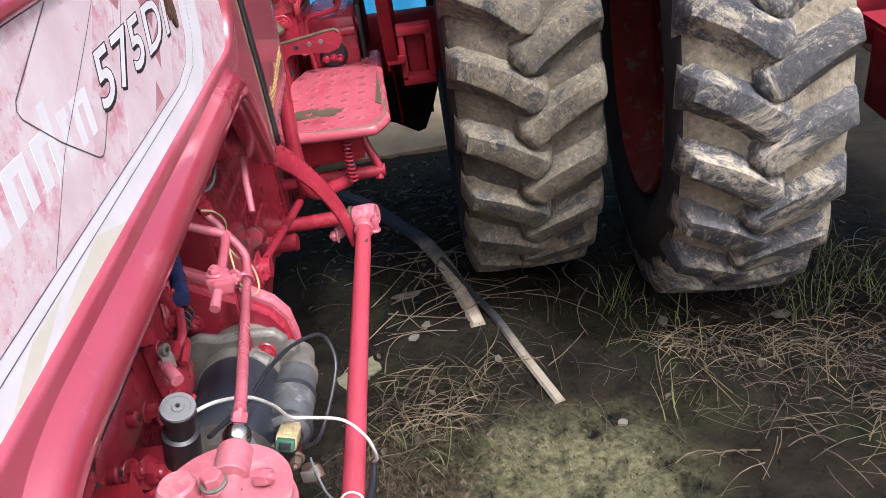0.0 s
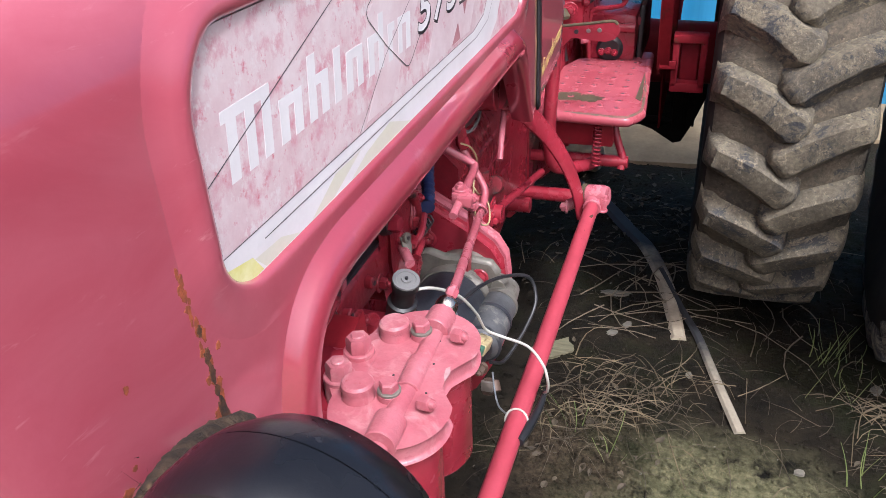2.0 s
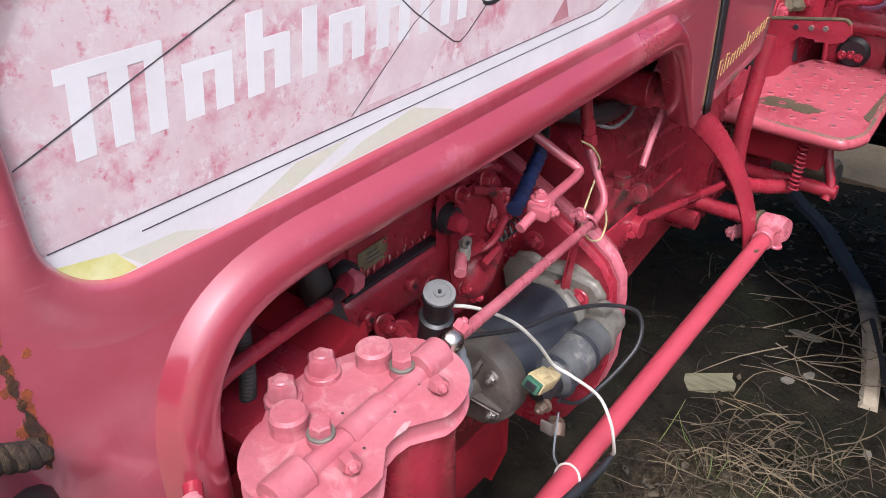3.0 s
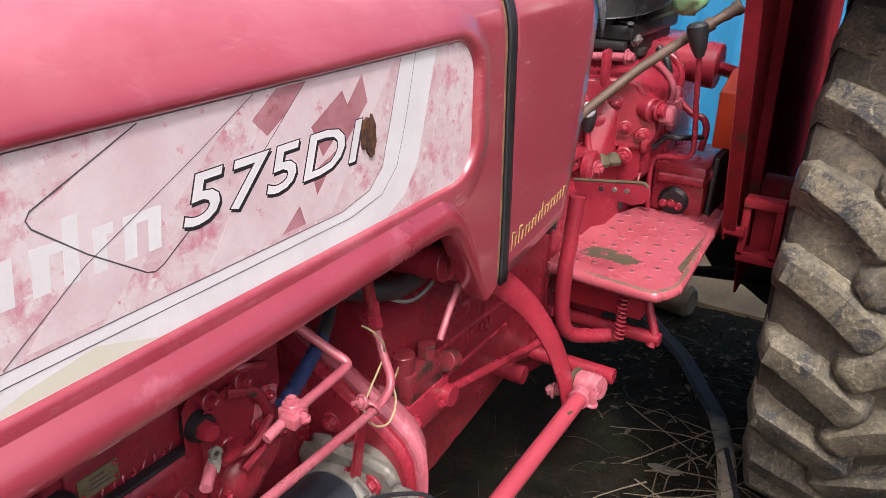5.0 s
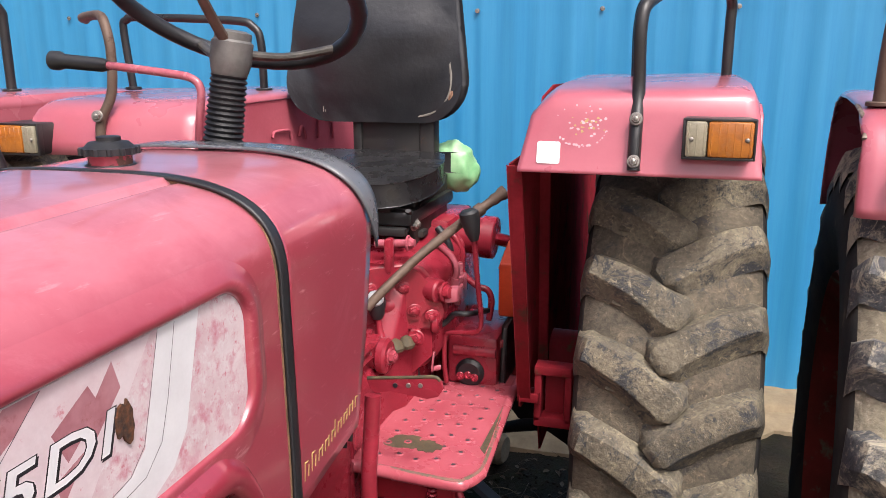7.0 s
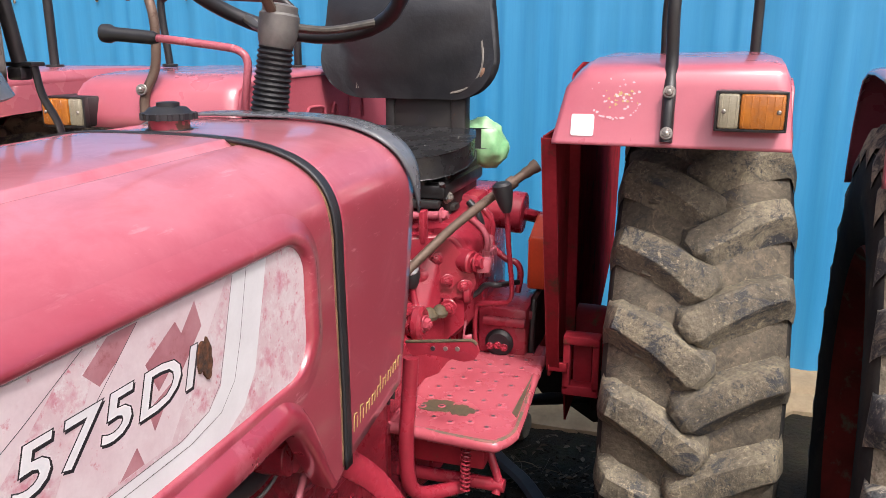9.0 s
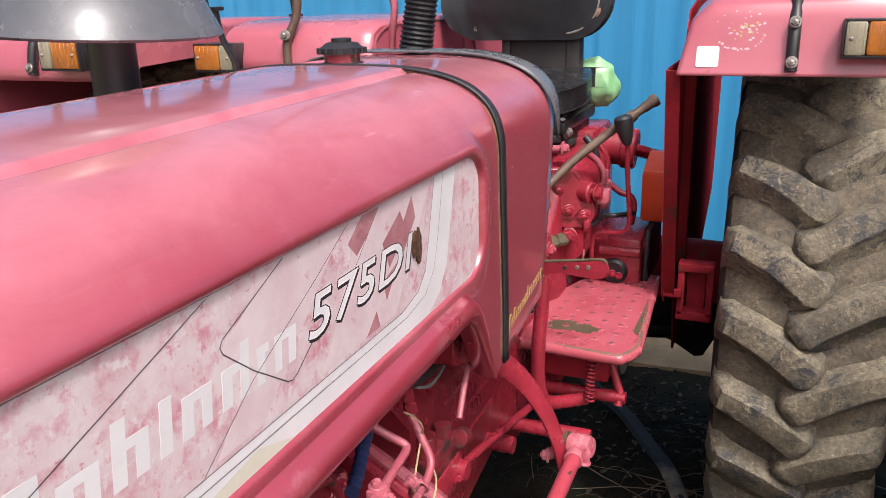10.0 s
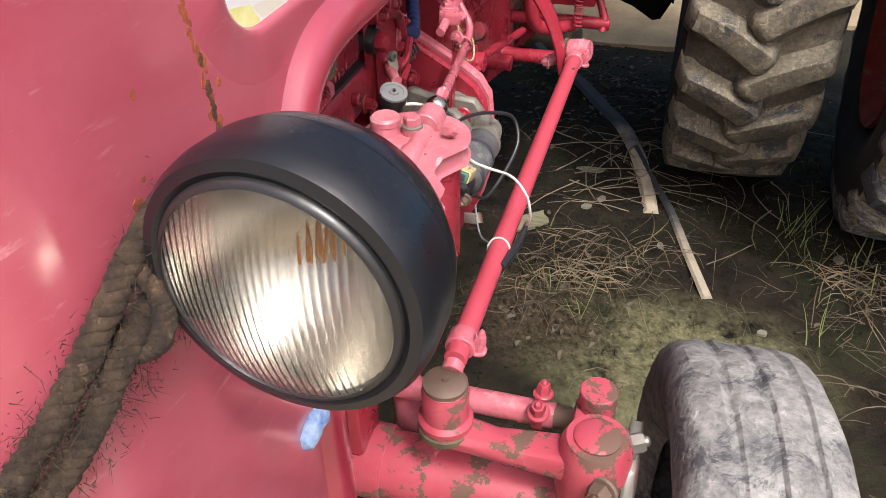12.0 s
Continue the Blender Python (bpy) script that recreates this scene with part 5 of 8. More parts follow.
for k in range(9):
    # worn raised casting marks
    y = 0.082 + 0.0105 * k
    part("cast_mark", tube([(0.1815, y, 0.9500 + rn.uniform(0, 0.002)), (0.1832, y + rn.uniform(-0.003, 0.003), 0.9535), (0.1815, y + rn.uniform(0.001, 0.005), 0.9575)], rn.uniform(0.0013, 0.0019), 6, 4), pump_red, pump)
for k in range(4):
    y = 0.048 + 0.044 * k
    part("valve_holder", lathe((0.150, y, 0.998), (0.158, y, 1.036), [(0.017, 0), (0.017, 0.25), (0.012, 0.32), (0.012, 0.6), (0.009, 0.65), (0.009, 0.9), (0.007, 1)], 14), pump_red, pump)
    part("valve_clamp", lathe((0.172, y + 0.022, 0.996), (0.184, y + 0.022, 1.000), [(0.0085, 0), (0.0085, 0.5), (0.0050, 0.55), (0.0050, 1)], 12), pump_red, pump)
    part("injector_pipe", tube([(0.158, y, 1.032), (0.158, y - 0.01, 1.06), (0.11, y - 0.03, 1.085), (0.05, y - 0.05, 1.07)], 0.0042, 8, 6), pump_red, pump)
# feed banjo with its stub and black sleeve
part("feed_collar", lathe((0.172, 0.056, 0.966), (0.190, 0.054, 0.9655), [(0.0145, 0), (0.0145, 0.8), (0.012, 1)], 24), rubber, pump, "black sealing collar")
part("feed_bolt", hexbolt((0.189, 0.054, 0.9655), (1, -0.18, 0.08), 0.0118, 0.011, False, False), pale_red, pump, "large red hex bolt")
part("feed_stub", tube([(0.188, 0.050, 0.967), (0.197, 0.040, 0.970), (0.206, 0.024, 0.9735)], [0.0085, 0.0085, 0.0070], 12, 6), cast_red, pump)
part("feed_sleeve", tube([(0.205, 0.026, 0.973), (0.212, 0.010, 0.978), (0.219, -0.003, 0.984)], 0.0062, 12, 6), rubber, pump, "black rubber sleeve on the pipe")
for y, z in ((0.131, 0.920), (0.068, 0.917)):
    b = part("rail_boss", lathe((0.182, y, z), (0.199, y, z), [(0.0115, 0), (0.0100, 0.35), (0.0078, 0.45), (0.0078, 0.9), (0.0062, 1)], 18), pump_red, pump)
    part("boss_socket", cyl((0.1985, y, z), (0.2000, y, z), 0.0030, 6), ink, b, "dark socket")
# governor end: a thick rounded flange with lugs, bolts and a curved rib
gov = [(0.186, 0.985), (0.200, 1.000), (0.232, 1.004), (0.262, 0.992), (0.284, 0.966), (0.298, 0.930), (0.303, 0.893), (0.292, 0.866), (0.266, 0.848), (0.236, 0.838), (0.206, 0.842), (0.190, 0.864), (0.184, 0.905)]
part("governor_flange", prism(gov, "x", 0.150, 0.188, 0.007, 3), pump_red, pump)
part("governor_cover", prism([(0.242 + (y - 0.242) * 0.80, 0.918 + (z - 0.918) * 0.80) for y, z in gov], "x", 0.186, 0.1965, 0.006, 3), pump_red, pump)
part("governor_rib", tube([(0.196, 0.225, 0.985), (0.201, 0.255, 0.974), (0.201, 0.272, 0.945), (0.197, 0.278, 0.91)], 0.0065, 10, 8), pump_red, pump)
part("governor_dome", lathe((0.190, 0.236, 0.880), (0.212, 0.236, 0.880), [(0.031, 0), (0.029, 0.5), (0.023, 0.85), (0.012, 1)], 26), pump_red, pump)
for k, (y, z) in enumerate(((0.221, 0.929), (0.262, 0.930), (0.252, 0.877), (0.232, 0.853), (0.210, 0.876), (0.290, 0.905), (0.276, 0.958), (0.204, 0.990), (0.246, 0.990))):
    part("governor_lug", lathe((0.180, y, z), (0.199, y, z), [(0.0105, 0), (0.0098, 0.7), (0.0080, 1)], 14), pump_red, pump)
    part("governor_bolt", hexbolt((0.199, y, z), (1, 0.1 * (k % 3 - 1), 0.1), 0.0062 + 0.0008 * (k % 3), 0.009), cast_red if k % 3 == 0 else pump_red, pump)
part("cover_collar", lathe((0.180, 0.196, 0.964), (0.198, 0.195, 0.963), [(0.0175, 0), (0.0165, 0.6), (0.014, 1)], 22), rubber, pump, "black oily collar")
part("cover_plug", hexbolt((0.197, 0.195, 0.963), (1, -0.1, 0.05), 0.0110, 0.013, False, False), cast_red, pump, "red hex plug")
part("alloy_union", join(cyl((0.160, 0.208, 0.968), (0.163, 0.206, 0.990), 0.0080, 14), cyl((0.1625, 0.2065, 0.982), (0.1635, 0.2060, 0.996), 0.0100, 6)), alloy, pump, "dull alloy union")
part("lever_pin", cyl((0.214, 0.186, 0.937), (0.232, 0.160, 0.933), 0.0062, 14), pale_red, pump)
part("lever_clip", join(tube([(0.216, 0.188, 0.952), (0.220, 0.184, 0.942), (0.221, 0.180, 0.934)], 0.0062, 10, 5, 0.4), cyl((0.217, 0.187, 0.9505), (0.2215, 0.186, 0.951), 0.0065, 14)), alloy, pump, "dull grey metal clip")
part("lever_hole", cyl((0.2212, 0.186, 0.951), (0.2222, 0.1858, 0.951), 0.0026, 10), ink, pump)
part("stop_lever", tube([(0.200, 0.222, 0.930), (0.216, 0.212, 0.934), (0.222, 0.190, 0.937)], [0.009, 0.008, 0.006], 10, 5, 0.6), pump_red, pump)
for a, b, c in (((0.198, 0.215, 0.915), (0.216, 0.235, 0.925), (0.212, 0.268, 0.940)), ((0.198, 0.262, 0.905), (0.214, 0.250, 0.912), (0.216, 0.222, 0.905)), ((0.180, 0.235, 0.995), (0.200, 0.250, 1.004), (0.190, 0.285, 0.985))):
    part("linkage", tube([a, b, c], 0.0046, 8, 5), pump_red, pump)
part("link_tab", prism([(0.258, 0.938), (0.286, 0.945), (0.290, 0.962), (0.266, 0.968)], "x", 0.198, 0.202, 0.001), pale_red, pump, "flat faded link tab")
for p, d, w in (((0.196, 0.088, 0.898), (1, -0.2, 0.2), 0.0085), ((0.205, 0.098, 0.885), (1, -0.4, 0.2), 0.0105), ((0.19, 0.165, 0.898), (1, 0, 0), 0.008)):
    part("union_nut", hexbolt(p, d, w, w * 1.3), pump_red, pump)
part("seam_ledge", tube([(0.132, -0.04, 0.955), (0.134, 0.10, 0.972), (0.136, 0.26, 0.99)], 0.006, 8, 4), grimy_red, pump)
# long seam ledge behind the pump, side cover
part("side_cover", prism([(-0.05, 0.965), (0.30, 1.0), (0.36, 1.0), (0.36, 0.90), (0.30, 0.86), (-0.05, 0.86)], "x", 0.105, 0.134, 0.004), grimy_red, tractor)
# lift pump with its grey priming knob
primer = part("priming_pump", lathe((0.225, 0.125, 0.865), (0.247, 0.108, 0.944), [(0.0165, 0), (0.0165, 0.6), (0.013, 0.62), (0.013, 0.88), (0.0152, 0.9), (0.0152, 1)], 24), rubber, tractor, "black priming pump with a grey knob")
part("knob_eye", cyl((0.2479, 0.1073, 0.9468), (0.2486, 0.1067, 0.9495), 0.0018, 8), ink, primer)
part("knob_face", lathe((0.2468, 0.1082, 0.9435), (0.2482, 0.1070, 0.9485), [(0.0152, 0), (0.0148, 0.6), (0.0110, 0.65), (0.0105, 0.5), (0.0055, 0.5), (0.005, 0.75), (0.003, 0.75)], 24), grey_plastic, primer, "grey ringed knob face")
part("lift_pump", join(box(0.165, 0.225, 0.085, 0.150, 0.82, 0.872, 0.008), cyl((0.20, 0.12, 0.80), (0.20, 0.12, 0.83), 0.024, 18)), cast_red, tractor)
# hoses in the dark front of the bay
part("coolant_hose", tube([(0.158, 0.018, 1.05), (0.174, 0.021, 0.994), (0.186, 0.024, 0.952), (0.197, 0.027, 0.912), (0.204, 0.027, 0.845)], 0.0146, 18, 8), mat("perished_rubber", (0.020, 0.017, 0.015), (0.036, 0.030, 0.025), 9, 0.62, 0.1, 0, 0.2, 140), tractor, "black rubber hose")
cond = [(0.212, -0.080, 1.07), (0.219, -0.085, 1.015), (0.221, -0.089, 0.963), (0.221, -0.100, 0.912), (0.218, -0.110, 0.84)]
part("corrugated_conduit", tube(cond, [0.0068 if k % 2 else 0.0052 for k in range(121)], 12, 30), mat("dusty_conduit", (0.030, 0.028, 0.027), (0.055, 0.050, 0.046), 20, 0.6, 0.08, 0, 0.1, 160), tractor, "black corrugated cable conduit")
part("radiator_side", box(-0.21, 0.19, -0.34, -0.25, 0.62, 1.22, 0.006), black_metal, tractor, "black radiator core and cowl")
# cowl in black rather than red: the bay's darkness put into its colour
part("fan_cowl", box(-0.20, 0.185, -0.25, -0.18, 0.66, 1.16, 0.01), black_metal, tractor)
part("battery_tray", prism([(-0.13, 0.90), (0.02, 0.955), (0.03, 0.87), (-0.12, 0.82)], "x", 0.13, 0.235, 0.004), dark_red, tractor, "dark red bracket behind the filter")
# ---- twin fuel filter ----
def capsule(c0, c1, r, extra=(), n=40):
    (x0, y0), (x1, y1) = c0, c1
    pts = [(x0 + r * math.cos(radians(a)), y0 + r * math.sin(radians(a))) for a in np.linspace(180, 372, n)]
    w = [(0.353, -0.092), (0.3515, -0.079), (0.353, -0.066)]
    pts += w + [(x1 + r * math.cos(radians(a)), y1 + r * math.sin(radians(a))) for a in np.linspace(-12, 178, n)]
    return pts + list(extra)


head = part("filter_head", prism(capsule((0.323, -0.122), (0.322, -0.034), 0.046, [(0.270, -0.048), (0.264, -0.066), (0.264, -0.096), (0.270, -0.112)]), "z", 0.958, 0.976, 0.004, 3), head_pink, tractor, "pink-red twin fuel filter head")
ridge = join(cyl((0.331, -0.185, 0.973), (0.326, 0.006, 0.973), 0.0090, 20), cyl((0.332, -0.168, 0.978), (0.331, -0.140, 0.978), 0.0135, 20), cyl((0.3262, -0.020, 0.978), (0.3258, 0.007, 0.978), 0.0132, 24), cyl((0.327, -0.06, 0.974), (0.329, -0.10, 0.974), 0.0105, 16))
part("head_passage", ridge, head_pink, head)
for x, y in ((0.294, -0.117), (0.293, -0.031)):
    part("head_plug", lathe((x, y, 0.972), (x, y, 0.992), [(0.0150, 0), (0.0135, 0.3), (0.0128, 0.6), (0.0138, 0.64), (0.0138, 0.88), (0.0118, 1)], 22), head_pink, head)
for x, y in ((0.319, -0.112), (0.317, -0.027)):
    b = part("bleed_screw", join(cyl((x, y, 0.970), (x, y, 0.982), 0.0098, 20), lathe((x, y, 0.984), (x, y, 0.9925), [(0.0080, 0), (0.0080, 0.85), (0.0068, 1)], 6, 0.2)), head_pink, head)
    part("washer", cyl((x, y, 0.9815), (x, y, 0.9845), 0.0098, 20), alloy, b, "bare metal washer")
for x, y in ((0.349, -0.118), (0.348, -0.026)):
    part("side_plug", hexbolt((x, y, 0.982), (1, -0.5, 0.35), 0.0068, 0.011, False), head_pink, head)
for x, y in ((0.272, -0.064), (0.270, -0.101)):
    b = part("mount_bolt", join(cyl((x, y, 0.955), (x, y, 0.9805), 0.0138, 24), lathe((x, y, 0.980), (x, y, 0.994), [(0.0112, 0), (0.0112, 0.80), (0.0098, 1)], 6, 0.35), cyl((x, y, 0.9935), (x, y, 0.9962), 0.0062, 16, 0.2)), head_pink, head)
part("mount_bracket", box(0.15, 0.285, -0.135, -0.035, 0.932, 0.956, 0.004), cast_red, head)
for x, y in ((0.324, -0.122), (0.323, -0.034)):
    part("filter_bowl", lathe((x, y, 0.957), (x, y, 0.838), [(0.0385, 0), (0.0415, 0.02), (0.0415, 0.07), (0.0395, 0.09), (0.0390, 0.88), (0.034, 0.95), (0.012, 1.0)], 36), cast_red, head, "red filter bowl")
    part("drain_plug", hexbolt((x, y, 0.840), (0, 0, -1), 0.010, 0.014), cast_red, head)
for x, y in ((0.340, -0.062), (0.346, -0.10), (0.335, -0.03), (0.312, -0.085)):
    part("paint_fleck", cyl((x, y, 0.9755), (x, y, 0.9765), 0.0011, 7), ink, head)
part("cast_line", tube([(0.290, -0.092, 0.9752), (0.288, -0.06, 0.9752)], 0.0012, 6, 0), head_pink, head)
scuff = mat("chalky_scuff", (0.44, 0.34, 0.33), (0.38, 0.22, 0.23), 60, 0.8, 0.05, 0, 0.3, 160)
part("paint_chip", prism([(0.3560, -0.082), (0.3572, -0.070), (0.3548, -0.062), (0.3520, -0.066), (0.3532, -0.075)], "z", 0.9755, 0.9764, 0), scuff, head, "chalky scuffed paint edge")
head.location = (-0.007, 0.010, -0.006)
# unions and pipes
part("banjo_union", lathe((0.3178, 0.0205, 0.9740), (0.3178, 0.0425, 0.9715), [(0.0110 * math.sin(radians(a)), 0.5 - 0.5 * math.cos(radians(a))) for a in range(12, 170, 12)], 24), bright_steel, tractor, "bright steel ball union")
part("banjo_bolt", hexbolt((0.3195, 0.040, 0.9795), (0.25, 0.6, 0.75), 0.0064, 0.008, False), pale_red, tractor)
part("fuel_pipe", tube([(0.3165, 0.041, 0.969), (0.302, 0.12, 0.950), (0.275, 0.262, 0.917), (0.253, 0.378, 0.890), (0.247, 0.415, 0.886), (0.243, 0.438, 0.900), (0.222, 0.450, 0.930), (0.202, 0.462, 0.958), (0.197, 0.450, 1.03), (0.19, 0.43, 1.10)], 0.0055, 12, 8), pale_red, tractor, "pink-red fuel return pipe")
part("pipe_nut", lathe((0.2075, 0.459, 0.950), (0.2005, 0.461, 0.985), [(0.0062, 0), (0.0095, 0.1), (0.0095, 0.45), (0.0075, 0.5), (0.0085, 0.6), (0.0085, 1)], 6), cast_red, tractor)
part("pipe_upper", tube([(0.2012, 0.4605, 0.975), (0.197, 0.450, 1.03), (0.19, 0.43, 1.10)], 0.0078, 12, 6), grimy_red, tractor)
part("inlet_union", lathe((0.331, -0.183, 0.978), (0.332, -0.207, 0.976), [(0.010, 0), (0.0135, 0.2), (0.0135, 0.7), (0.009, 1)], 20), pale_red, tractor)
part("inlet_bolt", hexbolt((0.333, -0.200, 0.968), (0.5, -0.6, -0.2), 0.012, 0.014, False), pale_red, tractor)
part("front_pipe", tube([(0.325, -0.198, 0.975), (0.30, -0.192, 0.972), (0.268, -0.172, 0.980), (0.252, -0.150, 0.998), (0.245, -0.120, 1.005), (0.231, -0.05, 0.995), (0.219, -0.002, 0.984)], 0.0062, 12, 8), cast_red, tractor, "red fuel feed pipe looping to the pump")
part("pipe_sleeve", tube([(0.312, -0.196, 0.9735), (0.297, -0.1915, 0.973), (0.287, -0.187, 0.974)], 0.0070, 12, 6), head_pink, tractor, "chalky faded patch on the pipe")
tail_grey = mat("bluish_grey_hose", (0.15, 0.165, 0.18), (0.10, 0.11, 0.12), 40, 0.6, 0.08, 0, 0.2, 160)
part("hose_tail", tube([(0.319, 0.038, 0.966), (0.3245, 0.043, 0.940), (0.3245, 0.044, 0.915), (0.316, 0.040, 0.892)], [0.0048 if k % 6 < 4 else 0.0040 for k in range(25)], 12, 8), tail_grey, tractor, "short ribbed grey hose")
# clamp and bracket on the return pipe
part("pipe_bracket", prism([(0.366, 0.790), (0.382, 0.787), (0.404, 0.895), (0.394, 0.900)], "x", 0.232, 0.236, 0.001), cast_red, tractor)
part("bracket_foot", prism([(0.356, 0.778), (0.388, 0.774), (0.388, 0.800), (0.372, 0.806)], "x", 0.222, 0.2265, 0.001), cast_red, tractor)
part("pipe_clip", join(tube([(0.236, 0.384, 0.902), (0.252, 0.390, 0.899), (0.257, 0.396, 0.886), (0.246, 0.396, 0.880), (0.236, 0.390, 0.884)], 0.0035, 8, 5, 0.5), hexbolt((0.240, 0.384, 0.900), (-0.2, -1, 0.3), 0.0065, 0.007), cyl((0.238, 0.37, 0.905), (0.240, 0.392, 0.899), 0.0032, 8)), pale_red, tractor)
part("brace_rod", tube([(0.272, 0.200, 0.9785), (0.272, 0.235, 0.985), (0.266, 0.29, 0.983), (0.261, 0.328, 0.981), (0.256, 0.337, 0.984), (0.235, 0.330, 0.998), (0.19, 0.315, 1.03)], 0.0052, 10, 6), pale_red, tractor, "pink-red throttle rod")
part("rod_block", join(box(0.262, 0.282, 0.226, 0.248, 0.976, 0.994, 0.003), box(0.270, 0.288, 0.220, 0.232, 0.980, 0.992, 0.002), hexbolt((0.270, 0.238, 0.994), (0, 0, 1), 0.0065, 0.007), hexbolt((0.282, 0.236, 0.985), (1, 0, 0), 0.006, 0.008)), pale_red, tractor)
part("rod_spring", tube([(0.205 + 0.007 * math.cos(k * 1.05), 0.262 + 0.0016 * k, 0.914 + 0.007 * math.sin(k * 1.05)) for k in range(30)], 0.0018, 6, 0), black_metal, tractor, "dark coil spring")
part("taped_hose", tube([(0.209, 0.290, 0.939), (0.198, 0.325, 0.943), (0.185, 0.362, 0.948), (0.173, 0.398, 0.954)], [0.0082 + 0.0014 * (k % 3 == 0) for k in range(25)], 14, 8), blue_cloth, tractor, "blue taped hose")
part("hose_end", tube([(0.175, 0.392, 0.953), (0.160, 0.425, 0.962), (0.14, 0.46, 0.978), (0.12, 0.50, 0.99)], 0.0085, 12, 6), rubber, tractor, "black hose beyond the tape")
# ---- starter motor ----
C = Vector((0.213, 0, 0.749))
st = part("starter_motor", lathe(C + Vector((0, 0.232, 0)), C + Vector((0, 0.362, 0)), [(0.0520, 0), (0.0535, 0.03), (0.0535, 0.97), (0.0520, 1)], 48), starter_blue, tractor, "blue-black starter motor with a dusty body")
part("end_plate", lathe(C + Vector((0, 0.240, 0)), C + Vector((0, 0.205, 0)), [(0.0560, 0), (0.0570, 0.08), (0.0570, 0.62), (0.0545, 0.86), (0.050, 0.95), (0.02, 1.0)], 48), brown_cast, st, "oily brown cast end plate")
part("end_boss", join(lathe(C + Vector((0, 0.208, 0)), C + Vector((0, 0.188, 0)), [(0.0165, 0), (0.0140, 0.4), (0.0125, 0.9), (0.0105, 1)], 20), *[moved(prism([(-0.011, 0.010), (0.003, 0.010), (0.003, 0.046), (-0.002, 0.046)], "x", -0.0028, 0.0028, 0.001, 1), pose(*(C + Vector((0, 0.204, 0))), 0, a, 0)) for a in (20, 110, 200, 290)]), brown_cast, st)
part("end_hole", cyl(C + Vector((-0.030, 0.2060, 0.030)), C + Vector((-0.030, 0.2035, 0.030)), 0.0062, 14), ink, st, "dark open screw hole")
for a in (42, 200, 245, 322):
    p = C + Vector((0.040 * math.cos(radians(a)), 0.2060, 0.040 * math.sin(radians(a))))
    part("end_screw", join(hexbolt(p, (0, -1, 0), 0.0062, 0.006), cyl(p, p - Vector((0, 0.011, 0)), 0.0030, 10)), steel, st)
part("nose", lathe(C + Vector((0, 0.360, 0)), C + Vector((0, 0.43, 0)), [(0.055, 0), (0.056, 0.10), (0.056, 0.22), (0.050, 0.30), (0.046, 0.6), (0.052, 0.7), (0.052, 1.0)], 36), alloy, st, "dirty cast alloy nose")
part("flange", prism([(0.138, 0.778), (0.146, 0.796), (0.166, 0.802), (0.19, 0.795), (0.232, 0.797), (0.258, 0.795), (0.268, 0.782), (0.264, 0.762), (0.25, 0.70), (0.20, 0.69), (0.15, 0.72)], "y", 0.392, 0.412, 0.006, 3), alloy, st)
part("flange_bolt", hexbolt((0.247, 0.390, 0.780), (0, -1, 0.1), 0.0092, 0.010), cast_red, st, "red hex bolt")
part("flange_bolt", hexbolt((0.156, 0.429, 0.812), (0.2, -1, 0.1), 0.0098, 0.010), cast_red, st, "red hex bolt")
solenoid_grey = mat("dusty_grey_enamel", (0.10, 0.102, 0.104), (0.055, 0.057, 0.062), 14, 0.55, 0.12, 0.1, 0.3, 120, [((0.20, 0.19, 0.165), 26, 0.56, 0.70, 0.85), ((0.02, 0.02, 0.022), 40, 0.62, 0.70, 0.6)], grain=0.3)
S0, S1 = Vector((0.278, 0.270, 0.744)), Vector((0.278, 0.374, 0.744))
so = part("solenoid", lathe(S0, S1, [(0.018, 0), (0.026, 0.08), (0.0275, 0.12), (0.0275, 0.5), (0.0285, 0.52), (0.0285, 0.60), (0.0275, 0.62), (0.0275, 1)], 30), solenoid_grey, tractor, "dusty grey starter solenoid")
for f0 in (0.08, 0.62):
    c = S0.lerp(S1, f0)
    part("solenoid_band", lathe(c, c + Vector((0, 0.007, 0)), [(0.0275, 0), (0.0295, 0.2), (0.0295, 0.8), (0.0275, 1)], 30), starter_blue, so, "black tape band")
part("solenoid_cap", lathe(S1, S1 + Vector((0, 0.055, 0.004)), [(0.029, 0), (0.029, 0.15), (0.024, 0.3), (0.022, 0.85), (0.014, 1)], 24), alloy, so, "pale alloy solenoid end")
part("solenoid_boot", lathe(S0 + Vector((0, 0.004, 0)), S0 - Vector((0, 0.028, 0)), [(0.020, 0), (0.017, 0.4), (0.016, 0.8), (0.010, 1)], 20), rubber, so)
for d in ((0.010, -0.012), (-0.012, 0.004)):
    p = S0 + Vector((d[0], -0.025, d[1]))
    part("terminal", hexbolt(p, (0, -1, 0), 0.007, 0.012), rusty, so, "rusty terminal nut")
part("link_lug", join(cyl((0.236, 0.368, 0.790), (0.254, 0.364, 0.780), 0.010, 14), cyl((0.276, 0.385, 0.770), (0.276, 0.410, 0.768), 0.011, 14)), alloy, so)
con = part("plug_connector", moved(join(box(-0.016, 0.016, -0.006, 0.045, -0.011, 0.011, 0.003), box(-0.012, 0.012, 0.044, 0.064, -0.008, 0.008, 0.003)), pose(0.294, 0.212, 0.790, -22, 14, -4) @ Matrix.Scale(0.72, 4)), yellow_plastic, tractor, "yellow plug connector with a green socket")
part("latch", moved(join(box(-0.006, 0.006, 0.004, 0.030, 0.0105, 0.0145, 0.001), box(-0.013, 0.013, 0.030, 0.034, 0.0100, 0.0130, 0.001)), pose(0.294, 0.212, 0.790, -22, 14, -4) @ Matrix.Scale(0.72, 4)), yellow_plastic, con)
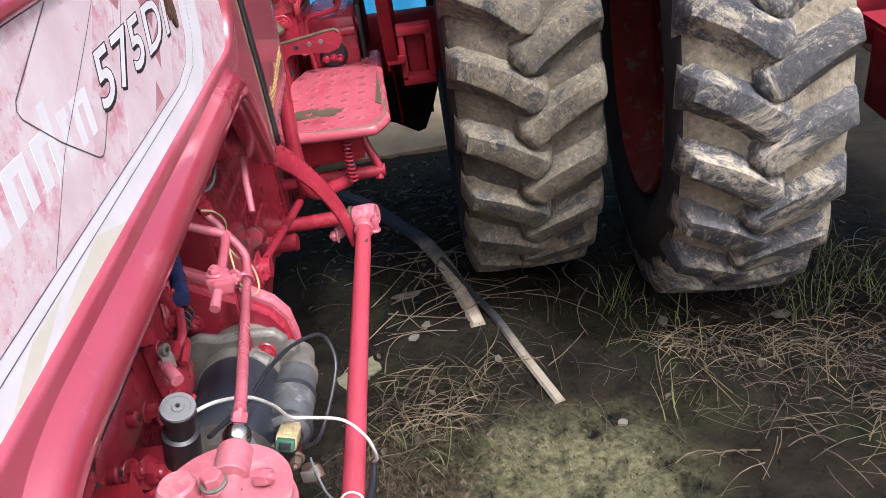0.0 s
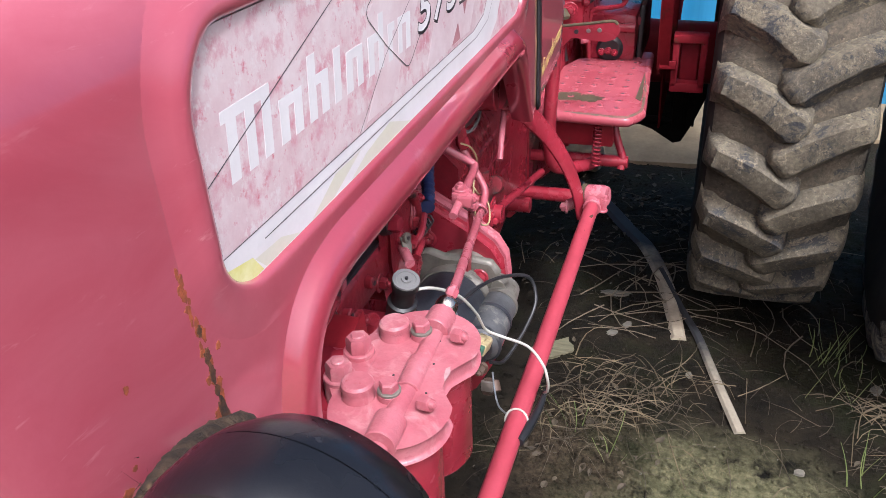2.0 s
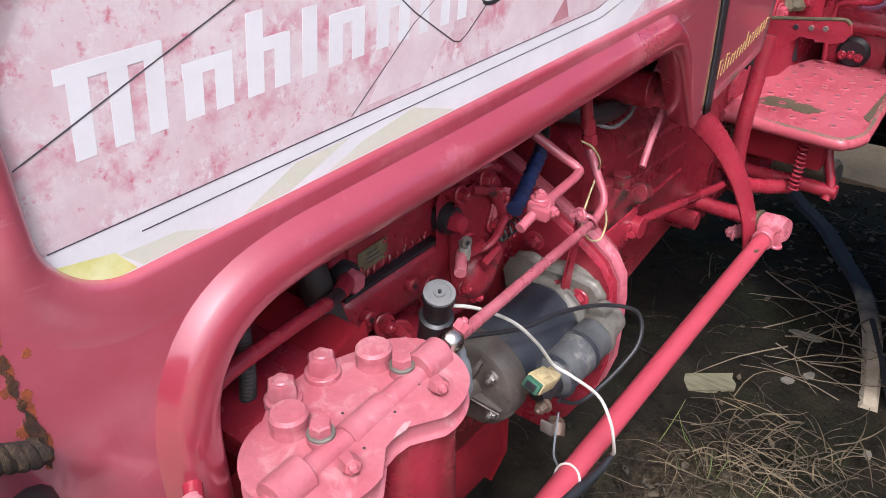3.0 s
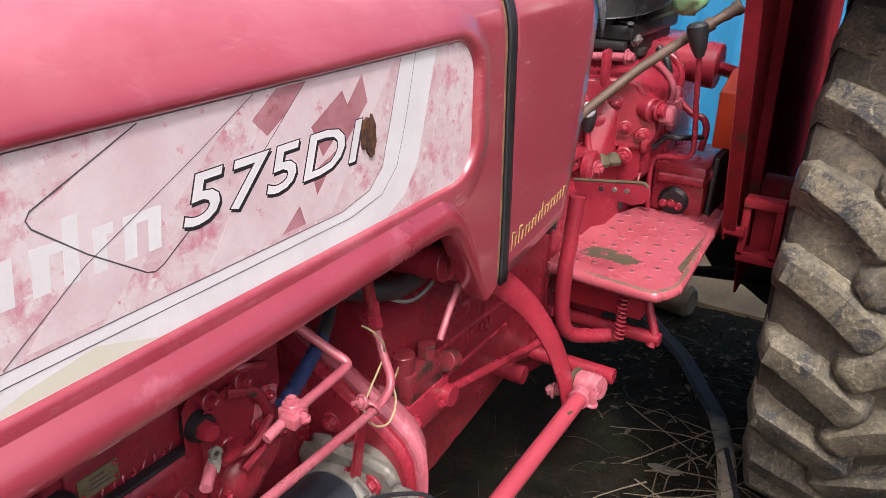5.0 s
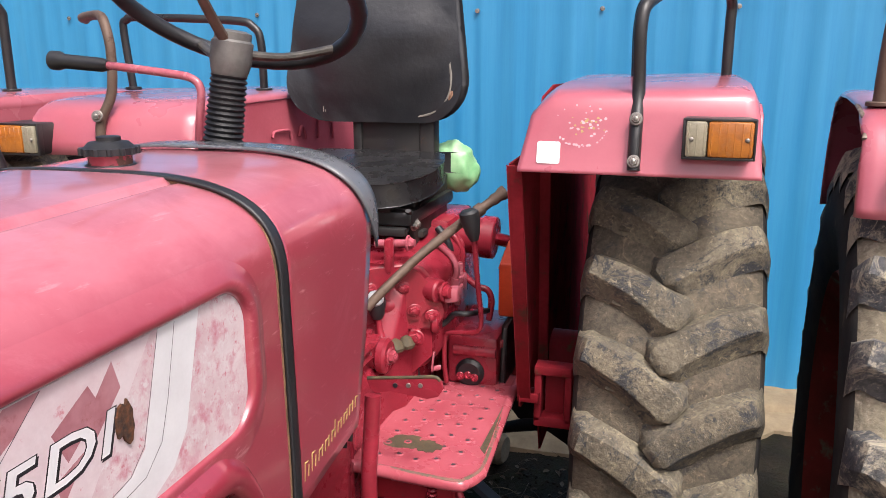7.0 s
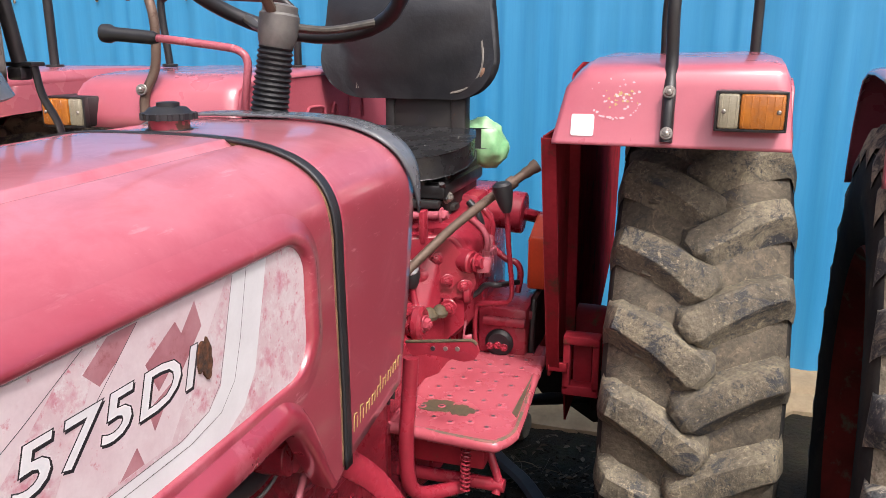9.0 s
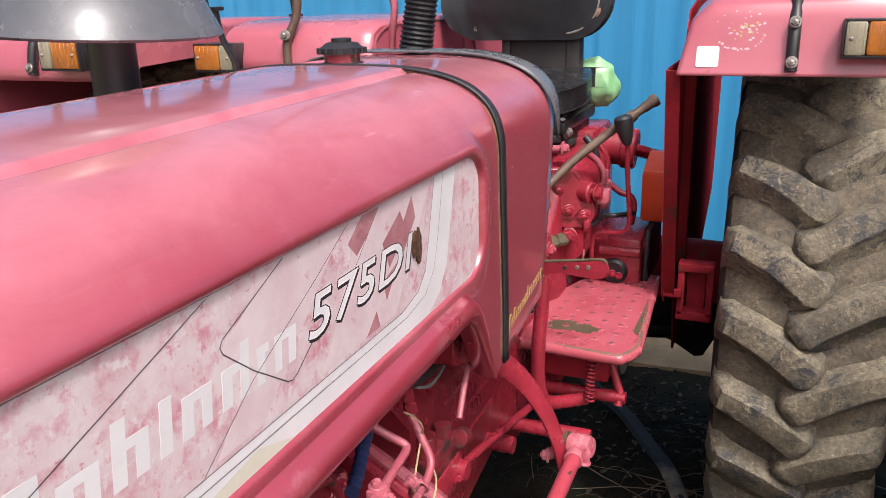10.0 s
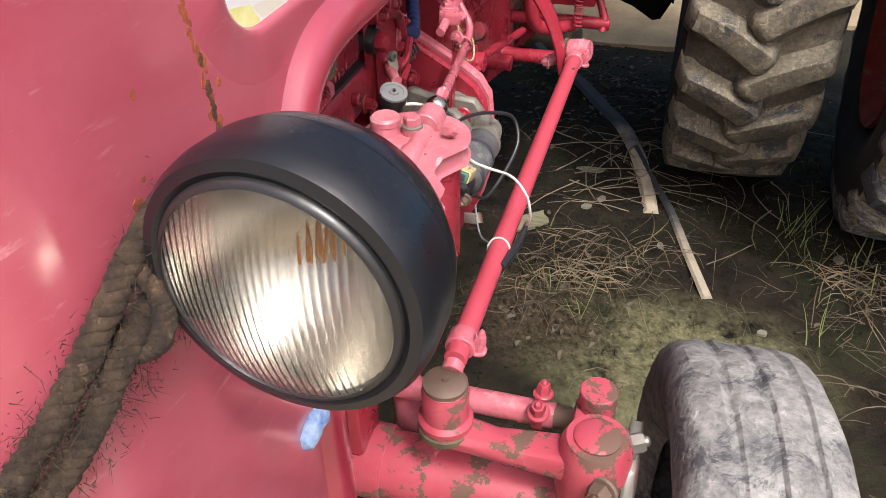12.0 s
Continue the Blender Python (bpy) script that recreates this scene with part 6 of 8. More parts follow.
part("plug_cavity", moved(box(-0.009, 0.009, -0.0175, -0.0155, -0.006, 0.006, 0.001), pose(0.294, 0.212, 0.790, -22, 14, -4) @ Matrix.Scale(0.72, 4)), ink, con, "dark plug opening")
part("socket", moved(join(box(-0.0135, 0.0135, -0.016, -0.002, -0.009, 0.009, 0.002)), pose(0.294, 0.212, 0.790, -22, 14, -4) @ Matrix.Scale(0.72, 4)), green_plastic, con, "green socket")
part("white_wire", tube([(0.245, 0.118, 0.925), (0.266, 0.14, 0.918), (0.282, 0.18, 0.885), (0.292, 0.215, 0.84), (0.296, 0.245, 0.795), (0.315, 0.258, 0.778), (0.350, 0.252, 0.773), (0.372, 0.240, 0.757), (0.379, 0.238, 0.735), (0.378, 0.246, 0.712), (0.372, 0.256, 0.698)], 0.0019, 8, 8), white_wire, tractor, "thin white electric wire")
part("wire_tie", tube([(0.3465 + 0.0148 * math.cos(a), 0.203 + 0.006 * math.sin(a), 0.6895 + 0.0148 * math.sin(a)) for a in np.linspace(0, 6.3, 20)], 0.0014, 6, 0), white_wire, tractor)
part("wire_end", tube([(0.333, 0.206, 0.695), (0.318, 0.222, 0.692), (0.306, 0.246, 0.700), (0.300, 0.26, 0.716)], 0.0013, 6, 6), tail_grey, tractor)
part("black_sleeve", tube([(0.358, 0.165, 0.690), (0.364, 0.198, 0.688), (0.370, 0.236, 0.690), (0.372, 0.262, 0.697)], [0.0065, 0.0065, 0.005, 0.003], 10, 6), rubber, tractor, "black insulation sleeve")
part("black_wire", tube([(0.24, 0.16, 0.86), (0.262, 0.23, 0.838), (0.275, 0.30, 0.825), (0.29, 0.37, 0.80), (0.315, 0.415, 0.775), (0.328, 0.405, 0.745), (0.322, 0.37, 0.72), (0.305, 0.31, 0.70), (0.295, 0.268, 0.725)], 0.0027, 8, 8), rubber, tractor, "black battery cable")
part("ring_lug", join(cyl((0.292, 0.272, 0.690), (0.292, 0.268, 0.672), 0.010, 14), cyl((0.300, 0.260, 0.70), (0.306, 0.25, 0.69), 0.009, 12)), rusty, tractor, "rusty cable lug")
part("tin_tab", box(0.290, 0.306, 0.236, 0.24, 0.70, 0.716, 0.001), steel, tractor)
# ---- clutch housing, gearbox bell ----
fly = [(-0.20, 0.50), (0.18, 0.50), (0.222, 0.542), (0.252, 0.60), (0.264, 0.645), (0.266, 0.70), (0.266, 0.745), (0.262, 0.779), (0.248, 0.802), (0.220, 0.822), (0.148, 0.864), (0.06, 0.910), (-0.20, 0.915)]
part("flywheel_plate", prism(fly, "y", 0.430, 0.452, 0.006), cast_red, tractor, "pink-red flywheel housing flange")
part("housing_rim", prism([(x * 1.012, z * 1.004) for x, z in fly], "y", 0.453, 0.475, 0.006), pale_red, tractor)


def loft(rings):
    n = len(rings[0])
    v = [p for r in rings for p in r]
    f = [(i * n + k, i * n + (k + 1) % n, (i + 1) * n + (k + 1) % n, (i + 1) * n + k) for i in range(len(rings) - 1) for k in range(n)]
    f += [tuple(range(n)), tuple(range((len(rings) - 1) * n, len(rings) * n))]
    return raw(v, f)


part("starter_bulge", loft([[(0.02 + (x - 0.02) * k, y, 0.70 + (z - 0.70) * m) for x, z in fly] for y, k, m in ((0.474, 0.99, 0.99), (0.490, 0.985, 0.98), (0.508, 0.95, 0.94), (0.526, 0.87, 0.86), (0.540, 0.72, 0.72), (0.546, 0.50, 0.55))]), pale_red, tractor, "rounded red clutch bulge", 60)


def sec(y, hx, z0, z1, c=0.05):
    return [(-hx, y, z0 + c), (-hx + c, y, z0), (hx - c, y, z0), (hx, y, z0 + c), (hx, y, z1 - c), (hx - c, y, z1), (-hx + c, y, z1), (-hx, y, z1 - c)]


bell = part("bell_housing", bevel(loft([sec(0.49, 0.180, 0.52, 0.95), sec(0.60, 0.172, 0.53, 0.94), sec(1.02, 0.150, 0.55, 0.90), sec(1.06, 0.165, 0.54, 0.92), sec(1.09, 0.165, 0.54, 0.92)]), 0.008), grimy_red, tractor, "red clutch bell housing with cast ribs")
for z0, z1 in ((0.852, 0.826), (0.800, 0.775), (0.742, 0.722)):
    part("rib", tube([(0.168, 0.66, z0), (0.162, 0.80, (z0 + z1) / 2), (0.156, 0.93, z1)], 0.0042, 8, 4), cast_red, bell, "cast rib with faded paint")
for k in range(7):
    part("cast_mark", box(0.158, 0.1640, 0.735 + 0.016 * k + (0.02 if k > 3 else 0), 0.744 + 0.016 * k + (0.02 if k > 3 else 0), 0.764 - 0.001 * k, 0.780 - 0.001 * k, 0.001), cast_red, bell)
part("cross_boss", cyl((0.15, 0.905, 0.645), (0.212, 0.905, 0.645), 0.017, 18), cast_red, bell)
part("clutch_rod", tube([(0.205, 0.60, 0.770), (0.208, 0.78, 0.728), (0.215, 1.00, 0.680)], 0.0078, 12, 4), cast_red, tractor, "red clutch rod")
part("rod_knuckle", cyl((0.195, 0.628, 0.762), (0.222, 0.628, 0.762), 0.017, 16), cast_red, tractor)
oily = mat("oily_chipped_paint", (0.20, 0.022, 0.032), (0.13, 0.016, 0.022), 14, 0.35, 0.12, 0, 0.4, 110, [((0.022, 0.017, 0.013), 18, 0.50, 0.58, 0.45), ((0.09, 0.07, 0.045), 50, 0.62, 0.68, 0.8)], grain=0.3)
sw = part("oily_valve", join(box(0.160, 0.206, 0.535, 0.625, 0.790, 0.835, 0.004), cyl((0.185, 0.55, 0.83), (0.185, 0.55, 0.862), 0.017, 14), cyl((0.192, 0.60, 0.83), (0.192, 0.60, 0.855), 0.014, 6), cyl((0.205, 0.63, 0.815), (0.205, 0.655, 0.805), 0.016, 14)), oily, tractor, "chipped red valve block with oily patches")
part("valve_base", box(0.15, 0.208, 0.525, 0.64, 0.735, 0.792, 0.004), cast_red, sw, "red base")
for k, (y, z) in enumerate(((0.545, 0.76), (0.615, 0.755))):
    part("valve_bolt", hexbolt((0.208, y, z), (1, 0, 0), 0.009, 0.009), cast_red, sw)
part("yellow_wire", tube([(0.215, 0.42, 0.975), (0.228, 0.425, 0.968), (0.232, 0.44, 0.945), (0.226, 0.445, 0.92), (0.243, 0.385, 0.895), (0.250, 0.392, 0.868), (0.255, 0.415, 0.858), (0.250, 0.438, 0.870), (0.240, 0.448, 0.885), (0.225, 0.47, 0.875), (0.205, 0.51, 0.868)], 0.0013, 6, 8), yellow_plastic, tractor, "thin yellow wire")
part("breather_pipe", tube([(0.205, 0.665, 1.06), (0.212, 0.665, 0.995), (0.222, 0.640, 0.955), (0.229, 0.595, 0.918), (0.234, 0.565, 0.891)], 0.0050, 10, 6), pale_red, tractor)
part("loom", tube([(0.14, 0.45, 0.99), (0.17, 0.52, 0.965), (0.175, 0.60, 0.955), (0.16, 0.72, 0.985), (0.12, 0.85, 1.02)], 0.014, 10, 6), rubber, tractor, "black wiring loom")
part("grey_cable", tube([(0.13, 0.48, 1.00), (0.178, 0.55, 0.94), (0.185, 0.61, 0.935), (0.18, 0.66, 0.96)], 0.0028, 6, 8), grey_plastic, tractor)
part("steering_box", join(box(-0.05, 0.10, 0.47, 0.66, 0.965, 1.06, 0.012), cyl((0.09, 0.60, 0.975), (0.222, 0.60, 0.985), 0.024, 22)), grimy_red, tractor, "red steering box under the tank")
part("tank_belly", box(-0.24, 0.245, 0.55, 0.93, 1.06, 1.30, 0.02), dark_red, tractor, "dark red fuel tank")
# steering drop arm, ball joint, drag link
part("drop_arm", tube([(0.225, 0.610, 0.985), (0.232, 0.680, 0.948), (0.244, 0.735, 0.905), (0.268, 0.778, 0.855), (0.298, 0.802, 0.795), (0.320, 0.812, 0.735), (0.330, 0.822, 0.675)], [0.024, 0.023, 0.021, 0.019, 0.017, 0.015], 14, 8, 0.45, up=(1, 0, 0)), cast_red, tractor, "curved pink-red steering drop arm")
part("ball_joint", join(lathe((0.333, 0.842, 0.712), (0.378, 0.832, 0.718), [(0.014, 0), (0.0205, 0.15), (0.0215, 0.75), (0.018, 1)], 22), cyl((0.300, 0.828, 0.690), (0.336, 0.838, 0.708), 0.011, 12)), pale_red, tractor, "ball joint of the drag link")
part("joint_dust", lathe((0.328, 0.842, 0.711), (0.336, 0.841, 0.712), [(0.016, 0), (0.0225, 0.3), (0.0225, 0.8), (0.018, 1)], 20), moss_worn, tractor)
part("arm_pin", hexbolt((0.300, 0.826, 0.690), (-1, -0.2, 0), 0.010, 0.010), pale_red, tractor)
A, B = Vector((0.352, 0.825, 0.705)), Vector((0.345, -0.005, 0.684))
lk = part("drag_link", cyl(A, B, 0.0135, 20), mat("red_link_paint", (0.37, 0.050, 0.074), (0.32, 0.038, 0.058), 9, 0.40, 0.08, 0, 0.08, 140, [((0.16, 0.10, 0.06), 22, 0.70, 0.73, 0.85)]), tractor, "long red drag link tube with chipped paint")
for p, w in ((0.015, 0.017), (0.965, 0.0175)):
    c = A.lerp(B, p)
    part("link_clamp", cyl(c - (B - A).normalized() * 0.012, c + (B - A).normalized() * 0.012, w, 20), pale_red, lk)
    part("clamp_bolt", hexbolt(c + Vector((0.018, 0, -0.006)), (0.2, 0, 1), 0.008, 0.022), pale_red, lk)
for k, (p, s) in enumerate(((0.085, 0.010), (0.115, 0.004), (0.13, 0.006), (0.16, 0.005), (0.185, 0.006), (0.205, 0.0045), (0.23, 0.004), (0.262, 0.003))):
    c = A.lerp(B, p) + Vector((0.004, 0, 0.0108))
    rn = random.Random(k)
    part("paint_chip", raw([c + Vector((0.6 * s * rn.uniform(0.6, 1.2) * math.cos(t), 1.6 * s * rn.uniform(0.6, 1.2) * math.sin(t), 0.0028 - 0.004 * abs(math.cos(t)))) for t in np.linspace(0, 5.6, 9)], [tuple(range(9))]), moss_worn, lk)

# ---- front axle and steering ----
cup = part("ball_cup", lathe((0.340, -0.028, 0.598), (0.340, -0.028, 0.668), [(0.024, 0), (0.031, 0.1), (0.032, 0.25), (0.027, 0.33), (0.027, 0.85), (0.025, 0.92), (0.026, 0.95), (0.020, 1)], 28), chip_red, tractor, "steering ball cup with a rusty cap")
part("cup_cap", lathe((0.340, -0.028, 0.664), (0.340, -0.028, 0.677), [(0.0255, 0), (0.0255, 0.5), (0.020, 0.75), (0.004, 0.8), (0.004, 1)], 24), rusty, cup, "rusty steel cap")
part("cup_boot", lathe((0.340, -0.028, 0.590), (0.340, -0.028, 0.610), [(0.025, 0), (0.033, 0.3), (0.033, 0.7), (0.026, 1)], 24), moss_worn, cup)
part("link_neck", cyl((0.343, -0.012, 0.672), (0.345, 0.022, 0.685), 0.0125, 16), pale_red, tractor)
part("steering_arm", bevel(loft([[(0.335, -0.052, 0.582), (0.335, 0.0, 0.582), (0.335, 0.0, 0.606), (0.335, -0.052, 0.606)], [(0.40, -0.052, 0.580), (0.40, -0.016, 0.580), (0.40, -0.016, 0.606), (0.40, -0.052, 0.606)], [(0.49, -0.055, 0.575), (0.49, -0.010, 0.575), (0.49, -0.010, 0.612), (0.49, -0.055, 0.612)], [(0.515, -0.06, 0.57), (0.515, 0.0, 0.57), (0.515, 0.0, 0.622), (0.515, -0.06, 0.622)]]), 0.007), chip_red, tractor, "forged steering arm with flaking pink paint")
part("kingpin_boss", join(lathe((0.512, -0.028, 0.545), (0.512, -0.028, 0.632), [(0.040, 0), (0.042, 0.1), (0.040, 0.85), (0.034, 1)], 26), box(0.48, 0.525, 0.0, 0.05, 0.575, 0.615, 0.008), cyl((0.505, 0.035, 0.56), (0.505, 0.035, 0.640), 0.022, 18)), chip_red, tractor, "kingpin boss with flaking paint")
part("kingpin_cap", lathe((0.512, -0.028, 0.630), (0.512, -0.028, 0.638), [(0.026, 0), (0.026, 0.6), (0.020, 1)], 22), chip_red, tractor)
part("pinch_bolt", hexbolt((0.525, -0.072, 0.600), (-0.4, -1, 0.2), 0.013, 0.018), rusty, tractor, "rusty pinch bolt")
part("pinch_nut", hexbolt((0.548, -0.010, 0.612), (1, 0.3, 0.3), 0.012, 0.016), steel, tractor, "bare steel nut")
part("stub_shield", prism([(-0.065, 0.56), (0.03, 0.56), (0.03, 0.61), (-0.04, 0.60)], "x", 0.545, 0.56, 0.004), steel, tractor)
part("tie_rod", cyl((0.02, 0.058, 0.552), (0.455, 0.062, 0.552), 0.0165, 18), pale_red, tractor, "pink-red tie rod")
part("tie_rod_end", join(cyl((0.45, 0.062, 0.552), (0.505, 0.05, 0.565), 0.0145, 16)), rusty, tractor, "rusty threaded tie rod end")
part("tie_clamp", join(cyl((0.428, 0.061, 0.552), (0.442, 0.061, 0.552), 0.0205, 18), hexbolt((0.436, 0.045, 0.572), (0, -0.3, 1), 0.010, 0.016), hexbolt((0.437, 0.074, 0.575), (0, 0.1, 1), 0.009, 0.016)), chip_red, tractor)
part("front_axle", join(cyl((-0.50, 0.0, 0.468), (0.50, 0.0, 0.468), 0.045, 28), cyl((0.255, 0.0, 0.468), (0.18, 0.0, 0.468), 0.050, 28), box(-0.12, 0.12, -0.06, 0.06, 0.42, 0.53, 0.014), cyl((0.512, -0.02, 0.40), (0.512, -0.026, 0.55), 0.036, 22), cyl((-0.512, -0.02, 0.40), (-0.512, -0.026, 0.55), 0.036, 22), cyl((0.51, 0, 0.34), (0.66, 0, 0.335), 0.028, 18), cyl((-0.51, 0, 0.34), (-0.66, 0, 0.335), 0.028, 18)), chip_red, tractor, "tubular front axle with flaking pink paint")
part("axle_stay", cyl((0.258, 0.075, 0.30), (0.256, 0.072, 0.560), 0.0195, 18), pale_red, tractor)
part("front_bolster", bevel(loft([sec(-0.50, 0.19, 0.50, 0.66, 0.03), sec(-0.20, 0.205, 0.46, 0.66, 0.03), sec(0.02, 0.15, 0.46, 0.62, 0.03)]), 0.006), cast_red, tractor, "red cast front bolster")
part("bolster_lug", box(0.185, 0.232, -0.03, 0.035, 0.50, 0.60, 0.008), cast_red, tractor)
# panel coloured black to stand for the shade inside the nose
part("front_skirt", prism([(-0.50, 0.66), (-0.20, 0.64), (-0.185, 0.70), (-0.165, 0.80), (-0.155, 1.02), (-0.50, 1.0)], "x", 0.20, 0.252, 0.004), black_metal, tractor, "panel inside the bonnet's nose, blackened for the shade there")
part("tied_rag", tube([(0.225, -0.150, 0.742), (0.245, -0.168, 0.768), (0.258, -0.188, 0.768), (0.262, -0.205, 0.770), (0.25, -0.220, 0.760)], [0.013, 0.022, 0.017, 0.023, 0.017, 0.021, 0.010], 12, 6), pale_blue, tractor, "pale blue cloth knotted on the frame")

# ---- headlight ----
HL = Vector((0.363, -0.3675, 1.072))
lampf = Vector((-0.067, -1.0, 0.0)).normalized()
LS = 0.86


def on(d):
    return HL + lampf * d


hl = part("headlight", lathe(on(-0.077), on(0.003), [(LS * r, h) for r, h in ((0.028, 0), (0.052, 0.03), (0.072, 0.16), (0.0825, 0.36), (0.0866, 0.505), (0.0866, 0.515), (0.0842, 0.519), (0.0842, 0.525), (0.0872, 0.529), (0.0890, 0.78), (0.0880, 0.90), (0.0845, 0.98), (0.0780, 1.0), (0.0735, 0.97), (0.0735, 0.85))], 72, 0, False), lamp_rubber, tractor, "round headlight in a black rubber-edged shell")
part("lamp_ring", lathe(on(-0.002), on(0.005), [(LS * r, h) for r, h in ((0.0745, 0), (0.0745, 0.6), (0.0725, 1.0), (0.0702, 1.12), (0.0694, 0.9), (0.0694, 0))], 72, 0, False), black_metal, hl, "thin dark lamp ring")
part("reflector", lathe(on(-0.060), on(0.0), [(LS * r, h) for r, h in ((0.006, 0), (0.026, 0.06), (0.044, 0.22), (0.058, 0.5), (0.069, 0.85), (0.0722, 1.0), (0.0732, 1.0), (0.062, 0.5), (0.046, 0.15), (0.01, -0.03))], 56, 0, False), mirror, hl, "silvered reflector")
part("bulb", lathe(on(-0.055), on(-0.028), [(0.007, 0), (0.008, 0.4), (0.006, 0.8), (0.002, 1)], 16), amber, hl, "amber-coated bulb")
# lens: smooth dome outside, upright flutes inside
verts, faces = [], []
u_ax, w_ax = Vector((1, -0.067, 0)).normalized(), Vector((0, 0, 1))
LR, cols, rws = 0.0728 * LS, 331, 26
for side in (0, 1):
    for i in range(cols):
        px = LR * (2 * i / (cols - 1) - 1) * 0.9999
        h = math.sqrt(LR * LR - px * px)
        for k in range(rws):
            pz = h * (2 * k / (rws - 1) - 1)
            bulge = 0.013 * (1 - (px * px + pz * pz) / (LR * LR))
            d = 0.004 + bulge if side == 0 else 0.0015 + bulge - 0.00038 * abs(math.sin(math.pi * (px + 0.06 * pz) / 0.0043))
            verts.append(on(d) + u_ax * px + w_ax * pz)
m = cols * rws
for side in (0, 1):
    for i in range(cols - 1):
        for k in range(rws - 1):
            q = [side * m + i * rws + k, side * m + (i + 1) * rws + k, side * m + (i + 1) * rws + k + 1, side * m + i * rws + k + 1]
            faces.append(q if side else q[::-1])
for i in range(cols - 1):
    for k in (0, rws - 1):
        faces.append((i * rws + k, (i + 1) * rws + k, m + (i + 1) * rws + k, m + i * rws + k))
lens = part("lens", raw(verts, faces), glass, hl, "fluted clear glass lens", 40)
lens.visible_shadow = False
part("lamp_arm", tube([(0.358, -0.295, 1.06), (0.32, -0.275, 1.04), (0.25, -0.26, 1.02)], 0.014, 12, 6), black_metal, hl)

# ---- rope on the bonnet's nose ----
rope = thing("rope", "thick brown coir rope hanging in a loop from the headlight", "rope")


def strand_rope(pts, r, strands=3, turns=0.58):
    path = smooth_path(pts, 20)
    for s in range(strands):
        q, nrm = [], Vector((1, 0, 0))
        for i, c in enumerate(path):
            t = (path[min(i + 1, len(path) - 1)] - path[max(i - 1, 0)]).normalized()
            nrm = (nrm - t * nrm.dot(t)).normalized()
            b = t.cross(nrm)
            a = turns * i + 2 * math.pi * s / strands
            q.append(c + r * 0.50 * (math.cos(a) * nrm + math.sin(a) * b))
        bm = tube(q, [r * 0.54 * (1 + 0.08 * math.sin(2.1 * k + s)) for k in range(len(q))], 10, 0)
        for v in bm.verts:
            v.co += 0.0009 * noise.noise_vector(v.co * 260) + 0.0006 * noise.noise_vector(v.co * 800)
        part("strand", bm, rope_brown, rope, sharp=80)


strand_rope([(0.288, -0.255, 1.070), (0.286, -0.285, 1.085), (0.284, -0.320, 1.091), (0.282, -0.355, 1.080), (0.279, -0.385, 1.060), (0.272, -0.415, 1.034), (0.262, -0.445, 1.010), (0.250, -0.465, 0.992), (0.232, -0.50, 0.968)], 0.0076)
strand_rope([(0.290, -0.345, 1.058), (0.288, -0.365, 1.049), (0.285, -0.388, 1.038), (0.280, -0.412, 1.016), (0.272, -0.434, 0.997), (0.260, -0.458, 0.978), (0.240, -0.485, 0.955)], 0.0076)
strand_rope([(0.272, -0.368, 1.062), (0.284, -0.364, 1.066), (0.297, -0.368, 1.055), (0.298, -0.378, 1.038), (0.286, -0.384, 1.032), (0.274, -0.380, 1.040)], 0.0063)
rnd = random.Random(8)
fv, ff = [], []
for k in range(4200):
    t = rnd.random()
    c = Vector((0.290 - 0.040 * t * t, -0.335 - 0.14 * t, 1.070 - 0.085 * t)) + Vector((rnd.uniform(-0.010, 0.010), rnd.uniform(-0.014, 0.014), rnd.gauss(0, 0.016)))
    d = Vector((rnd.uniform(-0.3, 1), rnd.uniform(-1, 1), rnd.uniform(-1, 1))).normalized() * rnd.choice((0.003, 0.004, 0.004, 0.005, 0.006, 0.008, 0.014)) * rnd.uniform(0.7, 1.2)
    w = Vector((rnd.uniform(-1, 1), rnd.uniform(-1, 1), rnd.uniform(-1, 1))).normalized() * 0.00035
    i = len(fv)
    fv += [c - w, c + w, c + d]
    ff.append((i, i + 1, i + 2))
tagged(part("fibres", raw(fv, ff), rope_brown, rope), kind="stuff")

# ---- footplate, pedals, gearbox, levers ----
plate_red = mat("footplate_paint", (0.40, 0.092, 0.116), (0.345, 0.062, 0.084), 9, 0.26, 0.08, 0, 0.12, 120, [((0.50, 0.15, 0.17), 26, 0.66, 0.76, 0.6), ((0.14, 0.09, 0.055), 60, 0.70, 0.74, 0.8)], grain=0.1)
dial_silver = mat("worn_silver_dial", (0.52, 0.53, 0.54), (0.36, 0.37, 0.38), 60, 0.35, 0.05, 0.4, 0.1, 200)
rim_worn = mat("worn_paint_edge", (0.34, 0.06, 0.085), (0.12, 0.095, 0.058), 22, 0.6, 0.1, 0, 0.3, 160, [((0.09, 0.075, 0.045), 26, 0.46, 0.54, 0.7)])
plate_out = [(0.168, 1.105), (0.180, 1.088), (0.36, 1.074), (0.385, 1.085), (0.400, 1.115), (0.404, 1.16), (0.392, 1.40), (0.388, 1.575), (0.292, 1.582), (0.288, 1.50), (0.215, 1.49), (0.168, 1.36)]
fp = part("footplate", join(prism(plate_out, "z", 0.783, 0.790, 0.003, 2), tube([(0.170, 1.36, 0.779), (0.168, 1.11, 0.779), (0.183, 1.090, 0.779), (0.36, 1.077, 0.779), (0.385, 1.088, 0.779), (0.401, 1.118, 0.779), (0.403, 1.16, 0.779), (0.391, 1.40, 0.779), (0.386, 1.57, 0.779)], 0.0125, 10, 5)), plate_red, tractor, "punched pink-red steel footplate with worn edge")
cupm, holem = None, None
rows_d = []
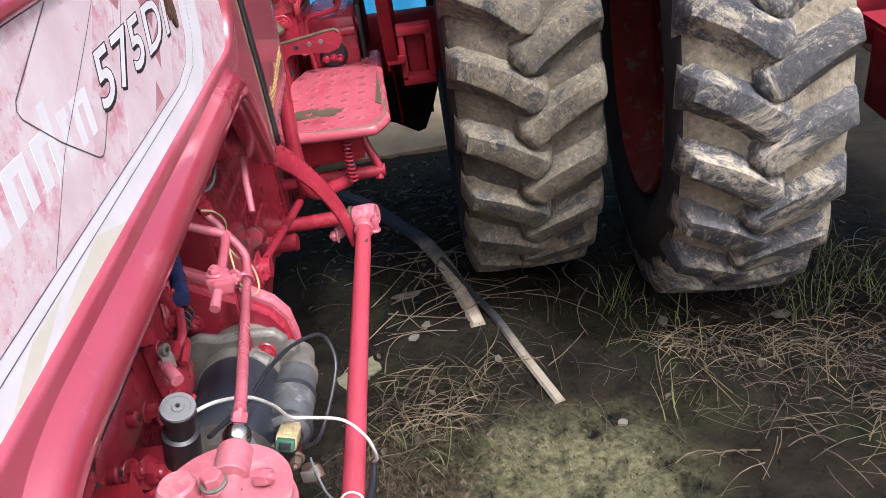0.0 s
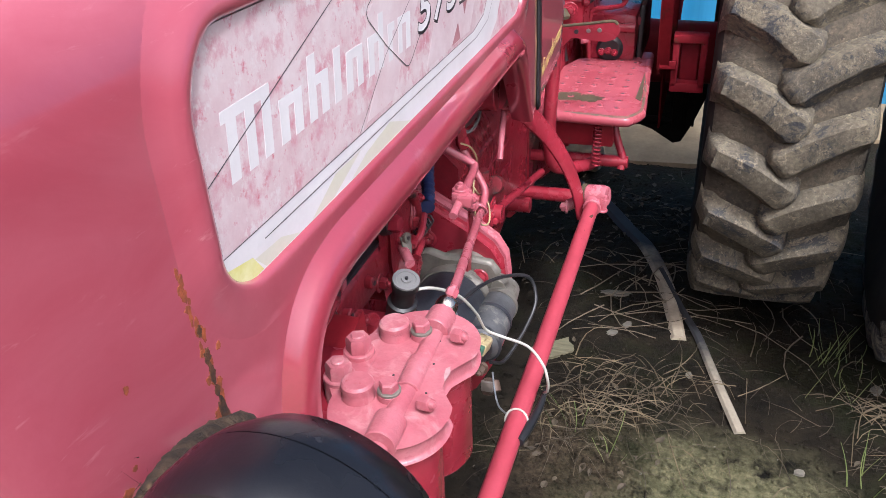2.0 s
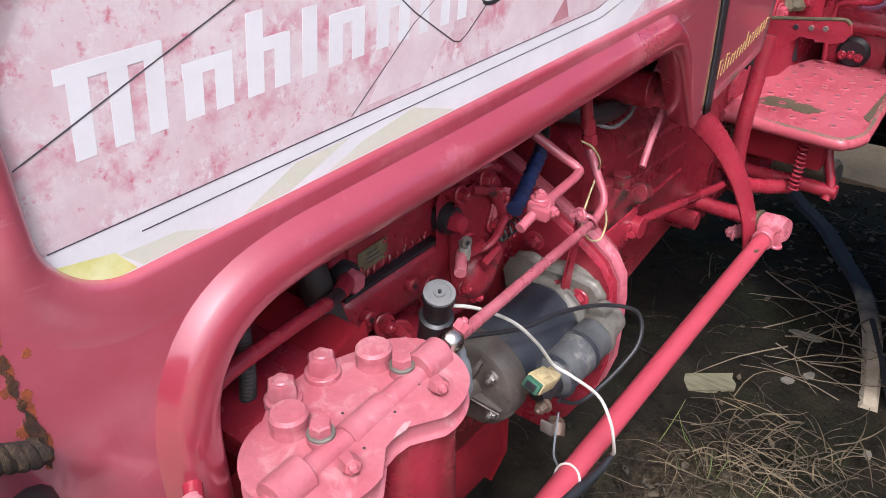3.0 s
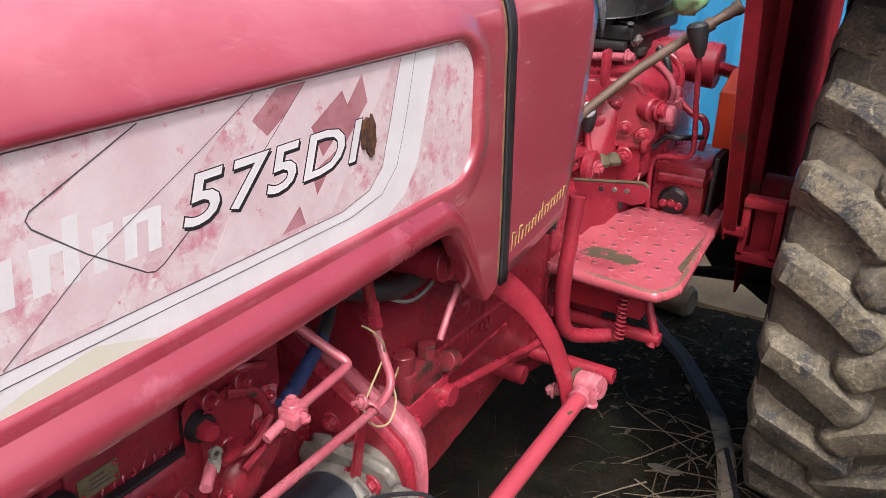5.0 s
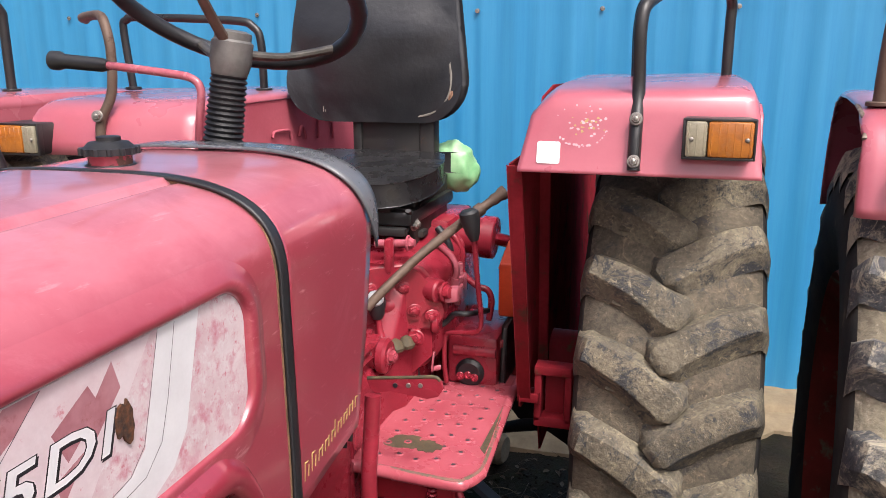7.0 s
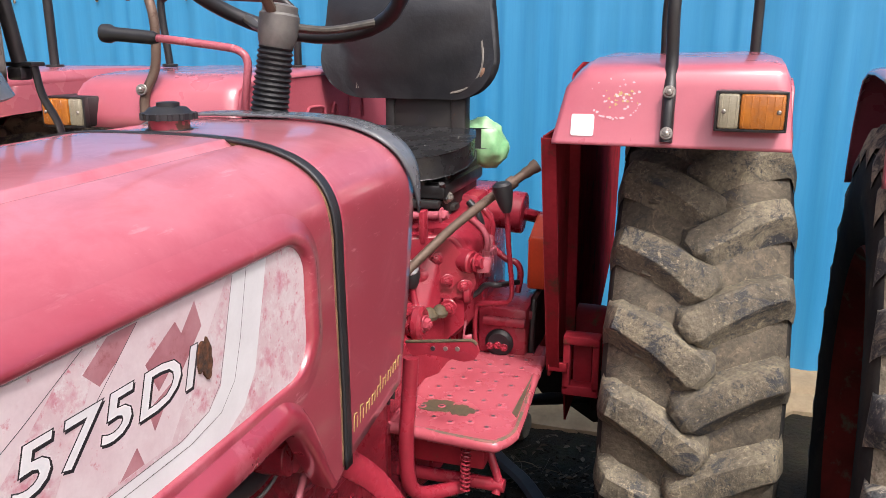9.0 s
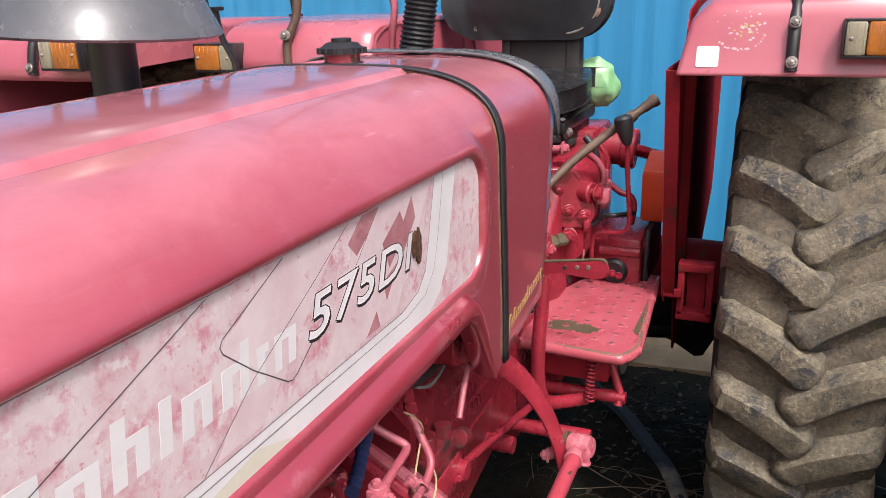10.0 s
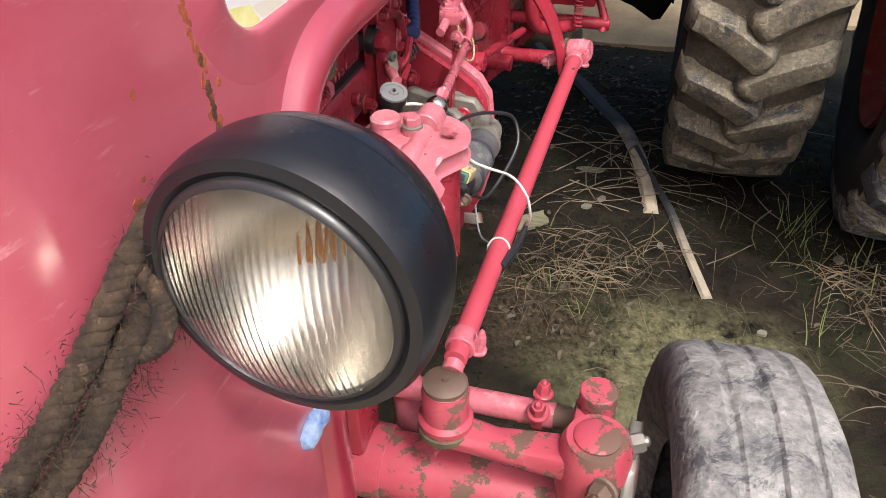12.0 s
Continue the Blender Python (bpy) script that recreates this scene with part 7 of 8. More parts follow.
for i in range(6):
    for j in range(9):
        x, y = 0.205 + 0.037 * i + 0.004 * j * 0.2, 1.125 + 0.050 * j + (0.012 if i % 2 else 0)
        if x < 0.385 and y < 1.56 and not (x < 0.285 and y > 1.47):
            rows_d.append((x, y))
for x, y in rows_d:
    if cupm is None:
        a = part("dimple", lathe((0, 0, 0.7895), (0, 0, 0.7918), [(0.0092, 0), (0.0074, 0.8), (0.0052, 1.0), (0.0044, 0.7)], 14), plate_red, fp)
        b = part("dimple_hole", cyl((0, 0, 0.7900), (0, 0, 0.7914), 0.0044, 12), ink, fp, "dark punched hole")
        cupm, holem = a.data, b.data
        a.location = b.location = (x, y, 0)
    else:
        for nm, d in (("dimple", cupm), ("dimple_hole", holem)):
            o = new(nm, d)
            o.parent, o.location = fp, (x, y, 0)
rn = random.Random(4)


def worn_patch(cx, cy, rx, ry, z, seed, name="worn_patch", n=26, rot=0.0):
    rn = random.Random(seed)
    pts = []
    for k in range(n):
        t = 2 * math.pi * k / n
        r = rn.uniform(0.72, 1.1)
        px, py = rx * r * math.cos(t), ry * r * math.sin(t)
        pts.append((cx + px * math.cos(rot) - py * math.sin(rot), cy + px * math.sin(rot) + py * math.cos(rot)))
    return part(name, prism(pts, "z", z - 0.002, z + 0.0007, 0), moss_worn, fp, "patch worn to olive-brown metal")


worn_patch(0.238, 1.185, 0.042, 0.032, 0.790, 2)
worn_patch(0.285, 1.180, 0.030, 0.024, 0.7912, 6)
part("worn_edge", tube([(0.20, 1.088, 0.785), (0.36, 1.0745, 0.785), (0.386, 1.0855, 0.785), (0.4025, 1.117, 0.785), (0.4045, 1.16, 0.785), (0.398, 1.30, 0.785)], 0.0068, 8, 6), rim_worn, fp, "bare worn rim")
part("plate_patch", prism([(0.386, 1.20), (0.400, 1.18), (0.398, 1.33), (0.389, 1.40)], "z", 0.788, 0.7912, 0), moss_worn, fp)
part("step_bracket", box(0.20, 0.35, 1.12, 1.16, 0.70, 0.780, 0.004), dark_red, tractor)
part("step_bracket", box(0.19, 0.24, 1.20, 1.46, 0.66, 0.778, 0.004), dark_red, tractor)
part("cross_shaft", cyl((0.13, 1.15, 0.655), (0.385, 1.15, 0.655), 0.014, 16), cast_red, tractor)
part("cross_shaft", cyl((0.15, 1.06, 0.60), (0.33, 1.06, 0.60), 0.016, 16), cast_red, tractor)
part("pedal_link", tube([(0.345, 1.17, 0.77), (0.352, 1.16, 0.72), (0.372, 1.15, 0.665), (0.37, 1.14, 0.64)], 0.009, 10, 5), cast_red, tractor)
part("return_spring", tube([(0.318 + 0.0085 * math.cos(k * 0.75), 1.10 + 0.0085 * math.sin(k * 0.75), 0.765 - 0.0011 * k) for k in range(95)], 0.0022, 6, 0), cast_red, tractor, "red coil return spring")
part("pedal_shank", tube([(0.232, 1.035, 0.955), (0.229, 1.030, 0.88), (0.226, 1.022, 0.80), (0.228, 1.025, 0.715), (0.240, 1.045, 0.675), (0.270, 1.085, 0.660), (0.305, 1.125, 0.655)], 0.0145, 14, 8), cast_red, tractor, "bent red pedal shank")
part("pedal_pad", prism([(0.221, 0.981), (0.342, 0.997), (0.352, 0.992), (0.356, 0.978), (0.348, 0.965), (0.330, 0.959), (0.300, 0.962), (0.262, 0.965), (0.234, 0.958), (0.226, 0.966)], "y", 1.040, 1.046, 0.002), cast_red, tractor, "red brake pedal with bent edges")
part("pad_edge", tube([(0.220, 1.042, 0.982), (0.30, 1.042, 0.9925), (0.342, 1.042, 0.998), (0.353, 1.042, 0.992)], 0.0032, 8, 5), moss_worn, tractor, "worn dark pedal edge")
for x in (0.272, 0.296, 0.318):
    part("pad_hole", cyl((x, 1.0385, 0.9755 + 0.1 * (x - 0.272)), (x, 1.0415, 0.9755 + 0.1 * (x - 0.272)), 0.0045, 12), steel if x > 0.28 else ink, tractor)
case = part("gearbox_case", bevel(loft([sec(1.09, 0.160, 0.52, 0.94, 0.04), sec(1.30, 0.165, 0.52, 0.95, 0.04), sec(1.34, 0.185, 0.50, 1.08, 0.04), sec(1.95, 0.190, 0.48, 1.12, 0.04), sec(2.15, 0.15, 0.50, 1.05, 0.04)]), 0.008), cast_red, tractor, "red gearbox and rear axle case")
part("top_cover", box(-0.13, 0.13, 1.02, 1.34, 0.935, 0.975, 0.008), cast_red, tractor)
part("lift_housing", bevel(loft([sec(1.385, 0.222, 0.86, 1.085, 0.04), sec(1.42, 0.238, 0.85, 1.10, 0.04), sec(1.64, 0.240, 0.86, 1.135, 0.04), sec(1.70, 0.20, 0.88, 1.10, 0.04)]), 0.01), cast_red, tractor, "red cast hydraulic lift housing")


def faced(bm):
    """Turns an outline built across the tractor so that it faces outward a little."""
    for v in bm.verts:
        v.co.y += 0.45 * (v.co.x - 0.17)
    return bm


cover = part("side_cover_plate", faced(prism([(0.070, 1.086), (0.186, 1.094), (0.202, 1.084), (0.218, 1.062), (0.247, 1.012), (0.250, 0.995), (0.243, 0.978), (0.206, 0.968), (0.07, 0.978)], "y", 1.352, 1.385, 0.007, 3)), cast_red, tractor, "red lift cover plate with bolts")
part("cover_rib", faced(prism([(0.09, 1.068), (0.178, 1.074), (0.196, 1.056), (0.222, 1.010), (0.205, 0.990), (0.10, 0.996)], "y", 1.345, 1.36, 0.006, 2)), cast_red, cover)
for x, z in ((0.119, 1.053), (0.181, 1.055), (0.202, 1.004), (0.236, 0.990), (0.140, 0.985)):
    part("cover_bolt", faced(hexbolt((x, 1.345, z), (0.2, -1, 0), 0.0105, 0.009)), cast_red, cover)
part("cover_dome", faced(lathe((0.155, 1.352, 1.018), (0.155, 1.328, 1.018), [(0.020, 0), (0.019, 0.4), (0.012, 0.9), (0.004, 1)], 22)), cast_red, cover)
part("pipe_boss", join(cyl((0.215, 1.40, 1.043), (0.252, 1.385, 1.043), 0.026, 22, 0.15), cyl((0.245, 1.388, 1.043), (0.275, 1.38, 1.044), 0.013, 16), hexbolt((0.262, 1.384, 1.044), (1, -0.3, 0), 0.015, 0.010)), cast_red, cover)
part("banjo_block", faced(box(0.262, 0.288, 1.335, 1.365, 1.020, 1.052, 0.005)), pale_red, cover, "pink-red pipe block")
part("selector_rail", join(cyl((0.09, 1.352, 0.968), (0.235, 1.40, 0.972), 0.020, 18, 0.15), cyl((0.225, 1.395, 0.972), (0.243, 1.40, 0.972), 0.027, 18, 0.15), cyl((0.19, 1.36, 0.945), (0.213, 1.365, 0.945), 0.017, 16, 0.15), box(0.08, 0.16, 1.35, 1.40, 0.925, 0.965, 0.01)), cast_red, tractor, "red selector rail casting")
part("rail_plug", hexbolt((0.207, 1.35, 0.946), (0.1, -1, 0), 0.013, 0.01), cast_red, tractor)
part("selector_boss", join(cyl((0.11, 1.25, 0.940), (0.178, 1.25, 0.940), 0.030, 20, 0.1), cyl((0.160, 1.25, 0.940), (0.184, 1.25, 0.940), 0.037, 18, 0.15), box(0.09, 0.15, 1.22, 1.30, 0.90, 0.97, 0.01)), cast_red, tractor, "selector boss with mud")
part("selector_bolt", hexbolt((0.186, 1.25, 0.940), (1, -0.2, 0), 0.013, 0.012), chip_red, tractor)
part("case_rib", box(0.14, 0.155, 1.34, 1.37, 1.085, 1.16, 0.005), cast_red, tractor)
part("case_bolt", join(cyl((0.10, 1.40, 1.135), (0.19, 1.40, 1.142), 0.009, 12), hexbolt((0.175, 1.40, 1.141), (1, 0, 0), 0.012, 0.01)), pale_red, tractor)
for x, y in ((0.175, 1.31), (0.19, 1.335), (0.165, 1.285)):
    part("mud_lump", lathe((x, y, 0.93), (x, y, 0.955), [(0.018, 0), (0.02, 0.3), (0.012, 0.8), (0.004, 1)], 9), moss_worn, tractor, "crusted mud on the casting")
part("valve_block", join(box(0.215, 0.255, 1.535, 1.60, 0.965, 1.03, 0.005), box(0.222, 0.262, 1.50, 1.54, 0.985, 1.02, 0.004), cyl((0.238, 1.57, 1.03), (0.238, 1.57, 1.06), 0.013, 6)), pale_red, tractor, "pink-red hydraulic valve block")
part("hydraulic_pipe", tube([(0.196, 1.50, 1.125), (0.218, 1.515, 1.105), (0.237, 1.52, 1.086), (0.250, 1.52, 1.058), (0.245, 1.52, 1.025)], 0.0075, 10, 6), pale_red, tractor, "pink-red hydraulic pipe")
part("pipe_nut", cyl((0.2475, 1.52, 1.036), (0.243, 1.52, 1.014), 0.0125, 6), pale_red, tractor)
part("hydraulic_pipe", tube([(0.205, 1.60, 1.125), (0.226, 1.60, 1.110), (0.241, 1.60, 1.078), (0.242, 1.60, 1.030), (0.276, 1.60, 0.998), (0.304, 1.60, 0.989), (0.314, 1.60, 0.962), (0.308, 1.60, 0.915)], 0.008, 10, 6), cast_red, tractor, "red hydraulic pipe")
part("flex_hose", tube([(0.19, 1.57, 1.14), (0.214, 1.56, 1.115), (0.226, 1.56, 1.073), (0.226, 1.56, 1.00)], 0.009, 10, 6), rubber, tractor, "black braided hose")
part("black_cable", tube([(0.33, 1.50, 0.972), (0.295, 1.45, 0.976), (0.264, 1.45, 0.973), (0.243, 1.45, 0.951), (0.204, 1.43, 0.925), (0.184, 1.43, 0.883), (0.181, 1.43, 0.841), (0.188, 1.43, 0.80)], 0.0065, 10, 6), rubber, tractor, "black cable loop")
part("lift_cylinder", join(cyl((0.02, 1.74, 1.105), (0.285, 1.74, 1.085), 0.048, 26), cyl((0.255, 1.74, 1.087), (0.292, 1.74, 1.084), 0.054, 26), box(-0.12, 0.20, 1.62, 1.86, 1.08, 1.145, 0.01)), cast_red, tractor, "red hydraulic lift housing")
part("lift_arm", tube([(0.275, 1.745, 1.085), (0.33, 1.82, 1.055), (0.40, 1.95, 1.01)], 0.024, 12, 4, 0.7), cast_red, tractor)
part("lamp_box", join(box(0.330, 0.408, 1.60, 1.74, 0.925, 1.055, 0.006), prism([(1.60, 1.05), (1.74, 1.05), (1.74, 1.085), (1.70, 1.085)], "x", 0.332, 0.406, 0.003)), orange_red, tractor, "orange-red sheet metal box beside the fender")
bb = part("brake_housing", join(box(0.232, 0.352, 1.50, 1.72, 0.785, 0.905, 0.012), box(0.225, 0.36, 1.53, 1.70, 0.865, 0.895, 0.008), cyl((0.25, 1.495, 0.872), (0.35, 1.495, 0.872), 0.012, 14)), cast_red, tractor, "red brake housing behind the footplate")
part("housing_plate", prism([(1.52, 0.79), (1.74, 0.79), (1.74, 0.90), (1.70, 0.925), (1.54, 0.92)], "x", 0.354, 0.368, 0.004), black_metal, bb, "black end plate")
part("brake_boss", lathe((0.288, 1.502, 0.818), (0.288, 1.488, 0.818), [(0.034, 0), (0.034, 0.5), (0.026, 1)], 24), rubber, bb, "black rubber boot")
for x, z in ((0.268, 0.812), (0.286, 0.815), (0.302, 0.811)):
    part("brake_nut", hexbolt((x, 1.486, z), (0, -1, 0), 0.0065, 0.012), cast_red, bb)
part("brake_rod", tube([(0.24, 1.47, 0.80), (0.238, 1.46, 0.85), (0.24, 1.455, 0.905), (0.25, 1.452, 0.926), (0.30, 1.445, 0.935), (0.322, 1.44, 0.945), (0.330, 1.430, 0.975), (0.327, 1.405, 1.07), (0.324, 1.386, 1.165)], 0.0058, 10, 8), cast_red, tractor, "red hand lever rod")
part("bent_strip", tube([(0.232, 1.40, 0.90), (0.230, 1.39, 0.865), (0.232, 1.40, 0.86), (0.244, 1.41, 0.86)], 0.006, 8, 4, 0.4), pale_red, tractor)
part("lever_knob", lathe((0.325, 1.385, 1.160), (0.313, 1.378, 1.224), [(0.009, 0), (0.015, 0.25), (0.0205, 0.65), (0.0205, 0.92), (0.015, 1)], 22), rubber, tractor, "black plastic lever knob")
part("long_lever", tube([(0.128, 1.27, 1.030), (0.150, 1.29, 1.057), (0.209, 1.35, 1.1206), (0.255, 1.385, 1.161), (0.2946, 1.41, 1.1935), (0.335, 1.432, 1.224), (0.3685, 1.45, 1.2495)], 0.0100, 12, 6), rusty, tractor, "long rusty tube lever")
part("lever_grip", join(lathe((0.346, 1.44, 1.232), (0.376, 1.453, 1.255), [(0.010, 0), (0.0125, 0.2), (0.0115, 0.5), (0.015, 0.7), (0.015, 0.95), (0.012, 1)], 16), cyl((0.318, 1.425, 1.211), (0.331, 1.431, 1.221), 0.0138, 14)), rusty, tractor)
part("gear_lever", tube([(0.140, 1.30, 1.02), (0.143, 1.30, 0.985), (0.150, 1.295, 0.955), (0.160, 1.27, 0.94)], [0.006, 0.0065, 0.009, 0.012], 10, 6), cast_red, tractor, "short red gear lever")
part("gear_knob", lathe((0.140, 1.30, 1.000), (0.137, 1.298, 1.060), [(0.010, 0), (0.015, 0.15), (0.0195, 0.5), (0.0195, 0.75), (0.014, 0.95), (0.004, 1)], 22), rubber, tractor, "round black gear knob with a pale dial")
part("knob_dial", lathe((0.139, 1.293, 1.044), (0.1445, 1.282, 1.053), [(0.0185, 0), (0.0165, 0.55), (0.009, 0.9), (0.001, 1)], 20), dial_silver, tractor, "silver dial on the knob")
part("dial_mark", cyl((0.1425, 1.2845, 1.050), (0.1448, 1.2815, 1.0545), 0.003, 8), ink, tractor)
part("mud_on_case", prism([(0.08, 1.0), (0.15, 1.02), (0.155, 1.24), (0.10, 1.26)], "z", 0.948, 0.968, 0.008), grimy_red, tractor, "crusted grime on the case")
part("axle_trumpet", lathe((0.15, AX_Y, AX_Z), (0.60, AX_Y, AX_Z), [(0.15, 0), (0.13, 0.15), (0.095, 0.35), (0.09, 0.9), (0.12, 0.95), (0.12, 1)], 28), dark_red, tractor, "dark red rear axle trumpet")
part("axle_trumpet", lathe((-0.15, AX_Y, AX_Z), (-0.56, AX_Y, AX_Z), [(0.15, 0), (0.13, 0.15), (0.095, 0.35), (0.09, 0.9), (0.12, 0.95), (0.12, 1)], 28), dark_red, tractor, "dark red rear axle trumpet")
greasy_black = mat("greasy_black_iron", (0.010, 0.0095, 0.009), (0.022, 0.019, 0.016), 12, 0.85, 0.08, 0, 0.4, 120, [((0.05, 0.036, 0.024), 20, 0.62, 0.74, 0.95)], grain=0.3, spec=0.12)
part("lower_link", tube([(0.26, 1.85, 0.50), (0.33, 2.05, 0.43), (0.44, 2.25, 0.36), (0.47, 2.32, 0.35)], [0.022, 0.035, 0.035, 0.03], 12, 5, 0.5), greasy_black, tractor, "black lower hitch link")
part("link_end", join(box(0.44, 0.49, 2.16, 2.22, 0.36, 0.50, 0.006), box(0.43, 0.47, 2.18, 2.26, 0.43, 0.50, 0.006), cyl((0.41, 2.22, 0.45), (0.53, 2.22, 0.45), 0.016, 14), box(0.508, 0.516, 2.20, 2.24, 0.36, 0.52, 0.002)), greasy_black, tractor, "black hitch bracket")
part("hitch_arm", prism([(0.25, 0.56), (0.25, 0.425), (0.28, 0.388), (0.38, 0.352), (0.452, 0.308), (0.474, 0.314), (0.508, 0.384), (0.540, 0.475), (0.540, 0.535), (0.42, 0.565)], "y", 2.185, 2.212, 0.006, 2), greasy_black, tractor, "broad black hitch arm with grease")
# ---- seat ----
patch_brown = mat("worn_foam", (0.30, 0.17, 0.11), None, 60, 0.9, 0.05, 0, 0.4, 160)
seat_black = mat("rusty_black_frame", (0.012, 0.012, 0.013), (0.022, 0.019, 0.017), 16, 0.5, 0.12, 0, 0.2, 140, [((0.10, 0.045, 0.022), 22, 0.62, 0.70, 0.85)])
seat = part("driver_seat", box(-0.13, 0.17, 1.44, 1.78, 1.165, 1.20, 0.01), black_metal, tractor, "torn black vinyl driver seat")
out = rounded(-0.224, 0.199, 1.386, 1.78, 0.082, 8)
back = prism(out, "y", 1.715, 1.785, 0.024, 4)
for v in back.verts:
    sl = (v.co.z - 1.384) / 0.4
    v.co.y += 0.05 * sl + 0.10 * (abs(v.co.x + 0.013) / 0.215) ** 2 * -0.35
    v.co.x = -0.013 + (v.co.x + 0.013) * (1 - 0.22 * max(0.0, sl) ** 1.3)
    v.co.z += 0.014 * abs(v.co.x + 0.013) / 0.215
bmesh.ops.subdivide_edges(back, edges=back.edges[:], cuts=1, use_grid_fill=True)
bmesh.ops.triangulate(back, faces=[q for q in back.faces if len(q.verts) > 4])
for _ in range(3):
    bmesh.ops.subdivide_edges(back, edges=[e for e in back.edges if e.calc_length() > 0.03], cuts=1, use_grid_fill=True)
for v in back.verts:
    u, w = (v.co.x + 0.013) / 0.215, (v.co.z - 1.58) / 0.195
    if v.co.y < 1.76:
        v.co.y -= 0.030 * max(0.0, 1 - u * u) * max(0.0, 1 - w * w) - 0.005 * noise.noise(v.co * 14) - 0.0035 * noise.noise(Vector((v.co.x * 22, v.co.y * 20, v.co.z * 60)))
bk = part("backrest", back, vinyl, seat, "padded black vinyl backrest", 60)


def back_face(x, z):
    """Front of the padded backrest."""
    u, w, sl = (x + 0.013) / 0.215, (z - 1.58) / 0.195, (z - 1.384) / 0.4
    return 1.715 + 0.05 * sl - 0.035 * u * u - 0.030 * max(0.0, 1 - u * u) * max(0.0, 1 - w * w) - 0.0035


for x0, x1 in ((-0.150, -0.125), (-0.145, -0.120), (0.096, 0.082), (0.101, 0.087)):
    part("stitching", tube([(x0 + (x1 - x0) * t, back_face(x0 + (x1 - x0) * t, 1.395 + 0.36 * t), 1.395 + 0.36 * t) for t in np.linspace(0, 1, 19)], 0.0011, 6, 0), thread, bk, "pale double stitching")
part("fold", tube([(x, back_face(x, 1.615 + 0.010 * math.sin(9 * x)) + 0.0015, 1.615 + 0.010 * math.sin(9 * x)) for x in np.linspace(-0.16, 0.15, 20)], [0.001, 0.003, 0.0035, 0.003, 0.001], 8, 0), vinyl, bk, "soft fold in the vinyl")
part("piping", tube([(-0.17, 1.703, 1.392), (-0.05, 1.706, 1.385), (0.09, 1.703, 1.386), (0.152, 1.694, 1.404), (0.186, 1.688, 1.450), (0.184, 1.694, 1.52), (0.166, 1.712, 1.66), (0.160, 1.722, 1.72)], 0.0032, 6, 8), thread, bk, "pale worn edge piping")
cush = prism([(0.180, 1.72), (-0.15, 1.72), (-0.17, 1.70), (-0.17, 1.45), (-0.15, 1.42), (-0.10, 1.405), (0.07, 1.402), (0.115, 1.408), (0.150, 1.430), (0.178, 1.475), (0.192, 1.535), (0.190, 1.62), (0.170, 1.69), (0.14, 1.715)], "z", 1.248, 1.300, 0.020, 4)
for v in cush.verts:
    d = math.hypot((v.co.x - 0.02) / 0.19, (v.co.y - 1.56) / 0.17)
    v.co.z += -0.036 * max(0.0, 1.70 - v.co.y) / 0.29
    if v.co.z > 1.25:
        v.co.z -= 0.010 * max(0.0, 1 - d)
bmesh.ops.subdivide_edges(cush, edges=cush.edges[:], cuts=1, use_grid_fill=True)
part("cushion", cush, worn_vinyl, seat, "worn black vinyl seat cushion", 60)
part("cushion_piping", tube([(-0.12, 1.412, 1.258), (0.06, 1.408, 1.258), (0.112, 1.416, 1.259), (0.146, 1.437, 1.262), (0.173, 1.480, 1.267), (0.186, 1.54, 1.275), (0.184, 1.62, 1.286), (0.165, 1.685, 1.294)], 0.0035, 6, 8), vinyl, seat)
for pts in ([(0.125, 1.45, 1.266), (0.150, 1.50, 1.271), (0.158, 1.56, 1.280), (0.15, 1.62, 1.290)], [(0.148, 1.44, 1.264), (0.168, 1.50, 1.271), (0.175, 1.56, 1.281)], [(0.02, 1.55, 1.272), (0.08, 1.60, 1.279), (0.13, 1.67, 1.293)]):
    part("cushion_seam", tube(pts, 0.0012, 6, 6), thread, seat)
part("back_bracket", join(box(-0.062, 0.098, 1.722, 1.742, 1.20, 1.44, 0.004), box(0.098, 0.137, 1.715, 1.765, 1.10, 1.43, 0.006), box(-0.08, -0.055, 1.715, 1.765, 1.16, 1.43, 0.006)), seat_black, seat, "rusty black seat bracket")
part("bracket_hole", cyl((0.02, 1.7215, 1.318), (0.02, 1.7235, 1.318), 0.012, 8), ink, seat)
part("seat_frame", join(box(-0.10, 0.15, 1.46, 1.50, 1.180, 1.205, 0.004), box(-0.10, 0.15, 1.62, 1.66, 1.14, 1.225, 0.004), box(0.09, 0.12, 1.44, 1.72, 1.195, 1.215, 0.004), box(0.142, 0.158, 1.50, 1.76, 1.10, 1.24, 0.004), box(-0.05, 0.16, 1.42, 1.44, 1.148, 1.166, 0.003), box(-0.04, 0.17, 1.52, 1.56, 1.125, 1.140, 0.003)), seat_black, seat)
for p, q in (((0.15, 1.44, 1.15), (0.165, 1.56, 1.225)), ((0.165, 1.43, 1.205), (0.145, 1.56, 1.13)), ((0.06, 1.44, 1.14), (0.11, 1.46, 1.215)), ((0.12, 1.47, 1.215), (0.17, 1.46, 1.165))):
    part("seat_link", tube([p, q], 0.007, 8, 0, 0.6), seat_black, seat)
part("seat_nut", hexbolt((0.166, 1.47, 1.168), (1, -0.3, 0), 0.011, 0.012), steel, seat)
part("seat_spring", tube([(0.06 + 0.02 * math.cos(k * 0.7), 1.52 + 0.02 * math.sin(k * 0.7), 1.12 + 0.0016 * k) for k in range(60)], 0.0035, 6, 0), rusty, seat)
part("seat_post", tube([(0.10, 1.50, 1.20), (0.14, 1.56, 1.15), (0.15, 1.62, 1.12)], 0.010, 8, 4), rusty, seat)
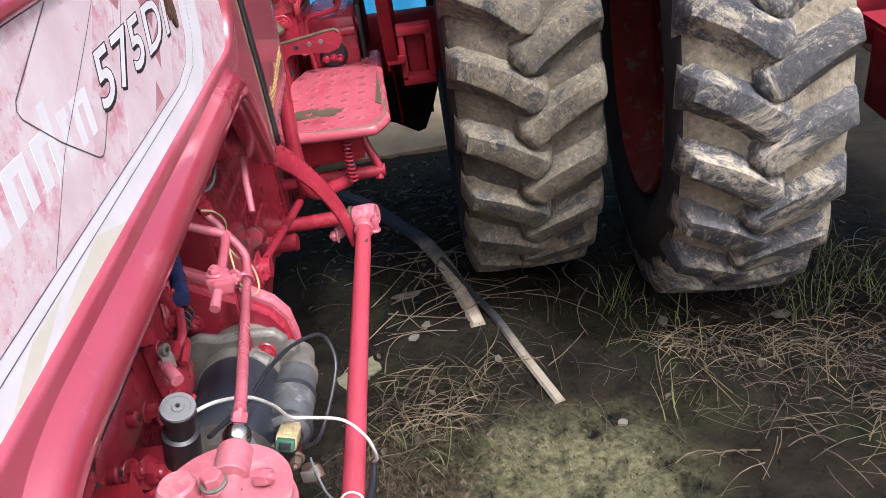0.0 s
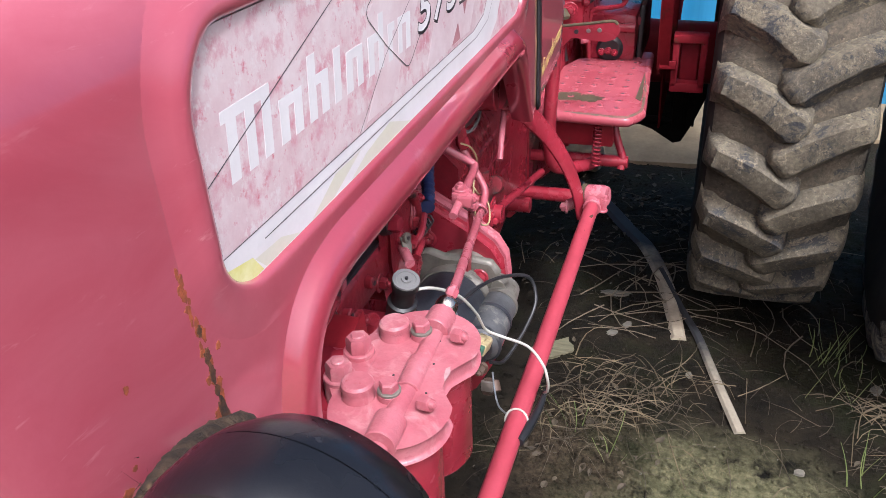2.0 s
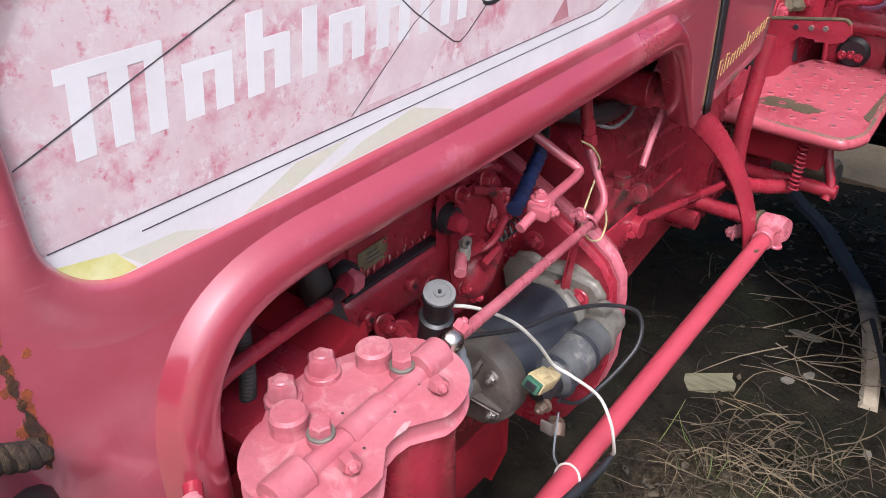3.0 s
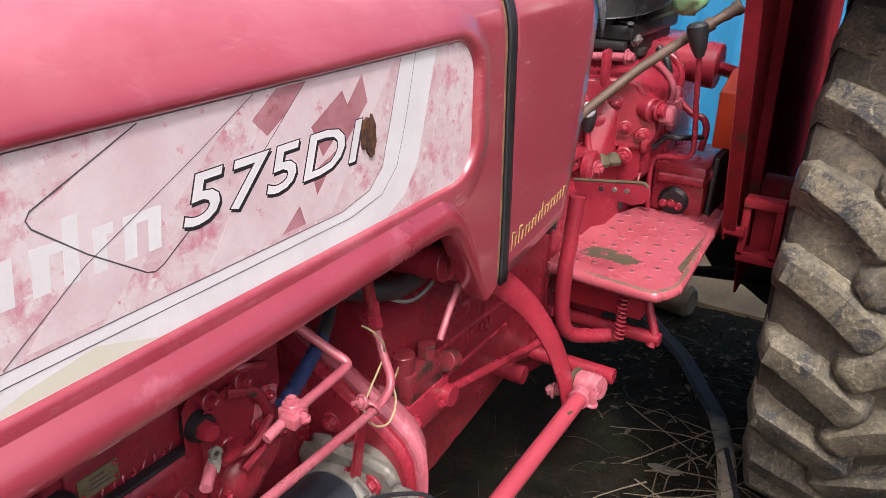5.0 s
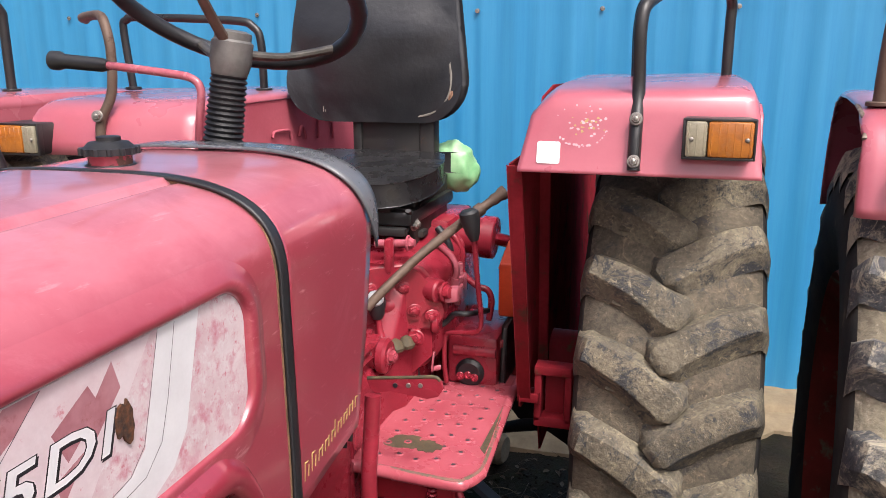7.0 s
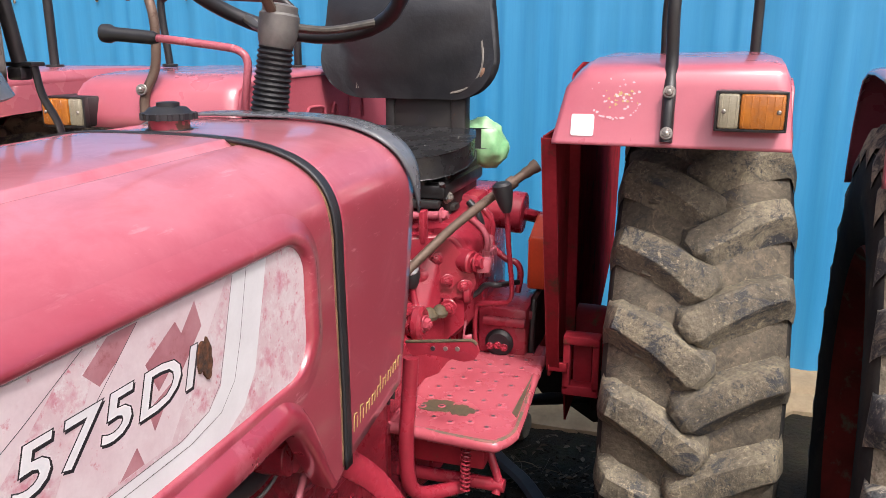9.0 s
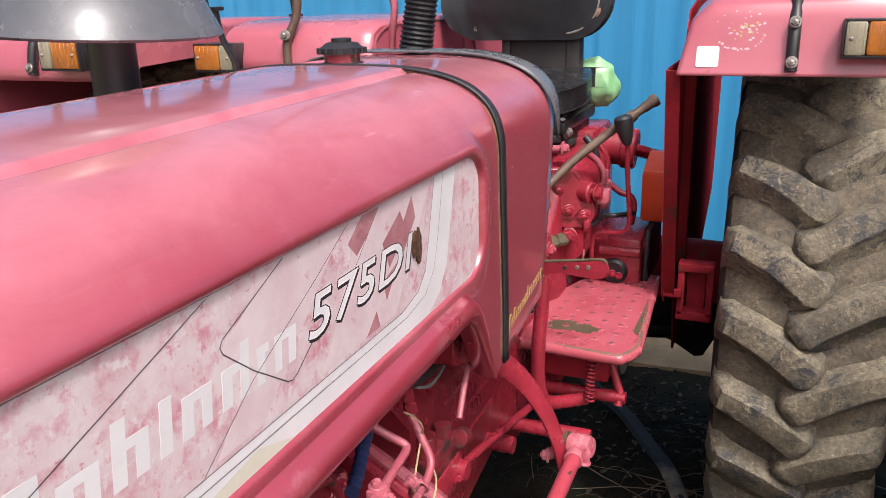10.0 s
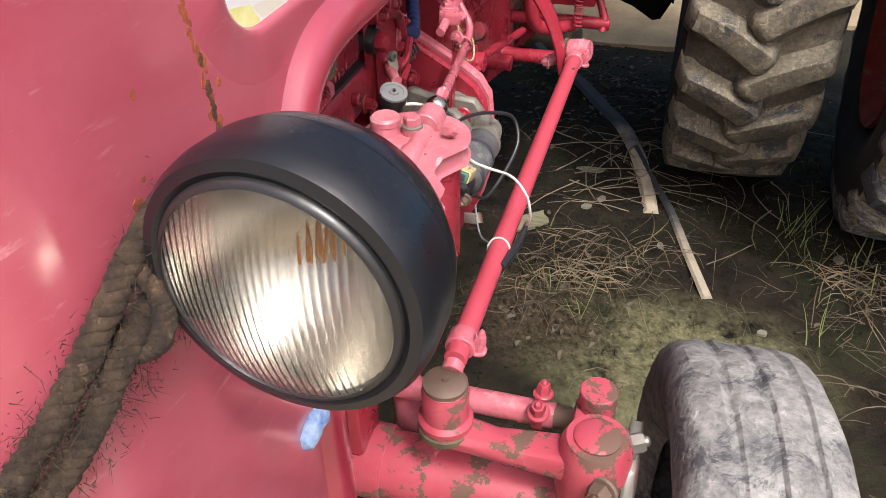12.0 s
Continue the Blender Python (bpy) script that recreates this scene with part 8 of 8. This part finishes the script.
part("seat_tear", prism([(0.035, 1.50), (0.085, 1.515), (0.09, 1.522), (0.05, 1.516), (0.03, 1.508)], "z", 1.264, 1.2665, 0), ink, seat, "open tear in the vinyl")
for x, y, dx in ((0.035, 1.565, 0.03), (0.09, 1.505, 0.012)):
    part("seat_fluff", tube([(x, y, 1.272), (x + dx * 0.5, y + 0.012, 1.2745), (x + dx, y + 0.006, 1.2735)], 0.0028, 6, 4), paper, seat, "pale stuffing at a tear")
part("corner_patch", tube([(0.183, 1.690, 1.428), (0.189, 1.688, 1.440), (0.192, 1.688, 1.450)], [0.004, 0.006, 0.004], 8, 4), patch_brown, seat, "pale brown worn corner")
# ---- steering column ----
spoke_grey = mat("worn_spoke_paint", (0.045, 0.042, 0.038), (0.09, 0.082, 0.07), 30, 0.45, 0.1, 0.3, 0.2, 140)
hub_grey = mat("grey_hub_casting", (0.16, 0.155, 0.145), (0.11, 0.105, 0.098), 22, 0.5, 0.1, 0.3, 0.3, 130)
c0, c1 = Vector((-0.020, 1.015, 1.385)), Vector((-0.004, 1.022, 1.500))
part("column_bellows", lathe(c0, c1, [(0.034 - 0.003 * i / 26 - (0.0042 if i % 2 else 0), i / 26) for i in range(27)], 28), rubber, tractor, "black ribbed steering column bellows")
hub = part("steering_hub", lathe(c1 - Vector((0, 0, 0.004)), c1 + Vector((0.010, 0.006, 0.072)), [(0.027, 0), (0.031, 0.15), (0.034, 0.35), (0.034, 0.75), (0.030, 0.80), (0.030, 0.95), (0.020, 1)], 28), hub_grey, tractor, "grey cast steering wheel hub")
WC, WN = Vector((0.005, 1.02, 1.634)), Vector((0, math.sin(radians(32.5)), math.cos(radians(32.5))))
wx = Vector((1, 0, 0))
wy = WN.cross(wx)
RW = 0.213
part("steering_rim", tube([WC + RW * (math.cos(a) * wx + math.sin(a) * wy) for a in np.linspace(0, 2 * math.pi, 64, endpoint=False)], [0.0135 + 0.0012 * (k % 2) for k in range(65)], 12, 0, closed=True), rubber, hub, "black finger-grip steering rim")
hb = c1 + Vector((0.006, 0.004, 0.035))
for a in (55, 132, 272):
    e = WC + RW * 0.97 * (math.cos(radians(a)) * wx + math.sin(radians(a)) * wy)
    part("spoke", tube([hb, hb.lerp(e, 0.5) - WN * 0.012, e], [0.0105, 0.0085, 0.010], 10, 6, 0.8), rusty if a == 272 else spoke_grey, hub, "worn dark spoke")
# hand throttle with its bent rod, stop tube
part("throttle_rod", tube([(-0.082, 1.04, 1.385), (-0.080, 1.045, 1.43), (-0.078, 1.05, 1.475), (-0.095, 1.05, 1.494), (-0.14, 1.05, 1.502), (-0.25, 1.05, 1.514), (-0.29, 1.05, 1.517)], 0.0072, 12, 8), pale_red, tractor, "pink-red bent hand throttle")
part("throttle_grip", lathe((-0.262, 1.05, 1.515), (-0.385, 1.05, 1.525), [(0.009, 0), (0.0125, 0.1), (0.013, 0.75), (0.0175, 0.85), (0.017, 0.96), (0.010, 1)], 18), rubber, tractor, "black rubber grip")
part("mirror_stalk", tube([(-0.284, 0.818, 1.350), (-0.288, 0.812, 1.385), (-0.299, 0.800, 1.425), (-0.304, 0.795, 1.472)], 0.0075, 10, 6, 0.6), black_metal, tractor, "black mirror stalk")
part("stalk_clamp", join(box(-0.345, -0.292, 0.778, 0.806, 1.471, 1.478, 0.002), box(-0.340, -0.312, 0.775, 0.80, 1.450, 1.471, 0.004)), black_metal, tractor)
part("mirror_post", tube([(-0.322, 0.785, 1.478), (-0.325, 0.775, 1.55), (-0.345, 0.76, 1.74)], 0.0115, 12, 5), black_metal, tractor, "black mirror post")
mirror_m = mat("weathered_mirror_back", (0.060, 0.045, 0.038), (0.16, 0.15, 0.145), 10, 0.5, 0.1, 0, 0.2, 120, stretch=(4, 4, 0.6))
bm = prism(rounded(0.0, 0.15, 1.455, 1.71, 0.022), "y", -0.011, 0.011, 0.006, 2)
part("mirror", moved(bm, Matrix(((-0.75, 0.66, 0, -0.252), (0.66, 0.75, 0, 0.675), (-0.0, 0.0, 1, 0), (0, 0, 0, 1)))), mirror_m, tractor, "weathered dark mirror back")
# ---- polythene bag behind the seat ----
bm = bmesh.new()
bmesh.ops.create_icosphere(bm, subdivisions=4, radius=1.0)
for v in bm.verts:
    d = 1 + 0.16 * noise.noise(v.co * 2.0) + 0.07 * noise.noise(v.co * 5) + 0.05 * abs(noise.noise(v.co * 10))
    v.co = Vector((0.160 + (0.062 - 0.012 * v.co.z) * v.co.x * d + 0.012 * v.co.z, 1.83 + 0.05 * v.co.y * d, 1.252 + 0.062 * v.co.z * d - 0.40 * 0.062 * v.co.x))
tagged(link("plastic_bag", bm, bag_green, sharp=50), "crumpled pale green polythene bag hanging behind the seat", "bag")

# ---- neighbouring tractors ----
def arched_fender(t):
    """A short fender bent down before and behind the wheel, its free edge torn."""
    prof = [(1.500, 1.262), (1.503, 1.280), (1.518, 1.345), (1.538, 1.392), (1.562, 1.418), (1.60, 1.434), (1.70, 1.448), (1.88, 1.458), (2.05, 1.456), (2.15, 1.436), (2.22, 1.392), (2.27, 1.31), (2.30, 1.22), (2.31, 1.150)]
    xs = [1.012, 1.016, 1.024, 1.040, 1.10, 1.20, 1.30, 1.40]
    m = len(prof)
    verts = []
    for i, x in enumerate(xs):
        for j, (y, z) in enumerate(prof):
            torn = max(0.0, 1 - i / 3) * (0.030 * max(0.0, noise.noise(Vector((j * 1.7, 3, 5)))) if 2 < j < 7 else 0.0)
            drop = max(0.0, 1 - i / 2.6) * 0.014
            verts.append((x + torn, y + (drop if j < 4 else -drop if j > 9 else 0), z - (drop if 3 < j < 11 else 0)))
    faces = [(i * m + j, (i + 1) * m + j, (i + 1) * m + j + 1, i * m + j + 1) for i in range(len(xs) - 1) for j in range(m - 1)]
    f = part("fender", raw(verts, faces), fender_red, t, "faded pink fender with a torn rusty edge", 45)
    so = f.modifiers.new("thickness", "SOLIDIFY")
    so.thickness, so.offset = 0.004, -1
    part("inner_plate", prism([(y + (0.03 if y < 1.9 else -0.03), z - 0.01) for y, z in prof] + [(2.28, 0.6), (1.75, 0.55), (1.62, 0.8)], "x", 1.392, 1.398, 0.001, 1), dark_red, f, "dusty inner fender plate in shade-darkened red", 30)
    part("torn_edge", tube([(1.018, 1.545, 1.392), (1.022, 1.575, 1.412), (1.017, 1.62, 1.430), (1.016, 1.70, 1.440)], 0.0045, 8, 5, 0.6), rim_bare, f, "bare torn metal edge")
    post = part("rail_post", tube([(1.049, 1.651, 1.448), (1.053, 1.651, 1.56), (1.066, 1.652, 1.72), (1.072, 1.652, 1.80)], 0.0150, 14, 5), rusty, f, "rusty brown rail post")
    part("rail_foot", cyl((1.049, 1.651, 1.442), (1.049, 1.651, 1.450), 0.026, 18), rusty, post)
    part("rail_bend", tube([(1.075, 1.60, 1.452), (1.10, 1.565, 1.462), (1.135, 1.545, 1.448), (1.16, 1.535, 1.41)], 0.015, 12, 6), rusty, f, "rusty bent rail end")
    indicator(t, 1.130, -1, 1.508, 1.335)


rim_bare = mat("bare_rusty_metal", (0.22, 0.19, 0.16), (0.12, 0.07, 0.045), 60, 0.7, 0.1, 0.3, 0.4, 160)
pale_mud_tyre = mat("dried_pale_mud_tyre", (0.31, 0.27, 0.19), (0.20, 0.17, 0.118), 8, 0.95, 0.03, 0, 1.0, 70, [((0.40, 0.355, 0.265), 14, 0.54, 0.68, 0.95), ((0.07, 0.06, 0.046), 12, 0.58, 0.64, 0.9), ((0.16, 0.14, 0.105), 45, 0.62, 0.69, 0.9)], grain=0.6, warp=0.6, frac=0.82, deep=0.005)


def neighbour(cx, side, dy, label):
    """The parts of a parked tractor that show beside ours: one rear wheel, its fender, axle and case."""
    t = thing("tractor", label, "tractor", "parked tractors")
    t.location = (0, dy, 0)
    rear_wheel(t, (cx, AX_Y - 0.035, AX_Z - 0.035), turn=0.11 + 0.05 * side, rim_mat=wheel_grime, lug_mat=dark_lug, skin=pale_mud_tyre, R=0.640)
    if side > 0:
        fender(t, cx, side, rise=0.78)
        indicator(t, cx + 0.14, side, 1.235, 1.385, 0.05)
        rail(t, cx - 0.01 * side, side, cx + 0.085 * side, cx - 0.11 * side, foot=1.446)
    else:
        arched_fender(t)
    a, b = cx - 0.12 * side, cx - 0.60 * side
    part("axle_trumpet", lathe((b, AX_Y, AX_Z), (a, AX_Y, AX_Z), [(0.15, 0), (0.13, 0.15), (0.095, 0.35), (0.09, 0.9), (0.12, 0.95), (0.12, 1)], 28), dark_red, t, "dark red rear axle trumpet")
    x0, x1 = sorted((cx - 0.98 * side, cx - 0.55 * side))
    part("gearbox_case", box(x0, x1, 1.10, 2.15, 0.50, 1.08, 0.03), cast_red, t, "red gearbox case")
    x0, x1 = sorted((cx - 0.58 * side, cx - 0.30 * side))
    part("footplate", prism([(x0, 1.08), (x1, 1.08), (x1, 1.56), (x0, 1.56)], "z", 0.775, 0.790, 0.004), dark_red, t, "dark red footplate")
    part("step_frame", box(x0, x0 + 0.03, 1.10, 1.50, 0.60, 0.776, 0.004), dark_red, t)
    part("step_frame", box(x0, x1, 1.16, 1.19, 0.60, 0.64, 0.004), dark_red, t)
    return t


n_r = neighbour(1.195, -1, 0.0, "parked red tractor with a mud-caked rear wheel and dented fender")
n_r.matrix_world = pose(1.230, 1.68, 0, 0, 0, -5.5) @ pose(-1.195, -AX_Y, 0)
neighbour(-0.97, 1, -0.28, "parked red tractor with a pale fender standing further off")


# ---- things lying on the ground ----
def ground_strip(pts, w, th, label, name, material):
    path = smooth_path([(x, y, z + ground_height(x, y)) for x, y, z in pts], 8)
    v, f = [], []
    for i, c in enumerate(path):
        t = (path[min(i + 1, len(path) - 1)] - path[max(i - 1, 0)]).normalized()
        s = Vector((-t.y, t.x, 0)).normalized() * float(np.interp(i / (len(path) - 1), np.linspace(0, 1, len(w)), w))
        up = Vector((0, 0, th))
        v += [c - s, c - s * 0.6 + up, c + s * 0.6 + up, c + s]
    for i in range(len(path) - 1):
        f += [(4 * i + k, 4 * i + (k + 1) % 4, 4 * i + 4 + (k + 1) % 4, 4 * i + 4 + k) for k in range(4)]
    f += [(0, 1, 2, 3), tuple(range(len(v) - 4, len(v)))]
    return tagged(link(name, raw(v, f), material), label, "strip")


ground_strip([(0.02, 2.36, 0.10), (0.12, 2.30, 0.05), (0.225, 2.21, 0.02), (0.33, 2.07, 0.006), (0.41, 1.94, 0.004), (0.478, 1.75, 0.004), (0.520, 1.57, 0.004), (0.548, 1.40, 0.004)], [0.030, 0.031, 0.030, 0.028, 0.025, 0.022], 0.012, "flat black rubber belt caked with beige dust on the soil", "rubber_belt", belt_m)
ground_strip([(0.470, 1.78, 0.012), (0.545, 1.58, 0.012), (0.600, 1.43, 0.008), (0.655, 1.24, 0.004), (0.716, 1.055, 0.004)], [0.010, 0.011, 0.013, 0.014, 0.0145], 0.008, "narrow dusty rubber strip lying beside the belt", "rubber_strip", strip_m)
part_log = link("log", moved(lathe((-0.16, 2.62, 0.055), (0.16, 2.56, 0.06), [(0.045, 0), (0.06, 0.05), (0.064, 0.3), (0.058, 0.6), (0.062, 0.95), (0.048, 1)], 20), Matrix.Identity(4)), wood)
tagged(part_log, "short weathered grey-brown log lying on the soil", "log")


def slab(x, y, a, b, th, rot, seed, material, name, label, category):
    rn = random.Random(seed)
    pts = [(a * math.cos(t) * rn.uniform(0.5, 1.2), b * math.sin(t) * rn.uniform(0.5, 1.2)) for t in np.linspace(0, 2 * math.pi, 7, endpoint=False)]
    bm = moved(prism(pts, "z", 0, th, th * 0.25, 1), pose(x, y, ground_height(x, y) + 0.002, rn.uniform(-8, 8), rn.uniform(-8, 8), rot))
    return tagged(link(name, bm, material), label, category)


board_m = mat("grey_board", (0.17, 0.155, 0.095), (0.10, 0.092, 0.055), 16, 0.9, 0.05, 0, 0.5, 90, stretch=(1, 6, 1))
bd = prism([(-0.060, -0.026), (0.052, -0.030), (0.060, -0.010), (0.055, 0.012), (0.062, 0.027), (-0.056, 0.030), (-0.063, 0.008)], "z", 0, 0.009, 0.0015, 1)
tagged(link("board", moved(bd, pose(0.205, 1.275, ground_height(0.205, 1.275) + 0.004, 5, -4, 35)), board_m), "broken flat piece of greenish grey board on the soil", "board")
CH = "pale wood chip lying on the damp soil"
for k, (x, y, a, b, rot) in enumerate(((0.36, 1.62, 0.060, 0.018, 8), (1.365, 1.265, 0.045, 0.022, 10), (0.40, 1.45, 0.016, 0.012, 0), (0.36, 1.40, 0.017, 0.009, 30), (0.585, 1.245, 0.008, 0.014, 20), (0.845, 0.95, 0.012, 0.008, 0), (1.05, 1.30, 0.03, 0.012, 60))):
    slab(x, y, a, b, 0.006, rot, 30 + k, chip_m, "wood_chip", CH, "wood chip")

rnd = random.Random(77)


def stems(name, spots, material, label, rad=(0.0010, 0.0019), length=(0.06, 0.22), lift=0.03, up=0.0):
    v, f = [], []
    for cx, cy, sx, sy, count in spots:
        for _ in range(count):
            x, y = rnd.gauss(cx, sx), rnd.gauss(cy, sy)
            L, a, r = rnd.uniform(*length), rnd.uniform(0, 2 * math.pi), rnd.uniform(*rad)
            bend = rnd.uniform(-1.4, 1.4)
            h0, h1 = rnd.uniform(0, lift), rnd.uniform(0, lift)
            base = len(v)
            n = 5
            px, py = x, y
            for i in range(n):
                t = i / (n - 1)
                aa = a + bend * t
                if i:
                    px, py = px + L / (n - 1) * math.cos(aa) * (1 - 0.75 * up), py + L / (n - 1) * math.sin(aa) * (1 - 0.75 * up)
                z = ground_height(px, py) + r + h0 + (h1 - h0) * t + 0.4 * lift * math.sin(math.pi * t) + up * L * t * 0.9
                w = r * (1 - 0.5 * t)
                sxv, syv = -math.sin(aa) * w, math.cos(aa) * w
                v += [(px - sxv, py - syv, z), (px + sxv, py + syv, z), (px, py, z + w * 1.2)]
            for i in range(n - 1):
                for k in range(3):
                    f.append((base + 3 * i + k, base + 3 * i + (k + 1) % 3, base + 3 * i + 3 + (k + 1) % 3, base + 3 * i + 3 + k))
    me = bpy.data.meshes.new(name)
    me.from_pydata(v, [], f)
    me.materials.append(material)
    return tagged(new(name, me), label, "litter", kind="stuff")


stems("straw", [(0.42, 1.08, 0.085, 0.06, 60), (0.50, 1.17, 0.09, 0.05, 36), (0.32, 1.00, 0.06, 0.07, 40), (1.12, 1.15, 0.09, 0.05, 70), (1.38, 1.12, 0.12, 0.06, 90), (1.48, 0.90, 0.14, 0.10, 70), (1.25, 0.80, 0.12, 0.05, 22), (0.7, 1.1, 0.5, 0.5, 25), (0.3, 1.9, 0.3, 0.3, 30), (1.7, 1.3, 0.18, 0.2, 130)], straw_m, "tangled dry straw and dead stems on the soil", (0.0010, 0.0022), (0.05, 0.17), 0.045)
stems("fine_straw", [(0.42, 1.05, 0.08, 0.08, 50), (0.30, 0.92, 0.08, 0.08, 30), (1.25, 1.08, 0.16, 0.08, 90), (0.6, 1.4, 0.4, 0.35, 110), (0.95, 1.2, 0.2, 0.2, 60), (1.6, 1.1, 0.22, 0.2, 200), (0.3, 2.2, 0.3, 0.3, 100)], leaf_m, "fine brown dead grass over the soil", (0.0006, 0.0011), (0.04, 0.16), 0.012)
stems("twigs", [(0.75, 1.62, 0.16, 0.10, 10), (0.35, 1.65, 0.15, 0.15, 14), (0.55, 1.9, 0.25, 0.2, 14)], wood, "thin dark twigs lying on the soil", (0.0018, 0.003), (0.18, 0.36), 0.012)
stems("grass", [(0.96, 1.38, 0.05, 0.04, 20), (1.02, 1.25, 0.06, 0.05, 12), (1.42, 1.28, 0.07, 0.05, 40), (1.60, 1.34, 0.08, 0.06, 60), (0.98, 0.97, 0.03, 0.03, 6), (0.28, 0.96, 0.04, 0.03, 7), (0.45, 0.86, 0.05, 0.03, 5)], grass_m, "thin green grass blades in small tufts", (0.0012, 0.0022), (0.05, 0.15), 0.004, 0.85)


def scatter(name, spots, material, label, size, flat=1.0, curl=False):
    v, f = [], []
    for cx, cy, sx, sy, count in spots:
        for _ in range(count):
            x, y = rnd.gauss(cx, sx), rnd.gauss(cy, sy)
            s = rnd.uniform(*size)
            z = ground_height(x, y)
            a = rnd.uniform(0, 6.28)
            base = len(v)
            if curl:
                w, c = s * rnd.uniform(0.35, 0.6), rnd.uniform(0.1, 0.5) * s
                tip = rnd.uniform(-0.2, 0.5) * s
                for u, wd, h in ((-1, 0.12, tip), (-0.5, 0.85, 0.1 * s), (0.1, 1.0, 0.05 * s), (0.6, 0.6, 0.12 * s), (1, 0.05, rnd.uniform(0, 0.5) * s)):
                    for k, kk in ((-1, c), (0, 0), (1, c)):
                        lx, ly = u * s, k * wd * w
                        v.append((x + lx * math.cos(a) - ly * math.sin(a), y + lx * math.sin(a) + ly * math.cos(a), z + 0.003 + h + abs(k) * kk * wd))
                for i in range(4):
                    f += [(base + 3 * i + k, base + 3 * i + k + 1, base + 3 * i + 4 + k, base + 3 * i + 3 + k) for k in range(2)]
            else:
                sx_, sy_ = rnd.uniform(0.6, 1.25), rnd.uniform(0.6, 1.25)
                v.append((x, y, z + s * 0.9 * flat))
                for rr, hh, kk in ((0.62, 0.72, 5), (1.0, 0.12, 5)):
                    for k in range(kk):
                        b, j = a + 6.283 * k / kk + (0.6 if hh < 0.5 else 0), rnd.uniform(0.72, 1.2)
                        v.append((x + s * sx_ * rr * j * math.cos(b), y + s * sy_ * rr * j * math.sin(b), z + s * flat * (hh + rnd.uniform(-0.2, 0.2)) - (0.001 if hh < 0.5 else 0)))
                for k in range(5):
                    n1, n2 = base + 1 + k, base + 1 + (k + 1) % 5
                    f += [(base, n1, n2), (n1, n1 + 5, n2), (n2, n1 + 5, n2 + 5)]
    me = bpy.data.meshes.new(name)
    me.from_pydata(v, [], f)
    me.materials.append(material)
    return tagged(new(name, me), label, "litter", kind="stuff")


scatter("soil_clods", [(0.36, 0.89, 0.10, 0.07, 1500), (0.25, 0.86, 0.09, 0.09, 1000), (0.31, 1.02, 0.08, 0.07, 500), (0.6, 0.95, 0.25, 0.12, 700), (0.9, 0.80, 0.06, 0.03, 60), (0.7, 1.4, 0.45, 0.4, 2600), (0.35, 2.2, 0.35, 0.28, 1000), (1.5, 1.2, 0.3, 0.3, 500)], soil, "loose crumbs and clods of brown soil", (0.0022, 0.0085), 0.7)
scatter("earth_lumps", [(0.33, 0.89, 0.11, 0.075, 220), (0.30, 1.02, 0.09, 0.06, 60), (0.75, 1.25, 0.30, 0.25, 60)], soil, "larger rough lumps of brown soil", (0.006, 0.015), 0.75)
scatter("leaf_litter", [(0.35, 2.25, 0.28, 0.22, 160), (0.40, 1.15, 0.14, 0.12, 6), (0.36, 0.88, 0.12, 0.08, 34), (1.5, 1.2, 0.3, 0.25, 50), (0.3, 1.8, 0.2, 0.2, 12)], leaf_m, "dry curled brown leaves on the soil", (0.008, 0.018), 1, True)
scatter("pale_chips", [(0.6, 1.3, 0.45, 0.4, 24), (0.4, 2.2, 0.35, 0.25, 40), (1.3, 1.1, 0.3, 0.25, 26)], chip_m, "small pale chips and pebbles in the soil", (0.0015, 0.0055), 0.5)
